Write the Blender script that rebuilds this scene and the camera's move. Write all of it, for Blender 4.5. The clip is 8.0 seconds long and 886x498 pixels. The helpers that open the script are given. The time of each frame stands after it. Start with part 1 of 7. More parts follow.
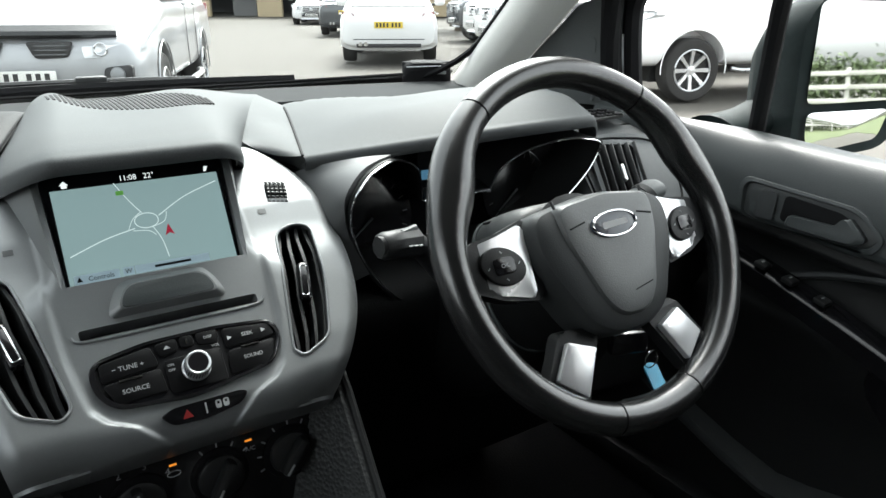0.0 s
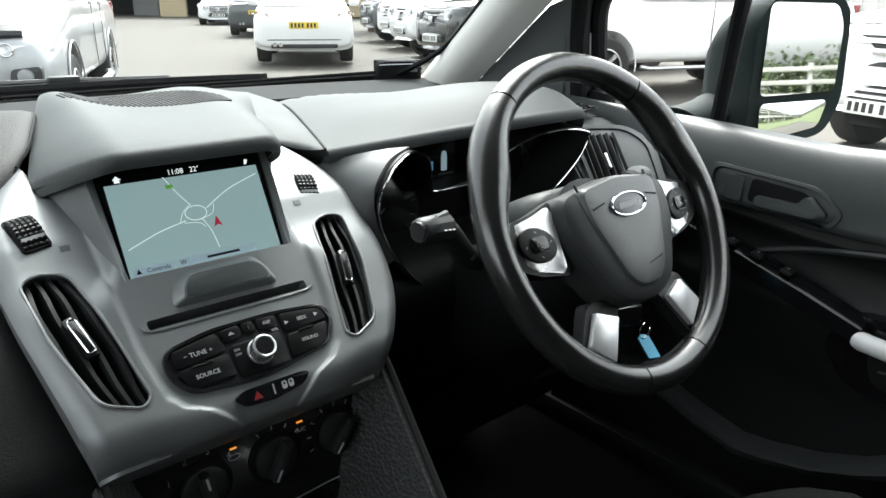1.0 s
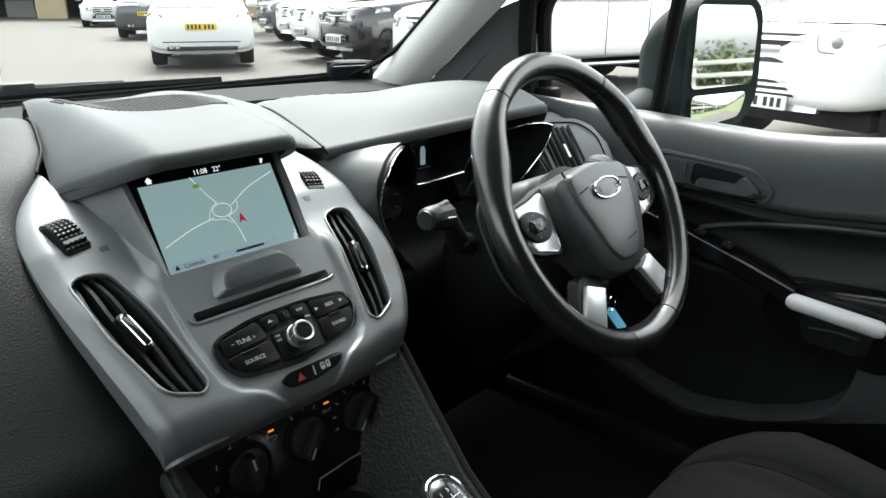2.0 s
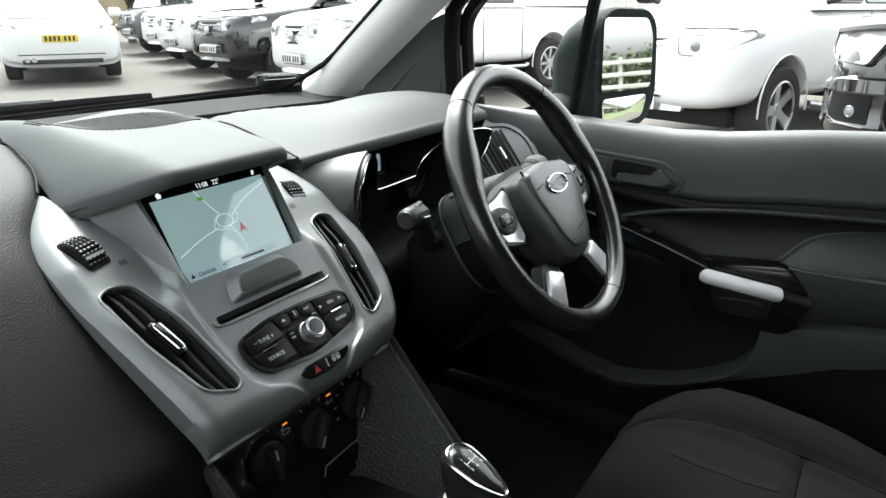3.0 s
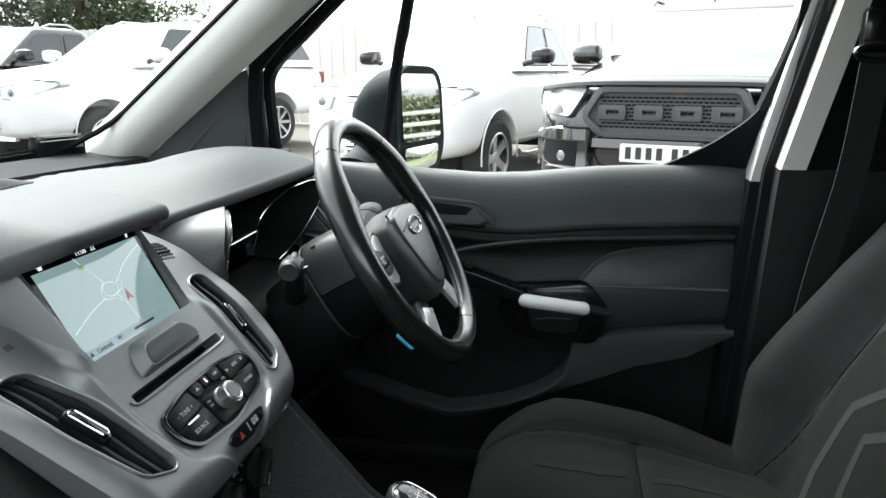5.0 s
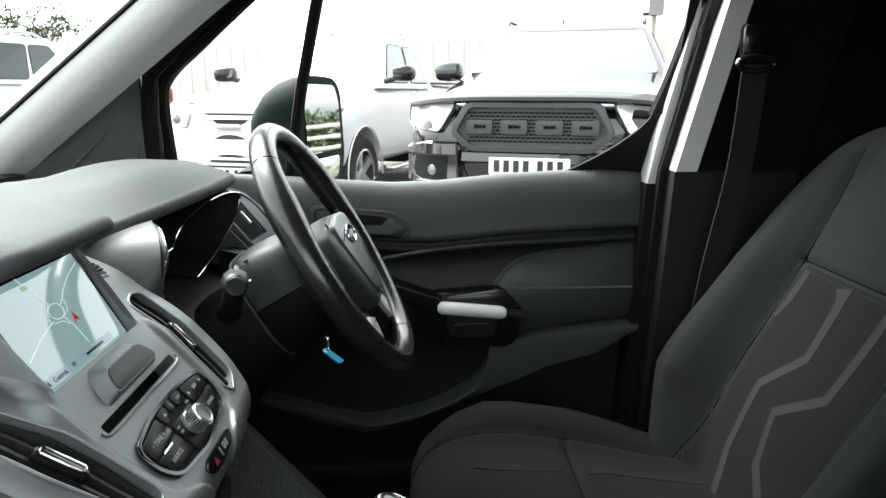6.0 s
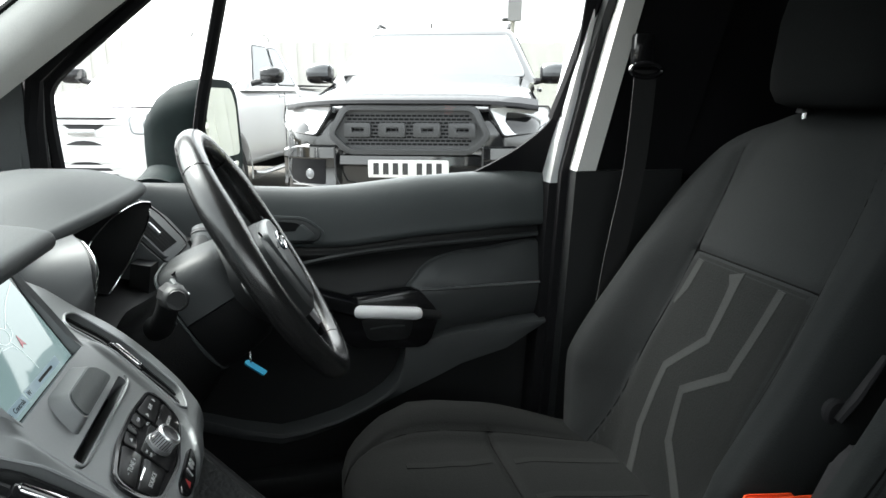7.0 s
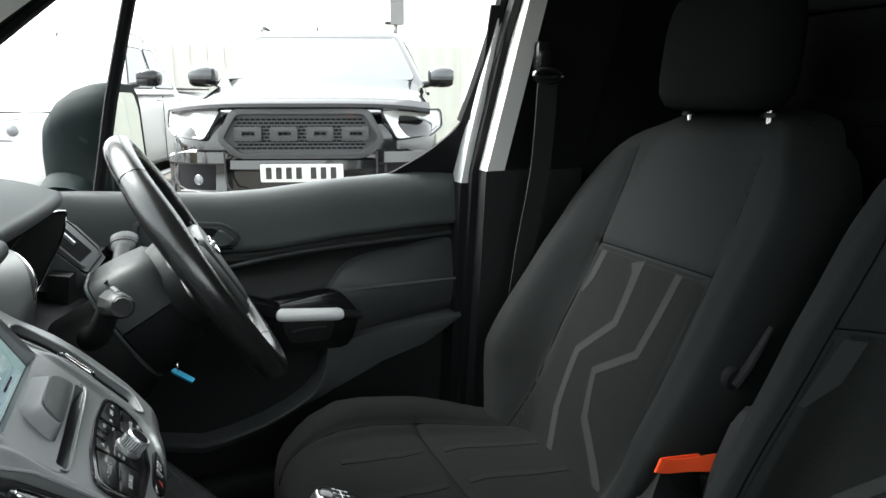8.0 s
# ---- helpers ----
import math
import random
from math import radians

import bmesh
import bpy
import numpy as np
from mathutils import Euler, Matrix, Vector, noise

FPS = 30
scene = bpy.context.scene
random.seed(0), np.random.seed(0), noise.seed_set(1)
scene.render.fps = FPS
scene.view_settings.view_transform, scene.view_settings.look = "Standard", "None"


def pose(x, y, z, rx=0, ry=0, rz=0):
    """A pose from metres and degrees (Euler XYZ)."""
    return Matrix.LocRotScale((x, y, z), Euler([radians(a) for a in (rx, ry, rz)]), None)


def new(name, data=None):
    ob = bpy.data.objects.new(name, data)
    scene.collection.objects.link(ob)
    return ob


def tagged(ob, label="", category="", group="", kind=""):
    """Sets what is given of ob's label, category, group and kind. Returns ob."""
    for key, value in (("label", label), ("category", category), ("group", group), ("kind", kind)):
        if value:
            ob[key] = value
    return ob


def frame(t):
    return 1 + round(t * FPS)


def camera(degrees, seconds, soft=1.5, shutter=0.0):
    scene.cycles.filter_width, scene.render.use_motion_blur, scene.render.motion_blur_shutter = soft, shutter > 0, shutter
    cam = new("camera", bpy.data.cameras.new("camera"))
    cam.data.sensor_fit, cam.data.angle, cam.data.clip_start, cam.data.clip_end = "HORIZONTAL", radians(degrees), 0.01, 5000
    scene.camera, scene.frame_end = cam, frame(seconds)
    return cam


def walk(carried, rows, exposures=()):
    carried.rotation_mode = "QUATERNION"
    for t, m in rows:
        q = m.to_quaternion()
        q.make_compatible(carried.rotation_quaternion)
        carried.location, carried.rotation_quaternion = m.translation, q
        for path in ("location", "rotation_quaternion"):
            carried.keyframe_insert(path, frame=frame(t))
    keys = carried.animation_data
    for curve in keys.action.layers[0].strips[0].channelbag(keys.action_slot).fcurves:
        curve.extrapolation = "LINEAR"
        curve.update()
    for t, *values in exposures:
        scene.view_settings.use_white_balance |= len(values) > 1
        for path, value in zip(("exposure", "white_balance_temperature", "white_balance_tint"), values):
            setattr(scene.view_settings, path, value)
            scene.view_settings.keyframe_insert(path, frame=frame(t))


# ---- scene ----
cam = camera(64.6, 8.0)
METRES, EYE, TILT, LEAN, TURN = 0.85, 1.25, -19.4, 0.0, -33.0
ROWS = [
    (0.0, 0.0, 0.0, 0.0, -0.0, 0.0, 0.0),
    (0.5, -0.0697, -0.0231, -0.0126, -3.46, 0.0, 0.99),
    (1.0, -0.1418, -0.0469, -0.0182, -6.71, -0.08, 2.07),
    (1.5, -0.2046, -0.0667, -0.0237, -10.18, -0.23, 3.29),
    (3.0, -0.4292, -0.1418, -0.0266, -23.64, -1.12, 8.35),
    (3.5, -0.4845, -0.1293, -0.0188, -28.67, -0.94, 9.85),
    (4.0, -0.5357, -0.1083, -0.0206, -34.19, -0.69, 11.43),
    (4.5, -0.5772, -0.0875, -0.0122, -39.73, -0.61, 12.87),
    (6.0, -0.695, 0.0592, 0.0111, -57.52, -2.57, 16.54),
    (6.5, -0.7235, 0.1045, 0.0277, -63.23, -4.1, 17.39),
    (7.0, -0.753, 0.1415, 0.0433, -68.85, -5.76, 18.09),
    (7.5, -0.791, 0.1695, 0.055, -74.33, -7.43, 18.72),
    (8.0, -0.824, 0.1921, 0.0646, -78.69, -8.67, 19.01),
]
walk(cam, [(t, pose(-0.108, 0, EYE, TILT, LEAN, TURN) @ pose(METRES * x, METRES * y, METRES * z, 90 + pitch, roll, yaw)) for t, x, y, z, yaw, pitch, roll in ROWS])

# ---- light: a bright overcast day ----
world = bpy.data.worlds.new("overcast_sky")
scene.world = world
world.use_nodes = True
wn, wl = world.node_tree.nodes, world.node_tree.links
sky = wn.new("ShaderNodeTexSky")
sky.sky_type, sky.sun_disc = "NISHITA", False
sky.sun_elevation, sky.sun_rotation = radians(52), radians(40)
sky.air_density, sky.dust_density = 1.0, 4.0
grey = wn.new("ShaderNodeHueSaturation")
grey.inputs["Saturation"].default_value = 0.12
back = next(n for n in wn if n.type == "BACKGROUND")
back.inputs["Strength"].default_value = 0.15
wl.new(sky.outputs[0], grey.inputs["Color"])
cool = wn.new("ShaderNodeMix")
cool.data_type, cool.blend_type = "RGBA", "MULTIPLY"
cool.inputs["Factor"].default_value, cool.inputs["B"].default_value = 1, (0.970, 1.0, 0.995, 1)
wl.new(grey.outputs[0], cool.inputs["A"])
wl.new(cool.outputs["Result"], back.inputs["Color"])
sun = new("sun", bpy.data.lights.new("sun", "SUN"))
sun.data.energy, sun.data.angle, sun.data.color = 1.2, radians(25), (1.0, 0.97, 0.93)
sun.rotation_euler = (radians(38), 0, radians(140))
scene.view_settings.exposure = 2.80

# ---- materials ----
def material(name, color, rough=0.5, metal=0.0, grain=0.0, size=0.01, stain=0.0, blotch=0.3, bump=0.0, spec=0.5, coat=0.0, cells=False, rvar=0.0):
    """A surface with fine grain and broad stains; sizes in metres."""
    m = bpy.data.materials.new(name)
    m.use_nodes = True
    n, l = m.node_tree.nodes, m.node_tree.links
    b = n["Principled BSDF"]
    b.inputs["Roughness"].default_value, b.inputs["Metallic"].default_value = rough, metal
    b.inputs["Specular IOR Level"].default_value, b.inputs["Coat Weight"].default_value = spec, coat
    b.inputs["Coat Roughness"].default_value = 0.05
    b.inputs["Base Color"].default_value = (*color, 1)
    where = n.new("ShaderNodeTexCoord")
    fine = n.new("ShaderNodeTexVoronoi" if cells else "ShaderNodeTexNoise")
    fine.inputs["Scale"].default_value = 1 / size
    l.new(where.outputs["Object"], fine.inputs["Vector"])
    broad = n.new("ShaderNodeTexNoise")
    broad.inputs["Scale"].default_value, broad.inputs["Detail"].default_value = 1 / blotch, 5
    l.new(where.outputs["Object"], broad.inputs["Vector"])
    if grain or stain:
        mix = n.new("ShaderNodeMath")
        mix.operation = "MULTIPLY_ADD"
        mix.inputs[1].default_value, mix.inputs[2].default_value = 2 * grain, 1 - grain - stain
        l.new(fine.outputs[0], mix.inputs[0])
        mix2 = n.new("ShaderNodeMath")
        mix2.operation = "MULTIPLY_ADD"
        mix2.inputs[1].default_value = 2 * stain
        l.new(broad.outputs[0], mix2.inputs[0])
        l.new(mix.outputs[0], mix2.inputs[2])
        tint = n.new("ShaderNodeMix")
        tint.data_type, tint.blend_type = "RGBA", "MULTIPLY"
        tint.inputs["Factor"].default_value = 1
        tint.inputs["A"].default_value = (*color, 1)
        l.new(mix2.outputs[0], tint.inputs["B"])
        l.new(tint.outputs["Result"], b.inputs["Base Color"])
    if rvar:
        rr = n.new("ShaderNodeMath")
        rr.operation = "MULTIPLY_ADD"
        rr.inputs[1].default_value, rr.inputs[2].default_value = 2 * rvar, rough - rvar
        l.new(broad.outputs[0], rr.inputs[0])
        l.new(rr.outputs[0], b.inputs["Roughness"])
    if bump:
        bu = n.new("ShaderNodeBump")
        bu.inputs["Strength"].default_value, bu.inputs["Distance"].default_value = bump, size * 0.3
        l.new(fine.outputs[0], bu.inputs["Height"])
        l.new(bu.outputs[0], b.inputs["Normal"])
    return m


def glass_material(name, tint=(1, 1, 1), gloss=0.025):
    """Thin clear glass: see-through, with a mirror image that grows at a glancing angle."""
    m = bpy.data.materials.new(name)
    m.use_nodes = True
    n, l = m.node_tree.nodes, m.node_tree.links
    n.remove(n["Principled BSDF"])
    clear, shine, mix, face = (n.new("ShaderNode" + k) for k in ("BsdfTransparent", "BsdfGlossy", "MixShader", "LayerWeight"))
    clear.inputs["Color"].default_value = (*tint, 1)
    shine.inputs["Roughness"].default_value = 0.0
    face.inputs["Blend"].default_value = 0.5
    power, scale = n.new("ShaderNodeMath"), n.new("ShaderNodeMath")
    power.operation, scale.operation = "POWER", "MULTIPLY_ADD"
    power.inputs[1].default_value, scale.inputs[1].default_value, scale.inputs[2].default_value = 5, 0.5, gloss
    l.new(face.outputs["Facing"], power.inputs[0])
    l.new(power.outputs[0], scale.inputs[0])
    l.new(scale.outputs[0], mix.inputs[0])
    l.new(clear.outputs[0], mix.inputs[1])
    l.new(shine.outputs[0], mix.inputs[2])
    l.new(mix.outputs[0], n["Material Output"].inputs[0])
    return m


def glow_material(name, color, strength):
    m = material(name, color, 0.1)
    b = m.node_tree.nodes["Principled BSDF"]
    b.inputs["Emission Color"].default_value, b.inputs["Emission Strength"].default_value = (*color, 1), strength
    return m


PAD = material("soft_dash_plastic", (0.066, 0.0705, 0.0725), 0.60, spec=0.14, grain=0.12, size=0.0012, stain=0.06, blotch=0.2, bump=0.35, cells=True, rvar=0.05)
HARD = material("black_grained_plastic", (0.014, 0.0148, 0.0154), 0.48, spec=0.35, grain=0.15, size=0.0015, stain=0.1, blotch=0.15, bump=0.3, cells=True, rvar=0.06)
QUARTER = material("grey_quarter_trim", (0.120, 0.128, 0.130), 0.55, spec=0.25, grain=0.12, size=0.0012, stain=0.08, blotch=0.25, bump=0.3, cells=True)
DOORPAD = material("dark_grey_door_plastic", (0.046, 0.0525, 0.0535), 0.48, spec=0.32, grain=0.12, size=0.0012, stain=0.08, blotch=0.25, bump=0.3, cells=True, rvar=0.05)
SATIN = material("satin_grey_paint", (0.178, 0.186, 0.190), 0.43, 0.42, grain=0.05, size=0.002, stain=0.05, blotch=0.12, rvar=0.05)
GLOSSBLACK = material("gloss_black_plastic", (0.008, 0.008, 0.009), 0.16, stain=0.1, blotch=0.05, rvar=0.05)
KEYBLACK = material("black_key_plastic", (0.006, 0.006, 0.0065), 0.32, spec=0.15, stain=0.1, blotch=0.05)
BLACK = material("matt_black", (0.005, 0.005, 0.006), 0.7, stain=0.1, blotch=0.1, spec=0.15)
SEAM = material("dark_seam_thread", (0.004, 0.004, 0.004), 0.95, stain=0.1, blotch=0.1, spec=0.0)
DECK = material("matt_deck_plastic", (0.042, 0.044, 0.045), 0.85, spec=0.06, grain=0.12, size=0.0015, stain=0.08, blotch=0.2, bump=0.3, cells=True)
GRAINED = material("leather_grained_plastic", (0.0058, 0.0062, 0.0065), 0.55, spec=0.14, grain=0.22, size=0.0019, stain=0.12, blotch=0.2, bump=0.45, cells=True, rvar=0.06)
COWL = material("dark_satin_cowl", (0.062, 0.065, 0.067), 0.46, grain=0.05, size=0.002, stain=0.06, blotch=0.1, rvar=0.05)
CARPET = material("black_cab_carpet", (0.017, 0.017, 0.0175), 1.0, grain=0.3, size=0.004, stain=0.2, blotch=0.2, bump=0.4, spec=0.0)
RUBBER = material("black_rubber", (0.007, 0.007, 0.008), 0.8, stain=0.15, blotch=0.06, spec=0.2)
LEATHER = material("worn_black_leather", (0.012, 0.0122, 0.0124), 0.25, spec=0.95, grain=0.12, size=0.0011, stain=0.06, blotch=0.12, bump=0.10, cells=True, rvar=0.03)
AIRBAG = material("grained_airbag_plastic", (0.072, 0.077, 0.078), 0.34, spec=0.55, grain=0.12, size=0.0014, stain=0.08, blotch=0.08, bump=0.3, cells=True)
BADGE = material("dark_badge_enamel", (0.05, 0.058, 0.075), 0.10, stain=0.1, blotch=0.02)
CHROME = material("chrome", (0.75, 0.76, 0.77), 0.12, 1.0, stain=0.05, blotch=0.05)
SPOKE = material("bright_satin_silver", (0.80, 0.81, 0.82), 0.28, 0.55, stain=0.04, blotch=0.05, rvar=0.05)
SILVER = material("brushed_silver", (0.62, 0.63, 0.64), 0.3, 0.9, stain=0.05, blotch=0.08, rvar=0.08)
CLOTH = material("charcoal_seat_cloth", (0.0092, 0.0103, 0.0105), 0.95, grain=0.3, size=0.0022, stain=0.12, blotch=0.2, bump=0.5, spec=0.1)
CLOTH2 = material("centre_and_shaded_cushion_cloth", (0.0054, 0.0060, 0.0059), 0.95, grain=0.35, size=0.003, stain=0.12, blotch=0.2, bump=0.5, spec=0.1)
# Seat cloth for the headrests, its colour blackened by the roof's shade.
HEADCLOTH = material("shaded_headrest_cloth", (0.0036, 0.0040, 0.0041), 0.95, grain=0.3, size=0.0022, stain=0.12, blotch=0.2, bump=0.5, spec=0.05)
CUSHIONSTRIPE = material("faint_cushion_stripe", (0.0068, 0.0075, 0.0073), 0.9, grain=0.25, size=0.002, stain=0.1, blotch=0.1, bump=0.4, spec=0.1)
STRIPE = material("grey_seat_stripe", (0.0142, 0.0155, 0.0151), 0.9, grain=0.25, size=0.002, stain=0.1, blotch=0.1, bump=0.4, spec=0.15)
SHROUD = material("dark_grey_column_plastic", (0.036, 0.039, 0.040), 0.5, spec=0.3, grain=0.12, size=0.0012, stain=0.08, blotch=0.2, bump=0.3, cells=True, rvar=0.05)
DOORLOW = material("dark_lower_door_plastic", (0.047, 0.0505, 0.0515), 0.42, spec=0.35, grain=0.12, size=0.0012, stain=0.08, blotch=0.25, bump=0.3, cells=True, rvar=0.05)
POCKETRIM = material("grey_pocket_rim_plastic", (0.060, 0.064, 0.065), 0.48, spec=0.32, grain=0.12, size=0.0012, stain=0.08, blotch=0.25, bump=0.3, cells=True)
BEAD = material("smooth_trim_bead", (0.042, 0.045, 0.046), 0.35, stain=0.06, blotch=0.2)
BRIGHT = material("bright_silver_paint", (0.92, 0.92, 0.92), 0.30, 0.0, stain=0.03, blotch=0.05)
LINER = material("pale_headlining_trim", (0.64, 0.635, 0.61), 0.7, grain=0.08, size=0.002, stain=0.05, blotch=0.2, bump=0.2)
HEADLINER = material("grey_headlining", (0.24, 0.24, 0.23), 0.85, grain=0.1, size=0.003, stain=0.05, blotch=0.2, bump=0.3, spec=0.1)
VANPAINT = material("white_van_paint", (0.62, 0.63, 0.63), 0.3, stain=0.04, blotch=0.4, coat=0.5)
WEB = material("black_belt_webbing", (0.0055, 0.0055, 0.0058), 0.8, grain=0.3, size=0.002, stain=0.1, blotch=0.05, bump=0.4)
ORANGE = material("orange_webbing", (0.80, 0.075, 0.012), 0.7, grain=0.2, size=0.0015, stain=0.1, blotch=0.03, bump=0.3)
BLUETAG = material("blue_plastic_tag", (0.02, 0.22, 0.36), 0.35, stain=0.1, blotch=0.02)
INK = material("white_ink", (0.36, 0.37, 0.375), 0.6, stain=0.05, blotch=0.02)
REDINK = material("red_ink", (0.30, 0.02, 0.02), 0.5, stain=0.05, blotch=0.02)
MIRRORHOUSE = material("dark_mirror_plastic", (0.0078, 0.0138, 0.0140), 0.68, spec=0.10, grain=0.15, size=0.002, stain=0.12, blotch=0.1, bump=0.3)
MIRROR = material("mirror_silver", (0.88, 0.9, 0.9), 0.02, 1.0, stain=0.02, blotch=0.1)
GLASS = glass_material("clear_glass", (0.95, 0.96, 0.955))
SCREENGLASS = glass_material("tinted_screen_glass", (0.84, 0.86, 0.855))
TINTGLASS = material("dark_car_window", (0.03, 0.036, 0.04), 0.06, stain=0.2, blotch=0.5, spec=0.8)
PALEGLASS = material("pale_car_window", (0.10, 0.11, 0.115), 0.06, stain=0.2, blotch=0.5, spec=0.8)
AMBER = glow_material("amber_indicator", (0.9, 0.28, 0.03), 0.12)
MAPGLOW = glow_material("map_display", (0.175, 0.258, 0.262), 0.185)
MAPGLOW.node_tree.nodes["Principled BSDF"].inputs["Base Color"].default_value = (0.060, 0.085, 0.085, 1)
MAPGLOW.node_tree.nodes["Principled BSDF"].inputs["Roughness"].default_value = 0.04
SCREENBLACK = material("screen_black", (0.006, 0.007, 0.008), 0.12, stain=0.05, blotch=0.05, spec=0.22)
ROADINK = glow_material("map_road", (0.30, 0.36, 0.36), 0.25)
for m in (MAPGLOW, ROADINK):
    m.node_tree.nodes["Principled BSDF"].inputs["Specular IOR Level"].default_value = 0.5
    m.node_tree.nodes["Principled BSDF"].inputs["Coat Weight"].default_value = 0.45
BARINK = glow_material("map_grey_bar", (0.16, 0.22, 0.25), 0.15)
SCREENINK = glow_material("screen_white", (0.5, 0.55, 0.55), 0.25)
BLUEGLOW = glow_material("cluster_blue", (0.06, 0.16, 0.25), 0.12)
GREENINK = glow_material("map_green", (0.10, 0.30, 0.06), 0.1)
REDGLOW = glow_material("map_red", (0.30, 0.02, 0.04), 0.1)


# ---- building blocks ----
def thing(name, label, category, at=(0, 0, 0), group="", kind=""):
    ob = new(name)
    ob.empty_display_size = 0.05
    ob.location = at
    return tagged(ob, label, category, group, kind)


def part(name, bm, mat, parent=None, label="", smooth=35, kind=""):
    """Links a bmesh as one mesh object under a thing or a part."""
    bmesh.ops.recalc_face_normals(bm, faces=bm.faces)
    for e in bm.edges:
        e.smooth = not (len(e.link_faces) == 2 and e.calc_face_angle(0) > radians(smooth))
    for f in bm.faces:
        f.smooth = True
    me = bpy.data.meshes.new(name)
    bm.to_mesh(me)
    bm.free()
    me.materials.append(mat)
    ob = new(name, me)
    if parent:
        ob.parent = parent
        if parent.type == "EMPTY":
            ob.matrix_parent_inverse = Matrix.Translation(-parent.location)
    return tagged(ob, label, kind=kind)


def axes(o, u, v):
    """The frame with origin o, first axis u and second axis near v; the third is their normal."""
    o, u, v = Vector(o), Vector(u).normalized(), Vector(v)
    n = u.cross(v).normalized()
    v = n.cross(u)
    return Matrix(((u.x, v.x, n.x, o.x), (u.y, v.y, n.y, o.y), (u.z, v.z, n.z, o.z), (0, 0, 0, 1)))


def fillet(pts, r, n=4):
    """Rounds the corners of a closed outline."""
    out = []
    for i, p in enumerate(pts):
        p, a, b = Vector(p), Vector(pts[i - 1]), Vector(pts[(i + 1) % len(pts)])
        k = min(r, (a - p).length * 0.49, (b - p).length * 0.49)
        s, e = p + (a - p).normalized() * k, p + (b - p).normalized() * k
        for j in range(n + 1):
            t = j / n
            out.append(s * (1 - t) ** 2 + p * 2 * t * (1 - t) + e * t * t)
    return out


def curve_through(pts, n=6, closed=False):
    """A smooth line through a few points (Catmull-Rom)."""
    pts = [Vector(p) for p in pts]
    out, m = [], len(pts)
    for i in range(m if closed else m - 1):
        a, b, c, d = (pts[k % m] if closed else pts[min(max(k, 0), m - 1)] for k in (i - 1, i, i + 1, i + 2))
        for j in range(n):
            t = j / n
            out.append(0.5 * (2 * b + (c - a) * t + (2 * a - 5 * b + 4 * c - d) * t * t + (3 * b - a - 3 * c + d) * t ** 3))
    if not closed:
        out.append(pts[-1])
    return out


def prism(outline, m, low, high, bevel=0.0, bm=None, seg=2):
    """An outline in the plane of m, as a plate from low to high along its normal, its upper edge rounded."""
    bm = bm or bmesh.new()
    base = [bm.verts.new(m @ Vector((p[0], p[1], low))) for p in outline]
    top = [bm.verts.new(m @ Vector((p[0], p[1], high))) for p in outline]
    k = len(base)
    bm.faces.new(base[::-1])
    f = bm.faces.new(top)
    for i in range(k):
        bm.faces.new((base[i], base[(i + 1) % k], top[(i + 1) % k], top[i]))
    if bevel:
        bmesh.ops.bevel(bm, geom=list(f.edges), offset=bevel, segments=seg, affect="EDGES", profile=0.5, clamp_overlap=True)
    return bm


def block(size, m, bevel=0.0, bm=None, seg=2):
    """A box centred in the frame m, with rounded edges."""
    bm = bm or bmesh.new()
    vs = bmesh.ops.create_cube(bm, size=1, matrix=m @ Matrix.Diagonal((*size, 1)))["verts"]
    if bevel:
        es = {e for v in vs for e in v.link_edges}
        bmesh.ops.bevel(bm, geom=list(es), offset=bevel, segments=seg, affect="EDGES", profile=0.5, clamp_overlap=True)
    return bm


def ring_faces(bm, rings, closed=True, caps=True):
    for a, b in zip(rings, rings[1:]):
        k = len(a)
        for i in range(k if closed else k - 1):
            bm.faces.new((a[i], a[(i + 1) % k], b[(i + 1) % k], b[i]))
    if caps and closed:
        bm.faces.new(rings[0][::-1])
        bm.faces.new(rings[-1])
    return bm


def loft(rings, bm=None, closed=True, caps=True):
    bm = bm or bmesh.new()
    return ring_faces(bm, [[bm.verts.new(p) for p in r] for r in rings], closed, caps)


def tube(path, radius, seg=10, closed=False, bm=None, flat=1.0, up=(0, 0, 1)):
    """A round bar along a path; radius may be a list. flat squeezes it across up."""
    bm = bm or bmesh.new()
    path = [Vector(p) for p in path]
    k = len(path)
    rings = []
    for i, p in enumerate(path):
        a, b = (path[i - 1], path[(i + 1) % k]) if closed else (path[max(i - 1, 0)], path[min(i + 1, k - 1)])
        d = (b - a).normalized()
        s = d.cross(Vector(up))
        s = s.normalized() if s.length > 1e-4 else d.orthogonal().normalized()
        w = s.cross(d)
        r = radius[i] if isinstance(radius, (list, tuple)) else radius
        rings.append([bm.verts.new(p + s * r * math.cos(h) + w * r * flat * math.sin(h)) for h in (2 * math.pi * j / seg for j in range(seg))])
    if closed:
        rings.append(rings[0])
    return ring_faces(bm, rings, True, not closed)


def lathe(profile, m, seg=24, bm=None):
    """A body of revolution about the third axis of m: profile of (radius, height)."""
    rings = [[m @ Vector((r * math.cos(h), r * math.sin(h), z)) for h in (2 * math.pi * j / seg for j in range(seg))] for r, z in profile]
    return loft(rings, bm)


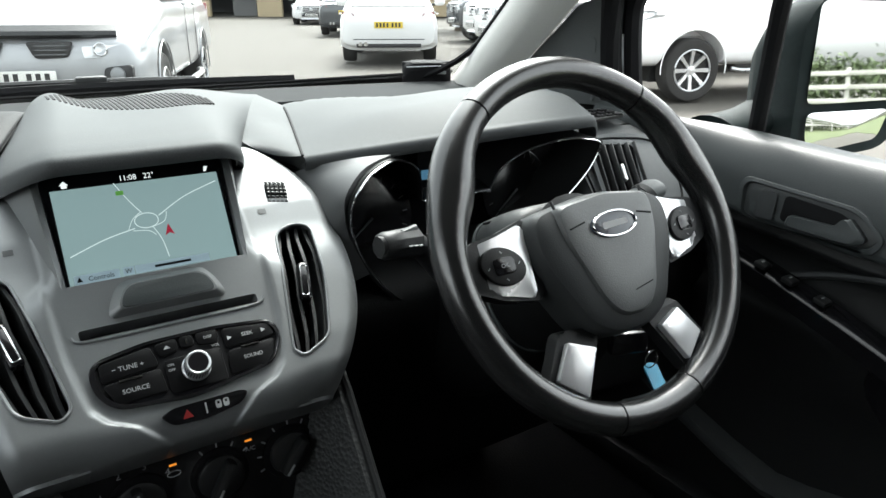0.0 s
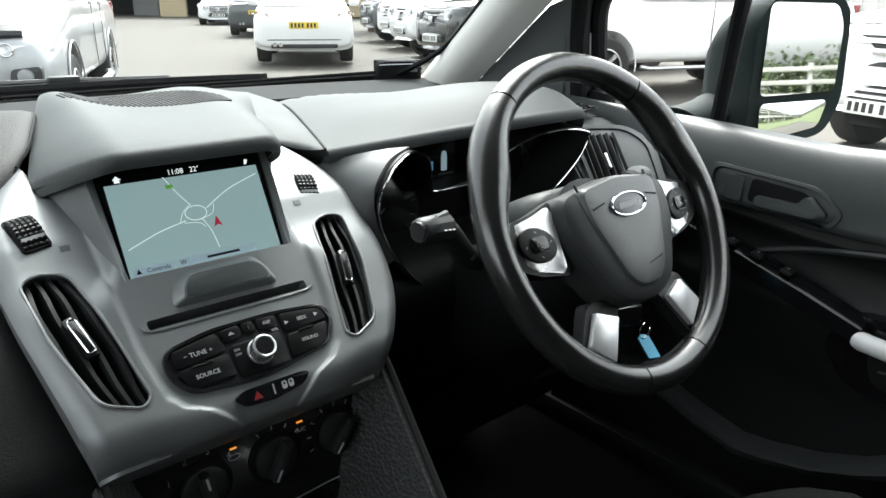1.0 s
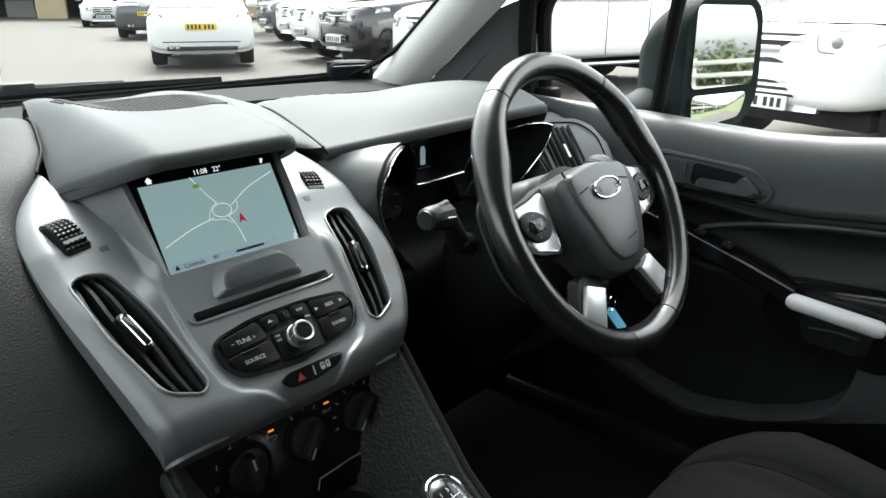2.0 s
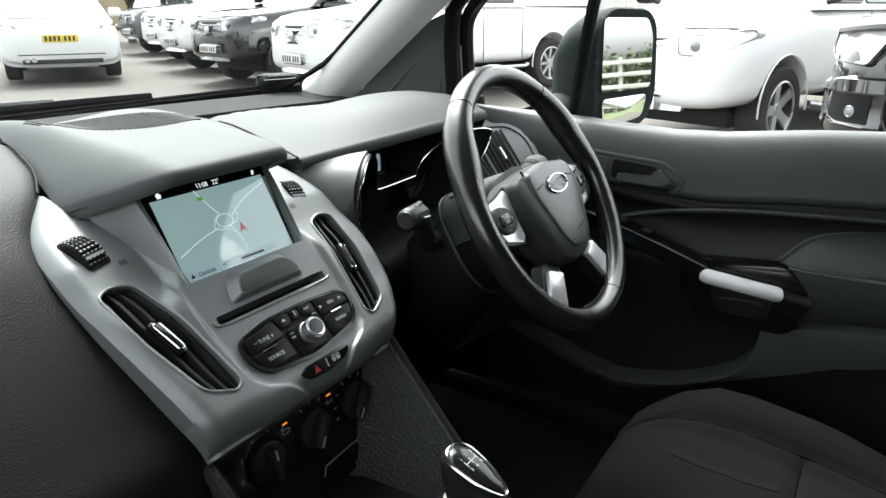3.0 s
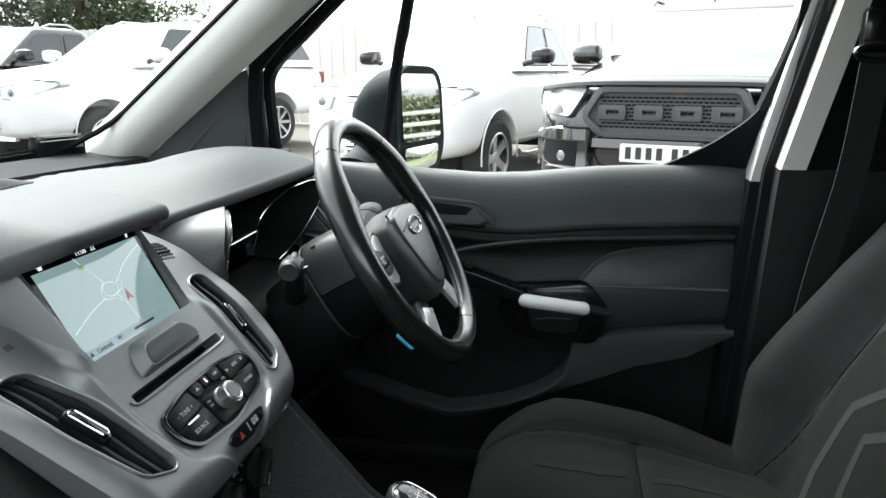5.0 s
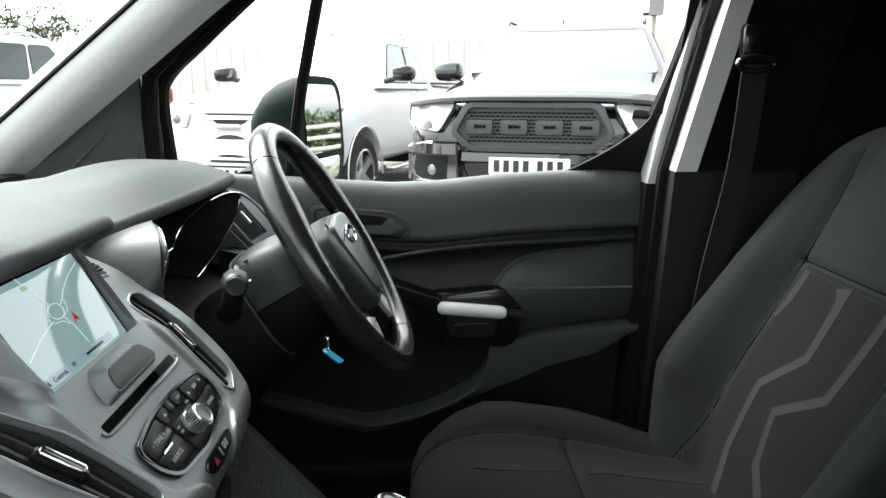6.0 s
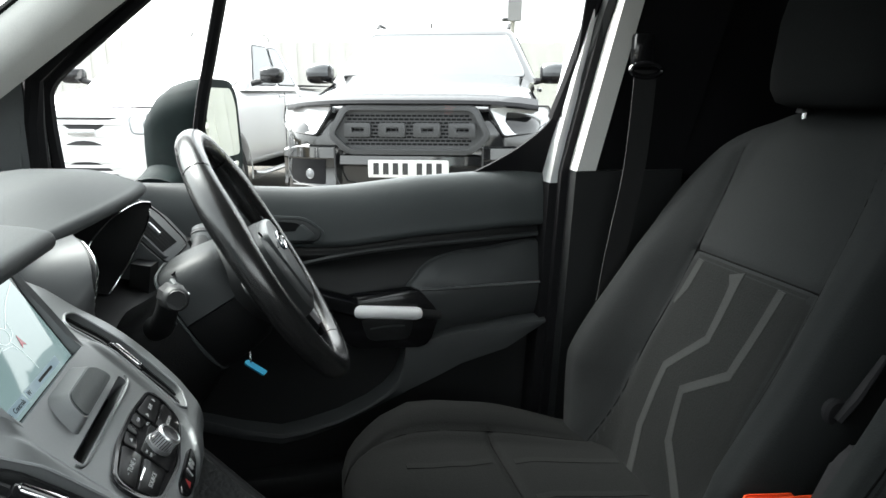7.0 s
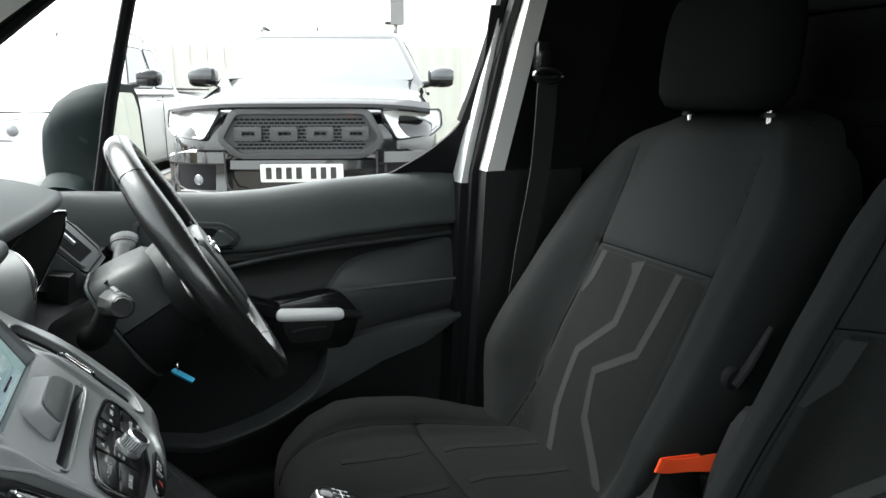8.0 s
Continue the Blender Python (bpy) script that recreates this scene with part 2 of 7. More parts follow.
def sheet(f, us, vs, thick, bm=None):
    """The surface f(u, v) over two lists of parameters, with a thickness against its normal."""
    bm = bm or bmesh.new()
    g = [[Vector(f(u, v)) for v in vs] for u in us]
    nu, nv = len(us), len(vs)
    front = [[bm.verts.new(p) for p in row] for row in g]
    behind = []
    for i in range(nu):
        row = []
        for j in range(nv):
            du = g[min(i + 1, nu - 1)][j] - g[max(i - 1, 0)][j]
            dv = g[i][min(j + 1, nv - 1)] - g[i][max(j - 1, 0)]
            row.append(bm.verts.new(g[i][j] - du.cross(dv).normalized() * thick))
        behind.append(row)
    for i in range(nu - 1):
        for j in range(nv - 1):
            bm.faces.new((front[i][j], front[i + 1][j], front[i + 1][j + 1], front[i][j + 1]))
            bm.faces.new((behind[i][j], behind[i][j + 1], behind[i + 1][j + 1], behind[i + 1][j]))
    for a, b in ((0, 1), (nu - 1, -1)):
        for j in range(nv - 1):
            bm.faces.new((front[a][j], front[a][j + 1], behind[a][j + 1], behind[a][j]))
    for b in (0, nv - 1):
        for i in range(nu - 1):
            bm.faces.new((front[i][b], behind[i][b], behind[i + 1][b], front[i + 1][b]))
    return bm


def steps(a, b, n):
    return [a + (b - a) * i / n for i in range(n + 1)]


def lerp(table, x):
    """A value between the rows of a small table of (x, value)."""
    xs, ys = zip(*table)
    return float(np.interp(x, xs, ys))


def glide(table, x):
    """The same with rounded turns instead of kinks."""
    xs, ys = zip(*table)
    x = min(max(x, xs[0]), xs[-1])
    i = max(0, min(len(xs) - 2, int(np.searchsorted(xs, x)) - 1))
    slope = np.gradient(np.array(ys, float), np.array(xs, float))
    h = xs[i + 1] - xs[i]
    t = (x - xs[i]) / h
    return float(ys[i] * (1 + 2 * t) * (1 - t) ** 2 + slope[i] * h * t * (1 - t) ** 2 + ys[i + 1] * t * t * (3 - 2 * t) + slope[i + 1] * h * t * t * (t - 1))


def smooth(x):
    x = min(max(x, 0.0), 1.0)
    return x * x * (3 - 2 * x)


def cut(bm, cutters):
    """Cuts closed bodies out of a closed body; returns the rest."""
    def temp(b):
        bmesh.ops.recalc_face_normals(b, faces=b.faces)
        me = bpy.data.meshes.new("cut")
        b.to_mesh(me)
        b.free()
        return new("cut", me)
    body = temp(bm)
    tools = [temp(c) for c in cutters]
    for t in tools:
        mod = body.modifiers.new("cut", "BOOLEAN")
        mod.operation, mod.object, mod.solver = "DIFFERENCE", t, "EXACT"
    bpy.context.view_layer.update()
    me = bpy.data.meshes.new_from_object(body.evaluated_get(bpy.context.evaluated_depsgraph_get()))
    out = bmesh.new()
    out.from_mesh(me)
    for o in (body, *tools):
        old = o.data
        bpy.data.objects.remove(o)
        bpy.data.meshes.remove(old)
    bpy.data.meshes.remove(me)
    return out


def lettering(text, m, size, mat, parent, name="lettering", lift=0.0004):
    """Printed characters in the plane of m, centred."""
    cu = bpy.data.curves.new(name, "FONT")
    cu.body, cu.size, cu.align_x, cu.align_y, cu.extrude = text, size, "CENTER", "CENTER", lift
    cu.resolution_u = 2
    ob = new("temp", cu)
    bpy.context.view_layer.update()
    me = bpy.data.meshes.new_from_object(ob.evaluated_get(bpy.context.evaluated_depsgraph_get()))
    bpy.data.objects.remove(ob)
    bpy.data.curves.remove(cu)
    bm = bmesh.new()
    bm.from_mesh(me)
    bpy.data.meshes.remove(me)
    bm.transform(m @ Matrix.Translation((0, 0, lift)))
    return part(name, bm, mat, parent)

# ---- the van's shell: floor, roof, bulkhead, screen pillars ----


def setting(name, bm, mat, label, sm=35):
    return tagged(part(name, bm, mat, None, label, sm), label, name.split("_")[0], kind="structure")


setting("floor", block((1.66, 2.2, 0.04), Matrix.Translation((0, 0.32, 0.40)), 0.005), CARPET, "black cab floor carpet")
setting("ceiling", sheet(lambda u, v: (u * 0.72, v, 1.70 - 0.05 * u ** 4 - 0.06 * max(0, v) ** 2), steps(-1, 1, 12), steps(-0.62, 0.55, 10), -0.03), HEADLINER, "grey cab headlining")

# bulkhead behind the seats with pressed ribs
bulk = thing("wall_bulkhead", "black painted steel bulkhead behind the seats", "bulkhead", (0, -0.64, 0.4), kind="structure")
part("panel", block((1.7, 0.03, 1.36), Matrix.Translation((0, -0.655, 1.06))), BLACK, bulk)
for i in range(5):
    part("rib", block((1.3, 0.02, 0.05), Matrix.Translation((0, -0.632, 0.62 + 0.2 * i)), 0.008), BLACK, bulk)

# firewall, scuttle, bonnet
setting("wall_firewall", block((1.5, 0.03, 0.68), Matrix.Translation((0, 1.20, 0.74))), BLACK, "black firewall below the screen")
setting("scuttle_panel", sheet(lambda u, v: (u, 1.36 - 0.11 * (u / 0.72) ** 2 + v, 1.075 - 0.35 * v), steps(-0.72, 0.72, 12), [0, 0.08, 0.16], 0.02), HARD, "black plastic scuttle panel under the wipers")
setting("bonnet", sheet(lambda u, v: (u, 1.50 - 0.11 * (u / 0.72) ** 2 + v, 1.045 - 0.20 * v - 0.25 * v * v), steps(-0.74, 0.74, 12), steps(0, 0.75, 8), 0.02), VANPAINT, "white painted van bonnet")

# passenger side wall with its window
left = thing("wall_left", "passenger side of the cab with its side window", "wall", (-0.86, 0.3, 0.4), kind="structure")
part("lower_panel", block((0.05, 1.9, 0.66), Matrix.Translation((-0.87, 0.31, 0.73)), 0.01), HARD, left)
part("upper_panel", block((0.05, 0.5, 0.10), Matrix.Translation((-0.76, -0.36, 1.67)), 0.01), LINER, left)
part("pillar", block((0.06, 0.42, 0.66), Matrix.Translation((-0.83, -0.40, 1.38)), 0.01), LINER, left)
part("front_quarter", loft([[(-0.84, 0.87, 1.06), (-0.84, 1.26, 1.06), (-0.80, 0.87, 1.27)], [(-0.88, 0.87, 1.06), (-0.88, 1.26, 1.06), (-0.84, 0.87, 1.27)]]), HARD, left)
part("window_head", tube([(-0.84, 0.88, 1.26), (-0.79, 0.60, 1.47), (-0.75, 0.42, 1.60), (-0.74, 0.20, 1.65), (-0.74, -0.25, 1.65)], 0.035, 8), LINER, left)
pane = part("window_pane", loft([[(-0.862, y, 1.06), (-0.862 + 0.12 * k, y, 1.06 + 0.60 * k), (-0.866 + 0.12 * k, y, 1.06 + 0.60 * k), (-0.866, y, 1.06)] for y, k in ((0.87, 0.33), (0.60, 0.68), (0.42, 0.92), (0.20, 0.98), (-0.20, 0.98))]), GLASS, left)
pane.visible_shadow = False


def screen_edge(s, side):
    """The windscreen's side edge, from its foot (0) to the roof (1)."""
    return Vector((side * (0.690 - 0.06 * s), 1.195 - 0.745 * s, 1.108 + 0.575 * s))


def pillar_rings(side):
    rings = []
    for s in steps(-0.02, 1, 10):
        w = screen_edge(s, side)
        d = Vector((side * (0.722 - 0.055 * s), 1.085 - 0.76 * s, 1.085 + 0.575 * s))
        mid = (w + d) / 2 + Vector((-side * 0.032, -0.012, -0.008))
        q1, q2 = w.lerp(mid, 0.55) + Vector((-side * 0.008, 0, 0)), d.lerp(mid, 0.55) + Vector((-side * 0.008, 0, 0))
        out = Vector((side * 0.055, 0.03, 0.02))
        rings.append([w, q1, mid, q2, d, d + out, w + out])
    return rings


for side, nm in ((1, "right"), (-1, "left")):
    setting("pillar_" + nm, loft(pillar_rings(side)), LINER, "pale fabric-trimmed windscreen pillar", 50)

# windscreen with its black edge band
def screen_pt(u, v):
    e = screen_edge(v, 1)
    bow = 1 - u * u
    return (u * e.x, e.y + 0.13 * bow * (1 - 0.3 * v), e.z - 0.015 * bow * (1 - v))


wind = thing("window_windscreen", "clear windscreen with a black edge band", "windscreen", (0, 1.32, 1.09), kind="structure")
pane = part("pane", sheet(screen_pt, steps(-1, 1, 24), steps(0.012, 1, 12), 0.004), SCREENGLASS, wind)
part("bottom_band", sheet(lambda u, v: Vector(screen_pt(u, v)) + Vector((0, 0.006, 0.006)), steps(-1, 1, 32), [-0.03, 0.0, 0.012], 0.003), BLACK, wind)
for side in (1, -1):
    rim = [Vector(screen_pt(side * (1 - 0.11 * max(0, 1 - v / 0.13) ** 2), v)) + Vector((0, -0.004, -0.002)) for v in steps(0.0, 1, 30)]
    part("edge_band", tube(rim, 0.006, 6), BLACK, wind)
part("header", block((1.25, 0.10, 0.05), Matrix.Translation((0, 0.47, 1.67)), 0.01), LINER, wind)


# wipers resting on the scuttle
def wiper(x0, x1, y0, z0):
    w = thing("windscreen_wiper", "black windscreen wiper resting on the glass", "wiper", (x0, y0, z0), "windscreen wipers")
    path = [(x0 + (x1 - x0) * t, y0 - 0.06 * ((x0 + (x1 - x0) * t) / 0.7) ** 2, z0 + 0.004 * math.sin(3 * t)) for t in steps(0, 1, 8)]
    part("blade", tube(path, 0.006, 6, flat=1.6), RUBBER, w)
    part("arm", tube([Vector(p) + Vector((0, 0.022, 0.014 - 0.010 * i / 8)) for i, p in enumerate(path)][:7], [0.009 - 0.0006 * i for i in range(7)], 6, flat=0.7), HARD, w)
    part("clip", block((0.05, 0.02, 0.016), axes(Vector(path[4]) + Vector((0, 0.01, 0.010)), (1, 0, 0), (0, 1, 0)), 0.004), HARD, w)


wiper(-0.30, 0.415, 1.365, 1.107)
wiper(-0.62, 0.08, 1.385, 1.097)

# B-pillar of the driver's side
bp = thing("pillar_rear", "painted door frame and pale trimmed pillar beside the driver's seat", "pillar", (0.8, -0.15, 0.4), kind="structure")


def slanted(x, y0, y1, z0, z1, tk, up=0.2):
    """An upright strip of pillar from y0 to y1 at the waist, leaning back and in as it rises."""
    rings = []
    for z in steps(z0, z1, 8):
        h = max(0, z - 1.09)
        s = -up * h - 0.05 * min(0, z - 1.09)
        rings.append([(x - 0.12 * h, y0 + s, z), (x - 0.12 * h, y1 + s, z), (x + tk, y1 + s, z), (x + tk, y0 + s, z)])
    return loft(rings)


part("painted_frame", slanted(0.790, -0.090, -0.108, 1.06, 1.72, 0.06), VANPAINT, bp)
part("lower_seal", slanted(0.788, -0.088, -0.12, 0.45, 1.06, 0.06), RUBBER, bp)
part("seal", slanted(0.772, -0.106, -0.130, 0.45, 1.72, 0.07), RUBBER, bp)
part("pale_trim", slanted(0.732, -0.122, -0.163, 1.09, 1.72, 0.10), LINER, bp)
part("dark_trim", slanted(0.735, -0.122, -0.36, 0.42, 1.088, 0.05), HARD, bp)
part("upper_trim", slanted(0.745, -0.163, -0.36, 1.09, 1.72, 0.05), BLACK, bp)
for sx in (1, -1):
    part("kick_panel", block((0.04, 0.46, 0.72), Matrix.Translation((sx * 0.83, 1.05, 0.74)), 0.01), BLACK, bp)
    part("wing", block((0.05, 0.52, 0.60), Matrix.Translation((sx * 0.885, 1.10, 0.74)), 0.01), VANPAINT, bp)
part("rear_panel", block((0.06, 0.44, 0.66), Matrix.Translation((0.775, -0.47, 1.40)), 0.01), BLACK, bp)
part("side_panel", block((0.05, 0.40, 0.7), Matrix.Translation((0.80, -0.48, 0.75)), 0.01), BLACK, bp)
part("sill", block((0.10, 1.9, 0.10), Matrix.Translation((0.82, 0.35, 0.42)), 0.02), HARD, bp)

# ---- dashboard ----
dash = thing("dashboard", "dark grey moulded dashboard with satin grey centre panel", "dashboard", (0, 0.9, 0.6))


def top_pad(u, v):
    """Upper dash deck from the rear edge (v = 0) to the screen (v = 1)."""
    rear, far = 0.80 + 0.02 * u * u, 1.335 - 0.12 * (u / 0.74) ** 2
    y = rear + (far - rear) * v
    z = 1.090 - 0.010 * v - 0.018 * max(0, 1 - v * 6) ** 2 - 0.012 * smooth((abs(u) - 0.6) / 0.2) - 0.030 * smooth((0.55 - v) / 0.35)
    return (u, y, z)


part("deck", sheet(top_pad, steps(-0.76, 0.76, 40), steps(0, 1, 16), 0.012), DECK, dash)
part("demister_slot", block((0.62, 0.018, 0.006), Matrix.Translation((0.0, 1.20, 1.0865)), 0.002), BLACK, dash)
part("demister_channel", sheet(lambda u, v: (u, 1.16 + v - 0.10 * (u / 0.72) ** 2, 1.093 + 0.012 * v / 0.12), steps(-0.70, 0.70, 30), steps(0, 0.11, 4), 0.006), DECK, dash)


# centre hood over the display
def hood(u, v):
    """u across (-1..1), v from under the lip to the deck; the lip's ends wrap back and down."""
    k = max(0.0, (abs(u) - 0.50) / 0.50)
    lip = Vector((u * 0.124 - 0.006 * math.copysign(k * k, u), 0.644 + (0.105 if u > 0 else 0.122) * k ** 2.2, 1.130 - (0.038 if u > 0 else 0.044) * k * k))
    far = Vector((u * (0.270 if u > 0 else 0.020), 1.13, 1.078 + 0.022 * smooth(-u) + 0.022 * smooth(u)))
    if v < 0.16:
        a = v / 0.16
        ang = radians(-80 + 154 * a)
        return lip + Vector((0, 0.009 * (1 - math.cos(ang)) + 0.08 * max(0, 0.15 - a), 0.009 * (math.sin(ang) - 1)))
    t = (v - 0.16) / 0.84
    p = (lip + Vector((0, 0.0065, -0.0004))).lerp(far, t)
    crown = glide(((0, 0.0), (0.026, 0.0040), (0.068, 0.0080), (0.12, 0.0125), (0.214, 0.0185), (0.342, 0.0265), (0.514, 0.0375), (0.66, 0.0420), (0.80, 0.0375), (0.89, 0.0270), (0.95, 0.0145), (1, 0.0)), t)
    return p + Vector((0, 0, crown * (1 - 0.45 * smooth((u - 0.4) / 0.6))))


part("centre_hood", sheet(hood, steps(-1, 1, 40), [0, 0.03, 0.06, 0.09, 0.12, 0.14, 0.16, 0.165, 0.1725, 0.185, 0.21] + steps(0.24, 1, 22), 0.008), PAD, dash, "soft dark grey hood over the display", 60)
# speaker grille of fine slots on the hood
def hood_top(x, y):
    """The height of the hood's top at a place."""
    t = (y - 0.644) / (1.13 - 0.644)
    u = x / (0.124 + ((0.270 if x > 0 else 0.020) - 0.124) * t)
    return hood(u, 0.16 + 0.84 * t).z


for i in range(34):
    u = -0.92 + 1.84 * i / 33
    ln = max(0.125 * (1 - u * u) ** 0.7, 0.006)
    x, yc = 0.036 + 0.088 * u, 0.890 - 0.040 * u
    line = [Vector((x, yc + ln * k, hood_top(x, yc + ln * k))) for k in steps(-0.5, 0.5, 10)]
    part("grille_slot", loft([[p + Vector((dx, 0, dz)) for dx, dz in ((-0.0013, 0.0007), (0.0013, 0.0007), (0.0013, -0.002), (-0.0013, -0.002))] for p in line]), BLACK, dash)


# hood over the instruments
def brow(u, v):
    """u from the centre seam (0) to the door end (1), v from under the lip to the deck."""
    t = max(0.0, (v - 0.16) / 0.84)
    x_lip, x_far = 0.182 + 0.408 * u, 0.268 + 0.44 * u
    lip = 0.735 - 0.077 * math.sin(min(u * 1.12, 1) * math.pi * 0.62) + 0.035 * max(0, (u - 0.86) / 0.14) ** 2
    lipz = 1.072 + 0.026 * math.sin(min(1.0, u * 1.1) * math.pi * 0.6) - 0.028 * max(0, (u - 0.90) / 0.10) ** 2
    if v < 0.16:
        a = v / 0.16
        y, z, x = lip - 0.009 * math.sin(a * math.pi) + 0.10 * max(0, 0.25 - a), lipz + 0.016 - 0.0095 * (1 + math.cos(a * math.pi)), x_lip
    else:
        y = lip + (1.03 - lip) * t
        x = x_lip + (x_far - x_lip) * t
        near = 1 - smooth(u / 0.42)
        late = 0.40 + 0.45 * near
        z = lipz + 0.016 + (0.026 * math.sin(min(1, t * (4.2 - 2.0 * near)) * math.pi / 2)) * (0.55 + 0.45 * math.sin(math.pi * min(1, u * 1.02))) - (0.035 + lipz - 1.078 + 0.008 * near) * smooth((t - late) / (1 - late)) + 0.008 * near * smooth((t - 0.25) / 0.4)
    return (x, y, z - 0.030 * smooth((u - 0.90) / 0.10) * smooth(t * 3))


part("instrument_hood", sheet(brow, steps(0, 1, 44), steps(0, 0.16, 10) + [0.168, 0.178] + steps(0.19, 0.36, 10) + steps(0.40, 1, 14), 0.008), PAD, dash, "soft dark grey hood over the instruments")
part("hood_seam", tube([brow(0.0, v) for v in steps(0.155, 0.78, 26)], 0.0018, 6), BLACK, dash)


def half_width(v, side=1):
    """Half the width of the centre panel along its slope; the passenger panel laps over its other edge."""
    if side < 0:
        return glide(((-0.130, 0.140), (-0.095, 0.147), (-0.060, 0.153), (-0.020, 0.160), (0.030, 0.168), (0.060, 0.171), (0.100, 0.172), (0.120, 0.170), (0.139, 0.166), (0.156, 0.158), (0.183, 0.139), (0.207, 0.121)), v)
    return glide(((-0.130, 0.116), (-0.116, 0.126), (-0.10, 0.137), (-0.084, 0.149), (-0.043, 0.172), (0.0, 0.184), (0.03, 0.187), (0.087, 0.186), (0.115, 0.182), (0.139, 0.173), (0.156, 0.163), (0.183, 0.143), (0.207, 0.125)), v)


# passenger side of the dash, butting against the edge of the centre panel
PASS = curve_through([(1.10, 1.105), (0.960, 1.130), (0.870, 1.122), (0.806, 1.106), (0.757, 1.080), (0.702, 1.040), (0.600, 0.942), (0.557, 0.885), (0.575, 0.78), (0.79, 0.55)], 5)


def pass_panel(s, k):
    p = PASS[k]
    v = (p[0] - 0.612) * 0.6894 + (p[1] - 0.995) * 0.7243
    beside = -half_width(max(-0.125, min(0.207, v)), -1) + 0.002
    edge = beside if k > 15 else glide(((0.80, -0.119), (0.823, -0.106), (0.88, -0.087), (0.985, -0.060), (1.10, -0.030)), p[0])
    x = edge + (-0.77 - edge) * s
    return (x, p[0] + 0.05 * smooth((-0.5 - x) / 0.28), p[1] - 0.007 * (1 - min(1, s * 40)) ** 2 + 0.012 * smooth(s * 5) * smooth((12 - k) / 12))


across = [0, 0.004, 0.01, 0.025] + steps(0.06, 1, 22)
part("passenger_panel", sheet(pass_panel, across, range(0, 46), 0.012), GRAINED, dash, "dark grey leather-grained passenger side panel")


# driver side: knee panel under the instruments
def knee(u, v):
    prof = curve_through([(0.74, 0.965), (0.665, 0.945), (0.640, 0.90), (0.655, 0.80), (0.69, 0.70), (0.76, 0.58)], 5)[v]
    return (u, prof[0] + 0.02 * smooth((u - 0.6) / 0.16), prof[1])


part("knee_panel", sheet(knee, steps(0.13, 0.77, 24), range(26), -0.012), GRAINED, dash, "black lower panel under the steering column")
part("instrument_backing", block((0.46, 0.02, 0.19), Matrix.Translation((0.39, 0.785, 1.000)), 0.004), BLACK, dash)

# Unseen block and end plates, added to stop light leaking through the dash.
part("hidden_light_stop", block((1.5, 0.26, 0.26), Matrix.Translation((0, 0.99, 0.88)), 0.01), BLACK, dash)
for sx in (1, -1):
    part("hidden_leak_strip", block((0.16, 0.46, 0.02), Matrix.Translation((sx * 0.775, 1.02, 1.055))), BLACK, dash)

# the outer end of the dash with side vent and demister
END = axes((0.628, 0.676, 1.026), (0.97, -0.13, 0.0), (-0.20, 0.70, 0.68))
part("end_panel", prism(fillet([(-0.060, -0.075), (0.10, -0.070), (0.125, 0.02), (0.085, 0.056), (0.0, 0.064), (-0.062, 0.052)], 0.022), END, -0.08, 0.0, 0.008), QUARTER, dash)
part("end_rim", tube([END @ Vector((x, y, 0.0005)) for x, y in fillet([(-0.056, -0.068), (0.085, -0.062), (0.105, 0.018), (0.075, 0.048), (0.0, 0.056), (-0.056, 0.048)], 0.02)], 0.0016, 6, True), BLACK, dash)
part("end_cap", sheet(lambda u, v: (0.60 + 0.185 * u, 0.715 + 0.02 * u + 0.16 * v, 1.068 - 0.006 * u + 0.012 * v - 0.02 * (1 - v) ** 4), steps(0, 1, 10), steps(0, 1, 8), 0.05), PAD, dash)
part("lower_end", sheet(lambda u, v: (0.53 + 0.25 * u, 0.655 - 0.045 * u + 0.05 * v, 0.985 - 0.317 * v), steps(0, 1, 8), steps(0, 1, 8), -0.03), HARD, dash)
side_vent = thing("side_air_vent", "dark grey air vent with silver tab at the dash end", "air vent", (0.655, 0.70, 1.02))
vo = fillet([(-0.052, -0.06), (0.022, -0.052), (0.045, 0.045), (-0.04, 0.052)], 0.014)
part("surround", cut(prism(vo, END, 0.0005, 0.006, 0.002), [prism([Vector(p) * 0.84 for p in vo], END, -0.02, 0.03)]), QUARTER, side_vent)
part("backing", prism([Vector(p) * 0.84 for p in vo], END, 0.0002, 0.001), BLACK, side_vent)
for i in range(6):
    part("slat", block((0.0035, 0.09, 0.010), END @ Matrix.Translation((-0.036 + 0.0135 * i, -0.004, 0.005)) @ pose(0, 0, 0, 0, 25, -9), 0.0008), HARD, side_vent)
part("tab", block((0.006, 0.026, 0.008), END @ Matrix.Translation((-0.006, -0.010, 0.011)) @ pose(0, 0, 0, 0, 0, -9), 0.0015), SILVER, side_vent)
dem = thing("demister_grille", "small black side window demister grille", "grille", (0.70, 0.80, 1.075))
part("frame", prism(fillet([(-0.05, -0.03), (0.045, -0.022), (0.05, 0.03), (-0.035, 0.03)], 0.01), axes((0.70, 0.80, 1.0835), (1, 0.1, 0), (-0.1, 1, 0.06)), -0.004, 0.0005, 0.001), HARD, dem)
for i in range(3):
    for j in range(4):
        part("slot", block((0.014, 0.010, 0.002), axes((0.673 + 0.019 * j, 0.785 + 0.017 * i, 1.0838 + 0.001 * i), (1, 0.1, 0), (-0.1, 1, 0.06))), BLACK, dem)

# ---- centre panel: a satin shield sloping at forty-five degrees ----
FAS = axes((0, 0.612, 0.995), (1, 0, 0), (0, 0.6894, 0.7243))


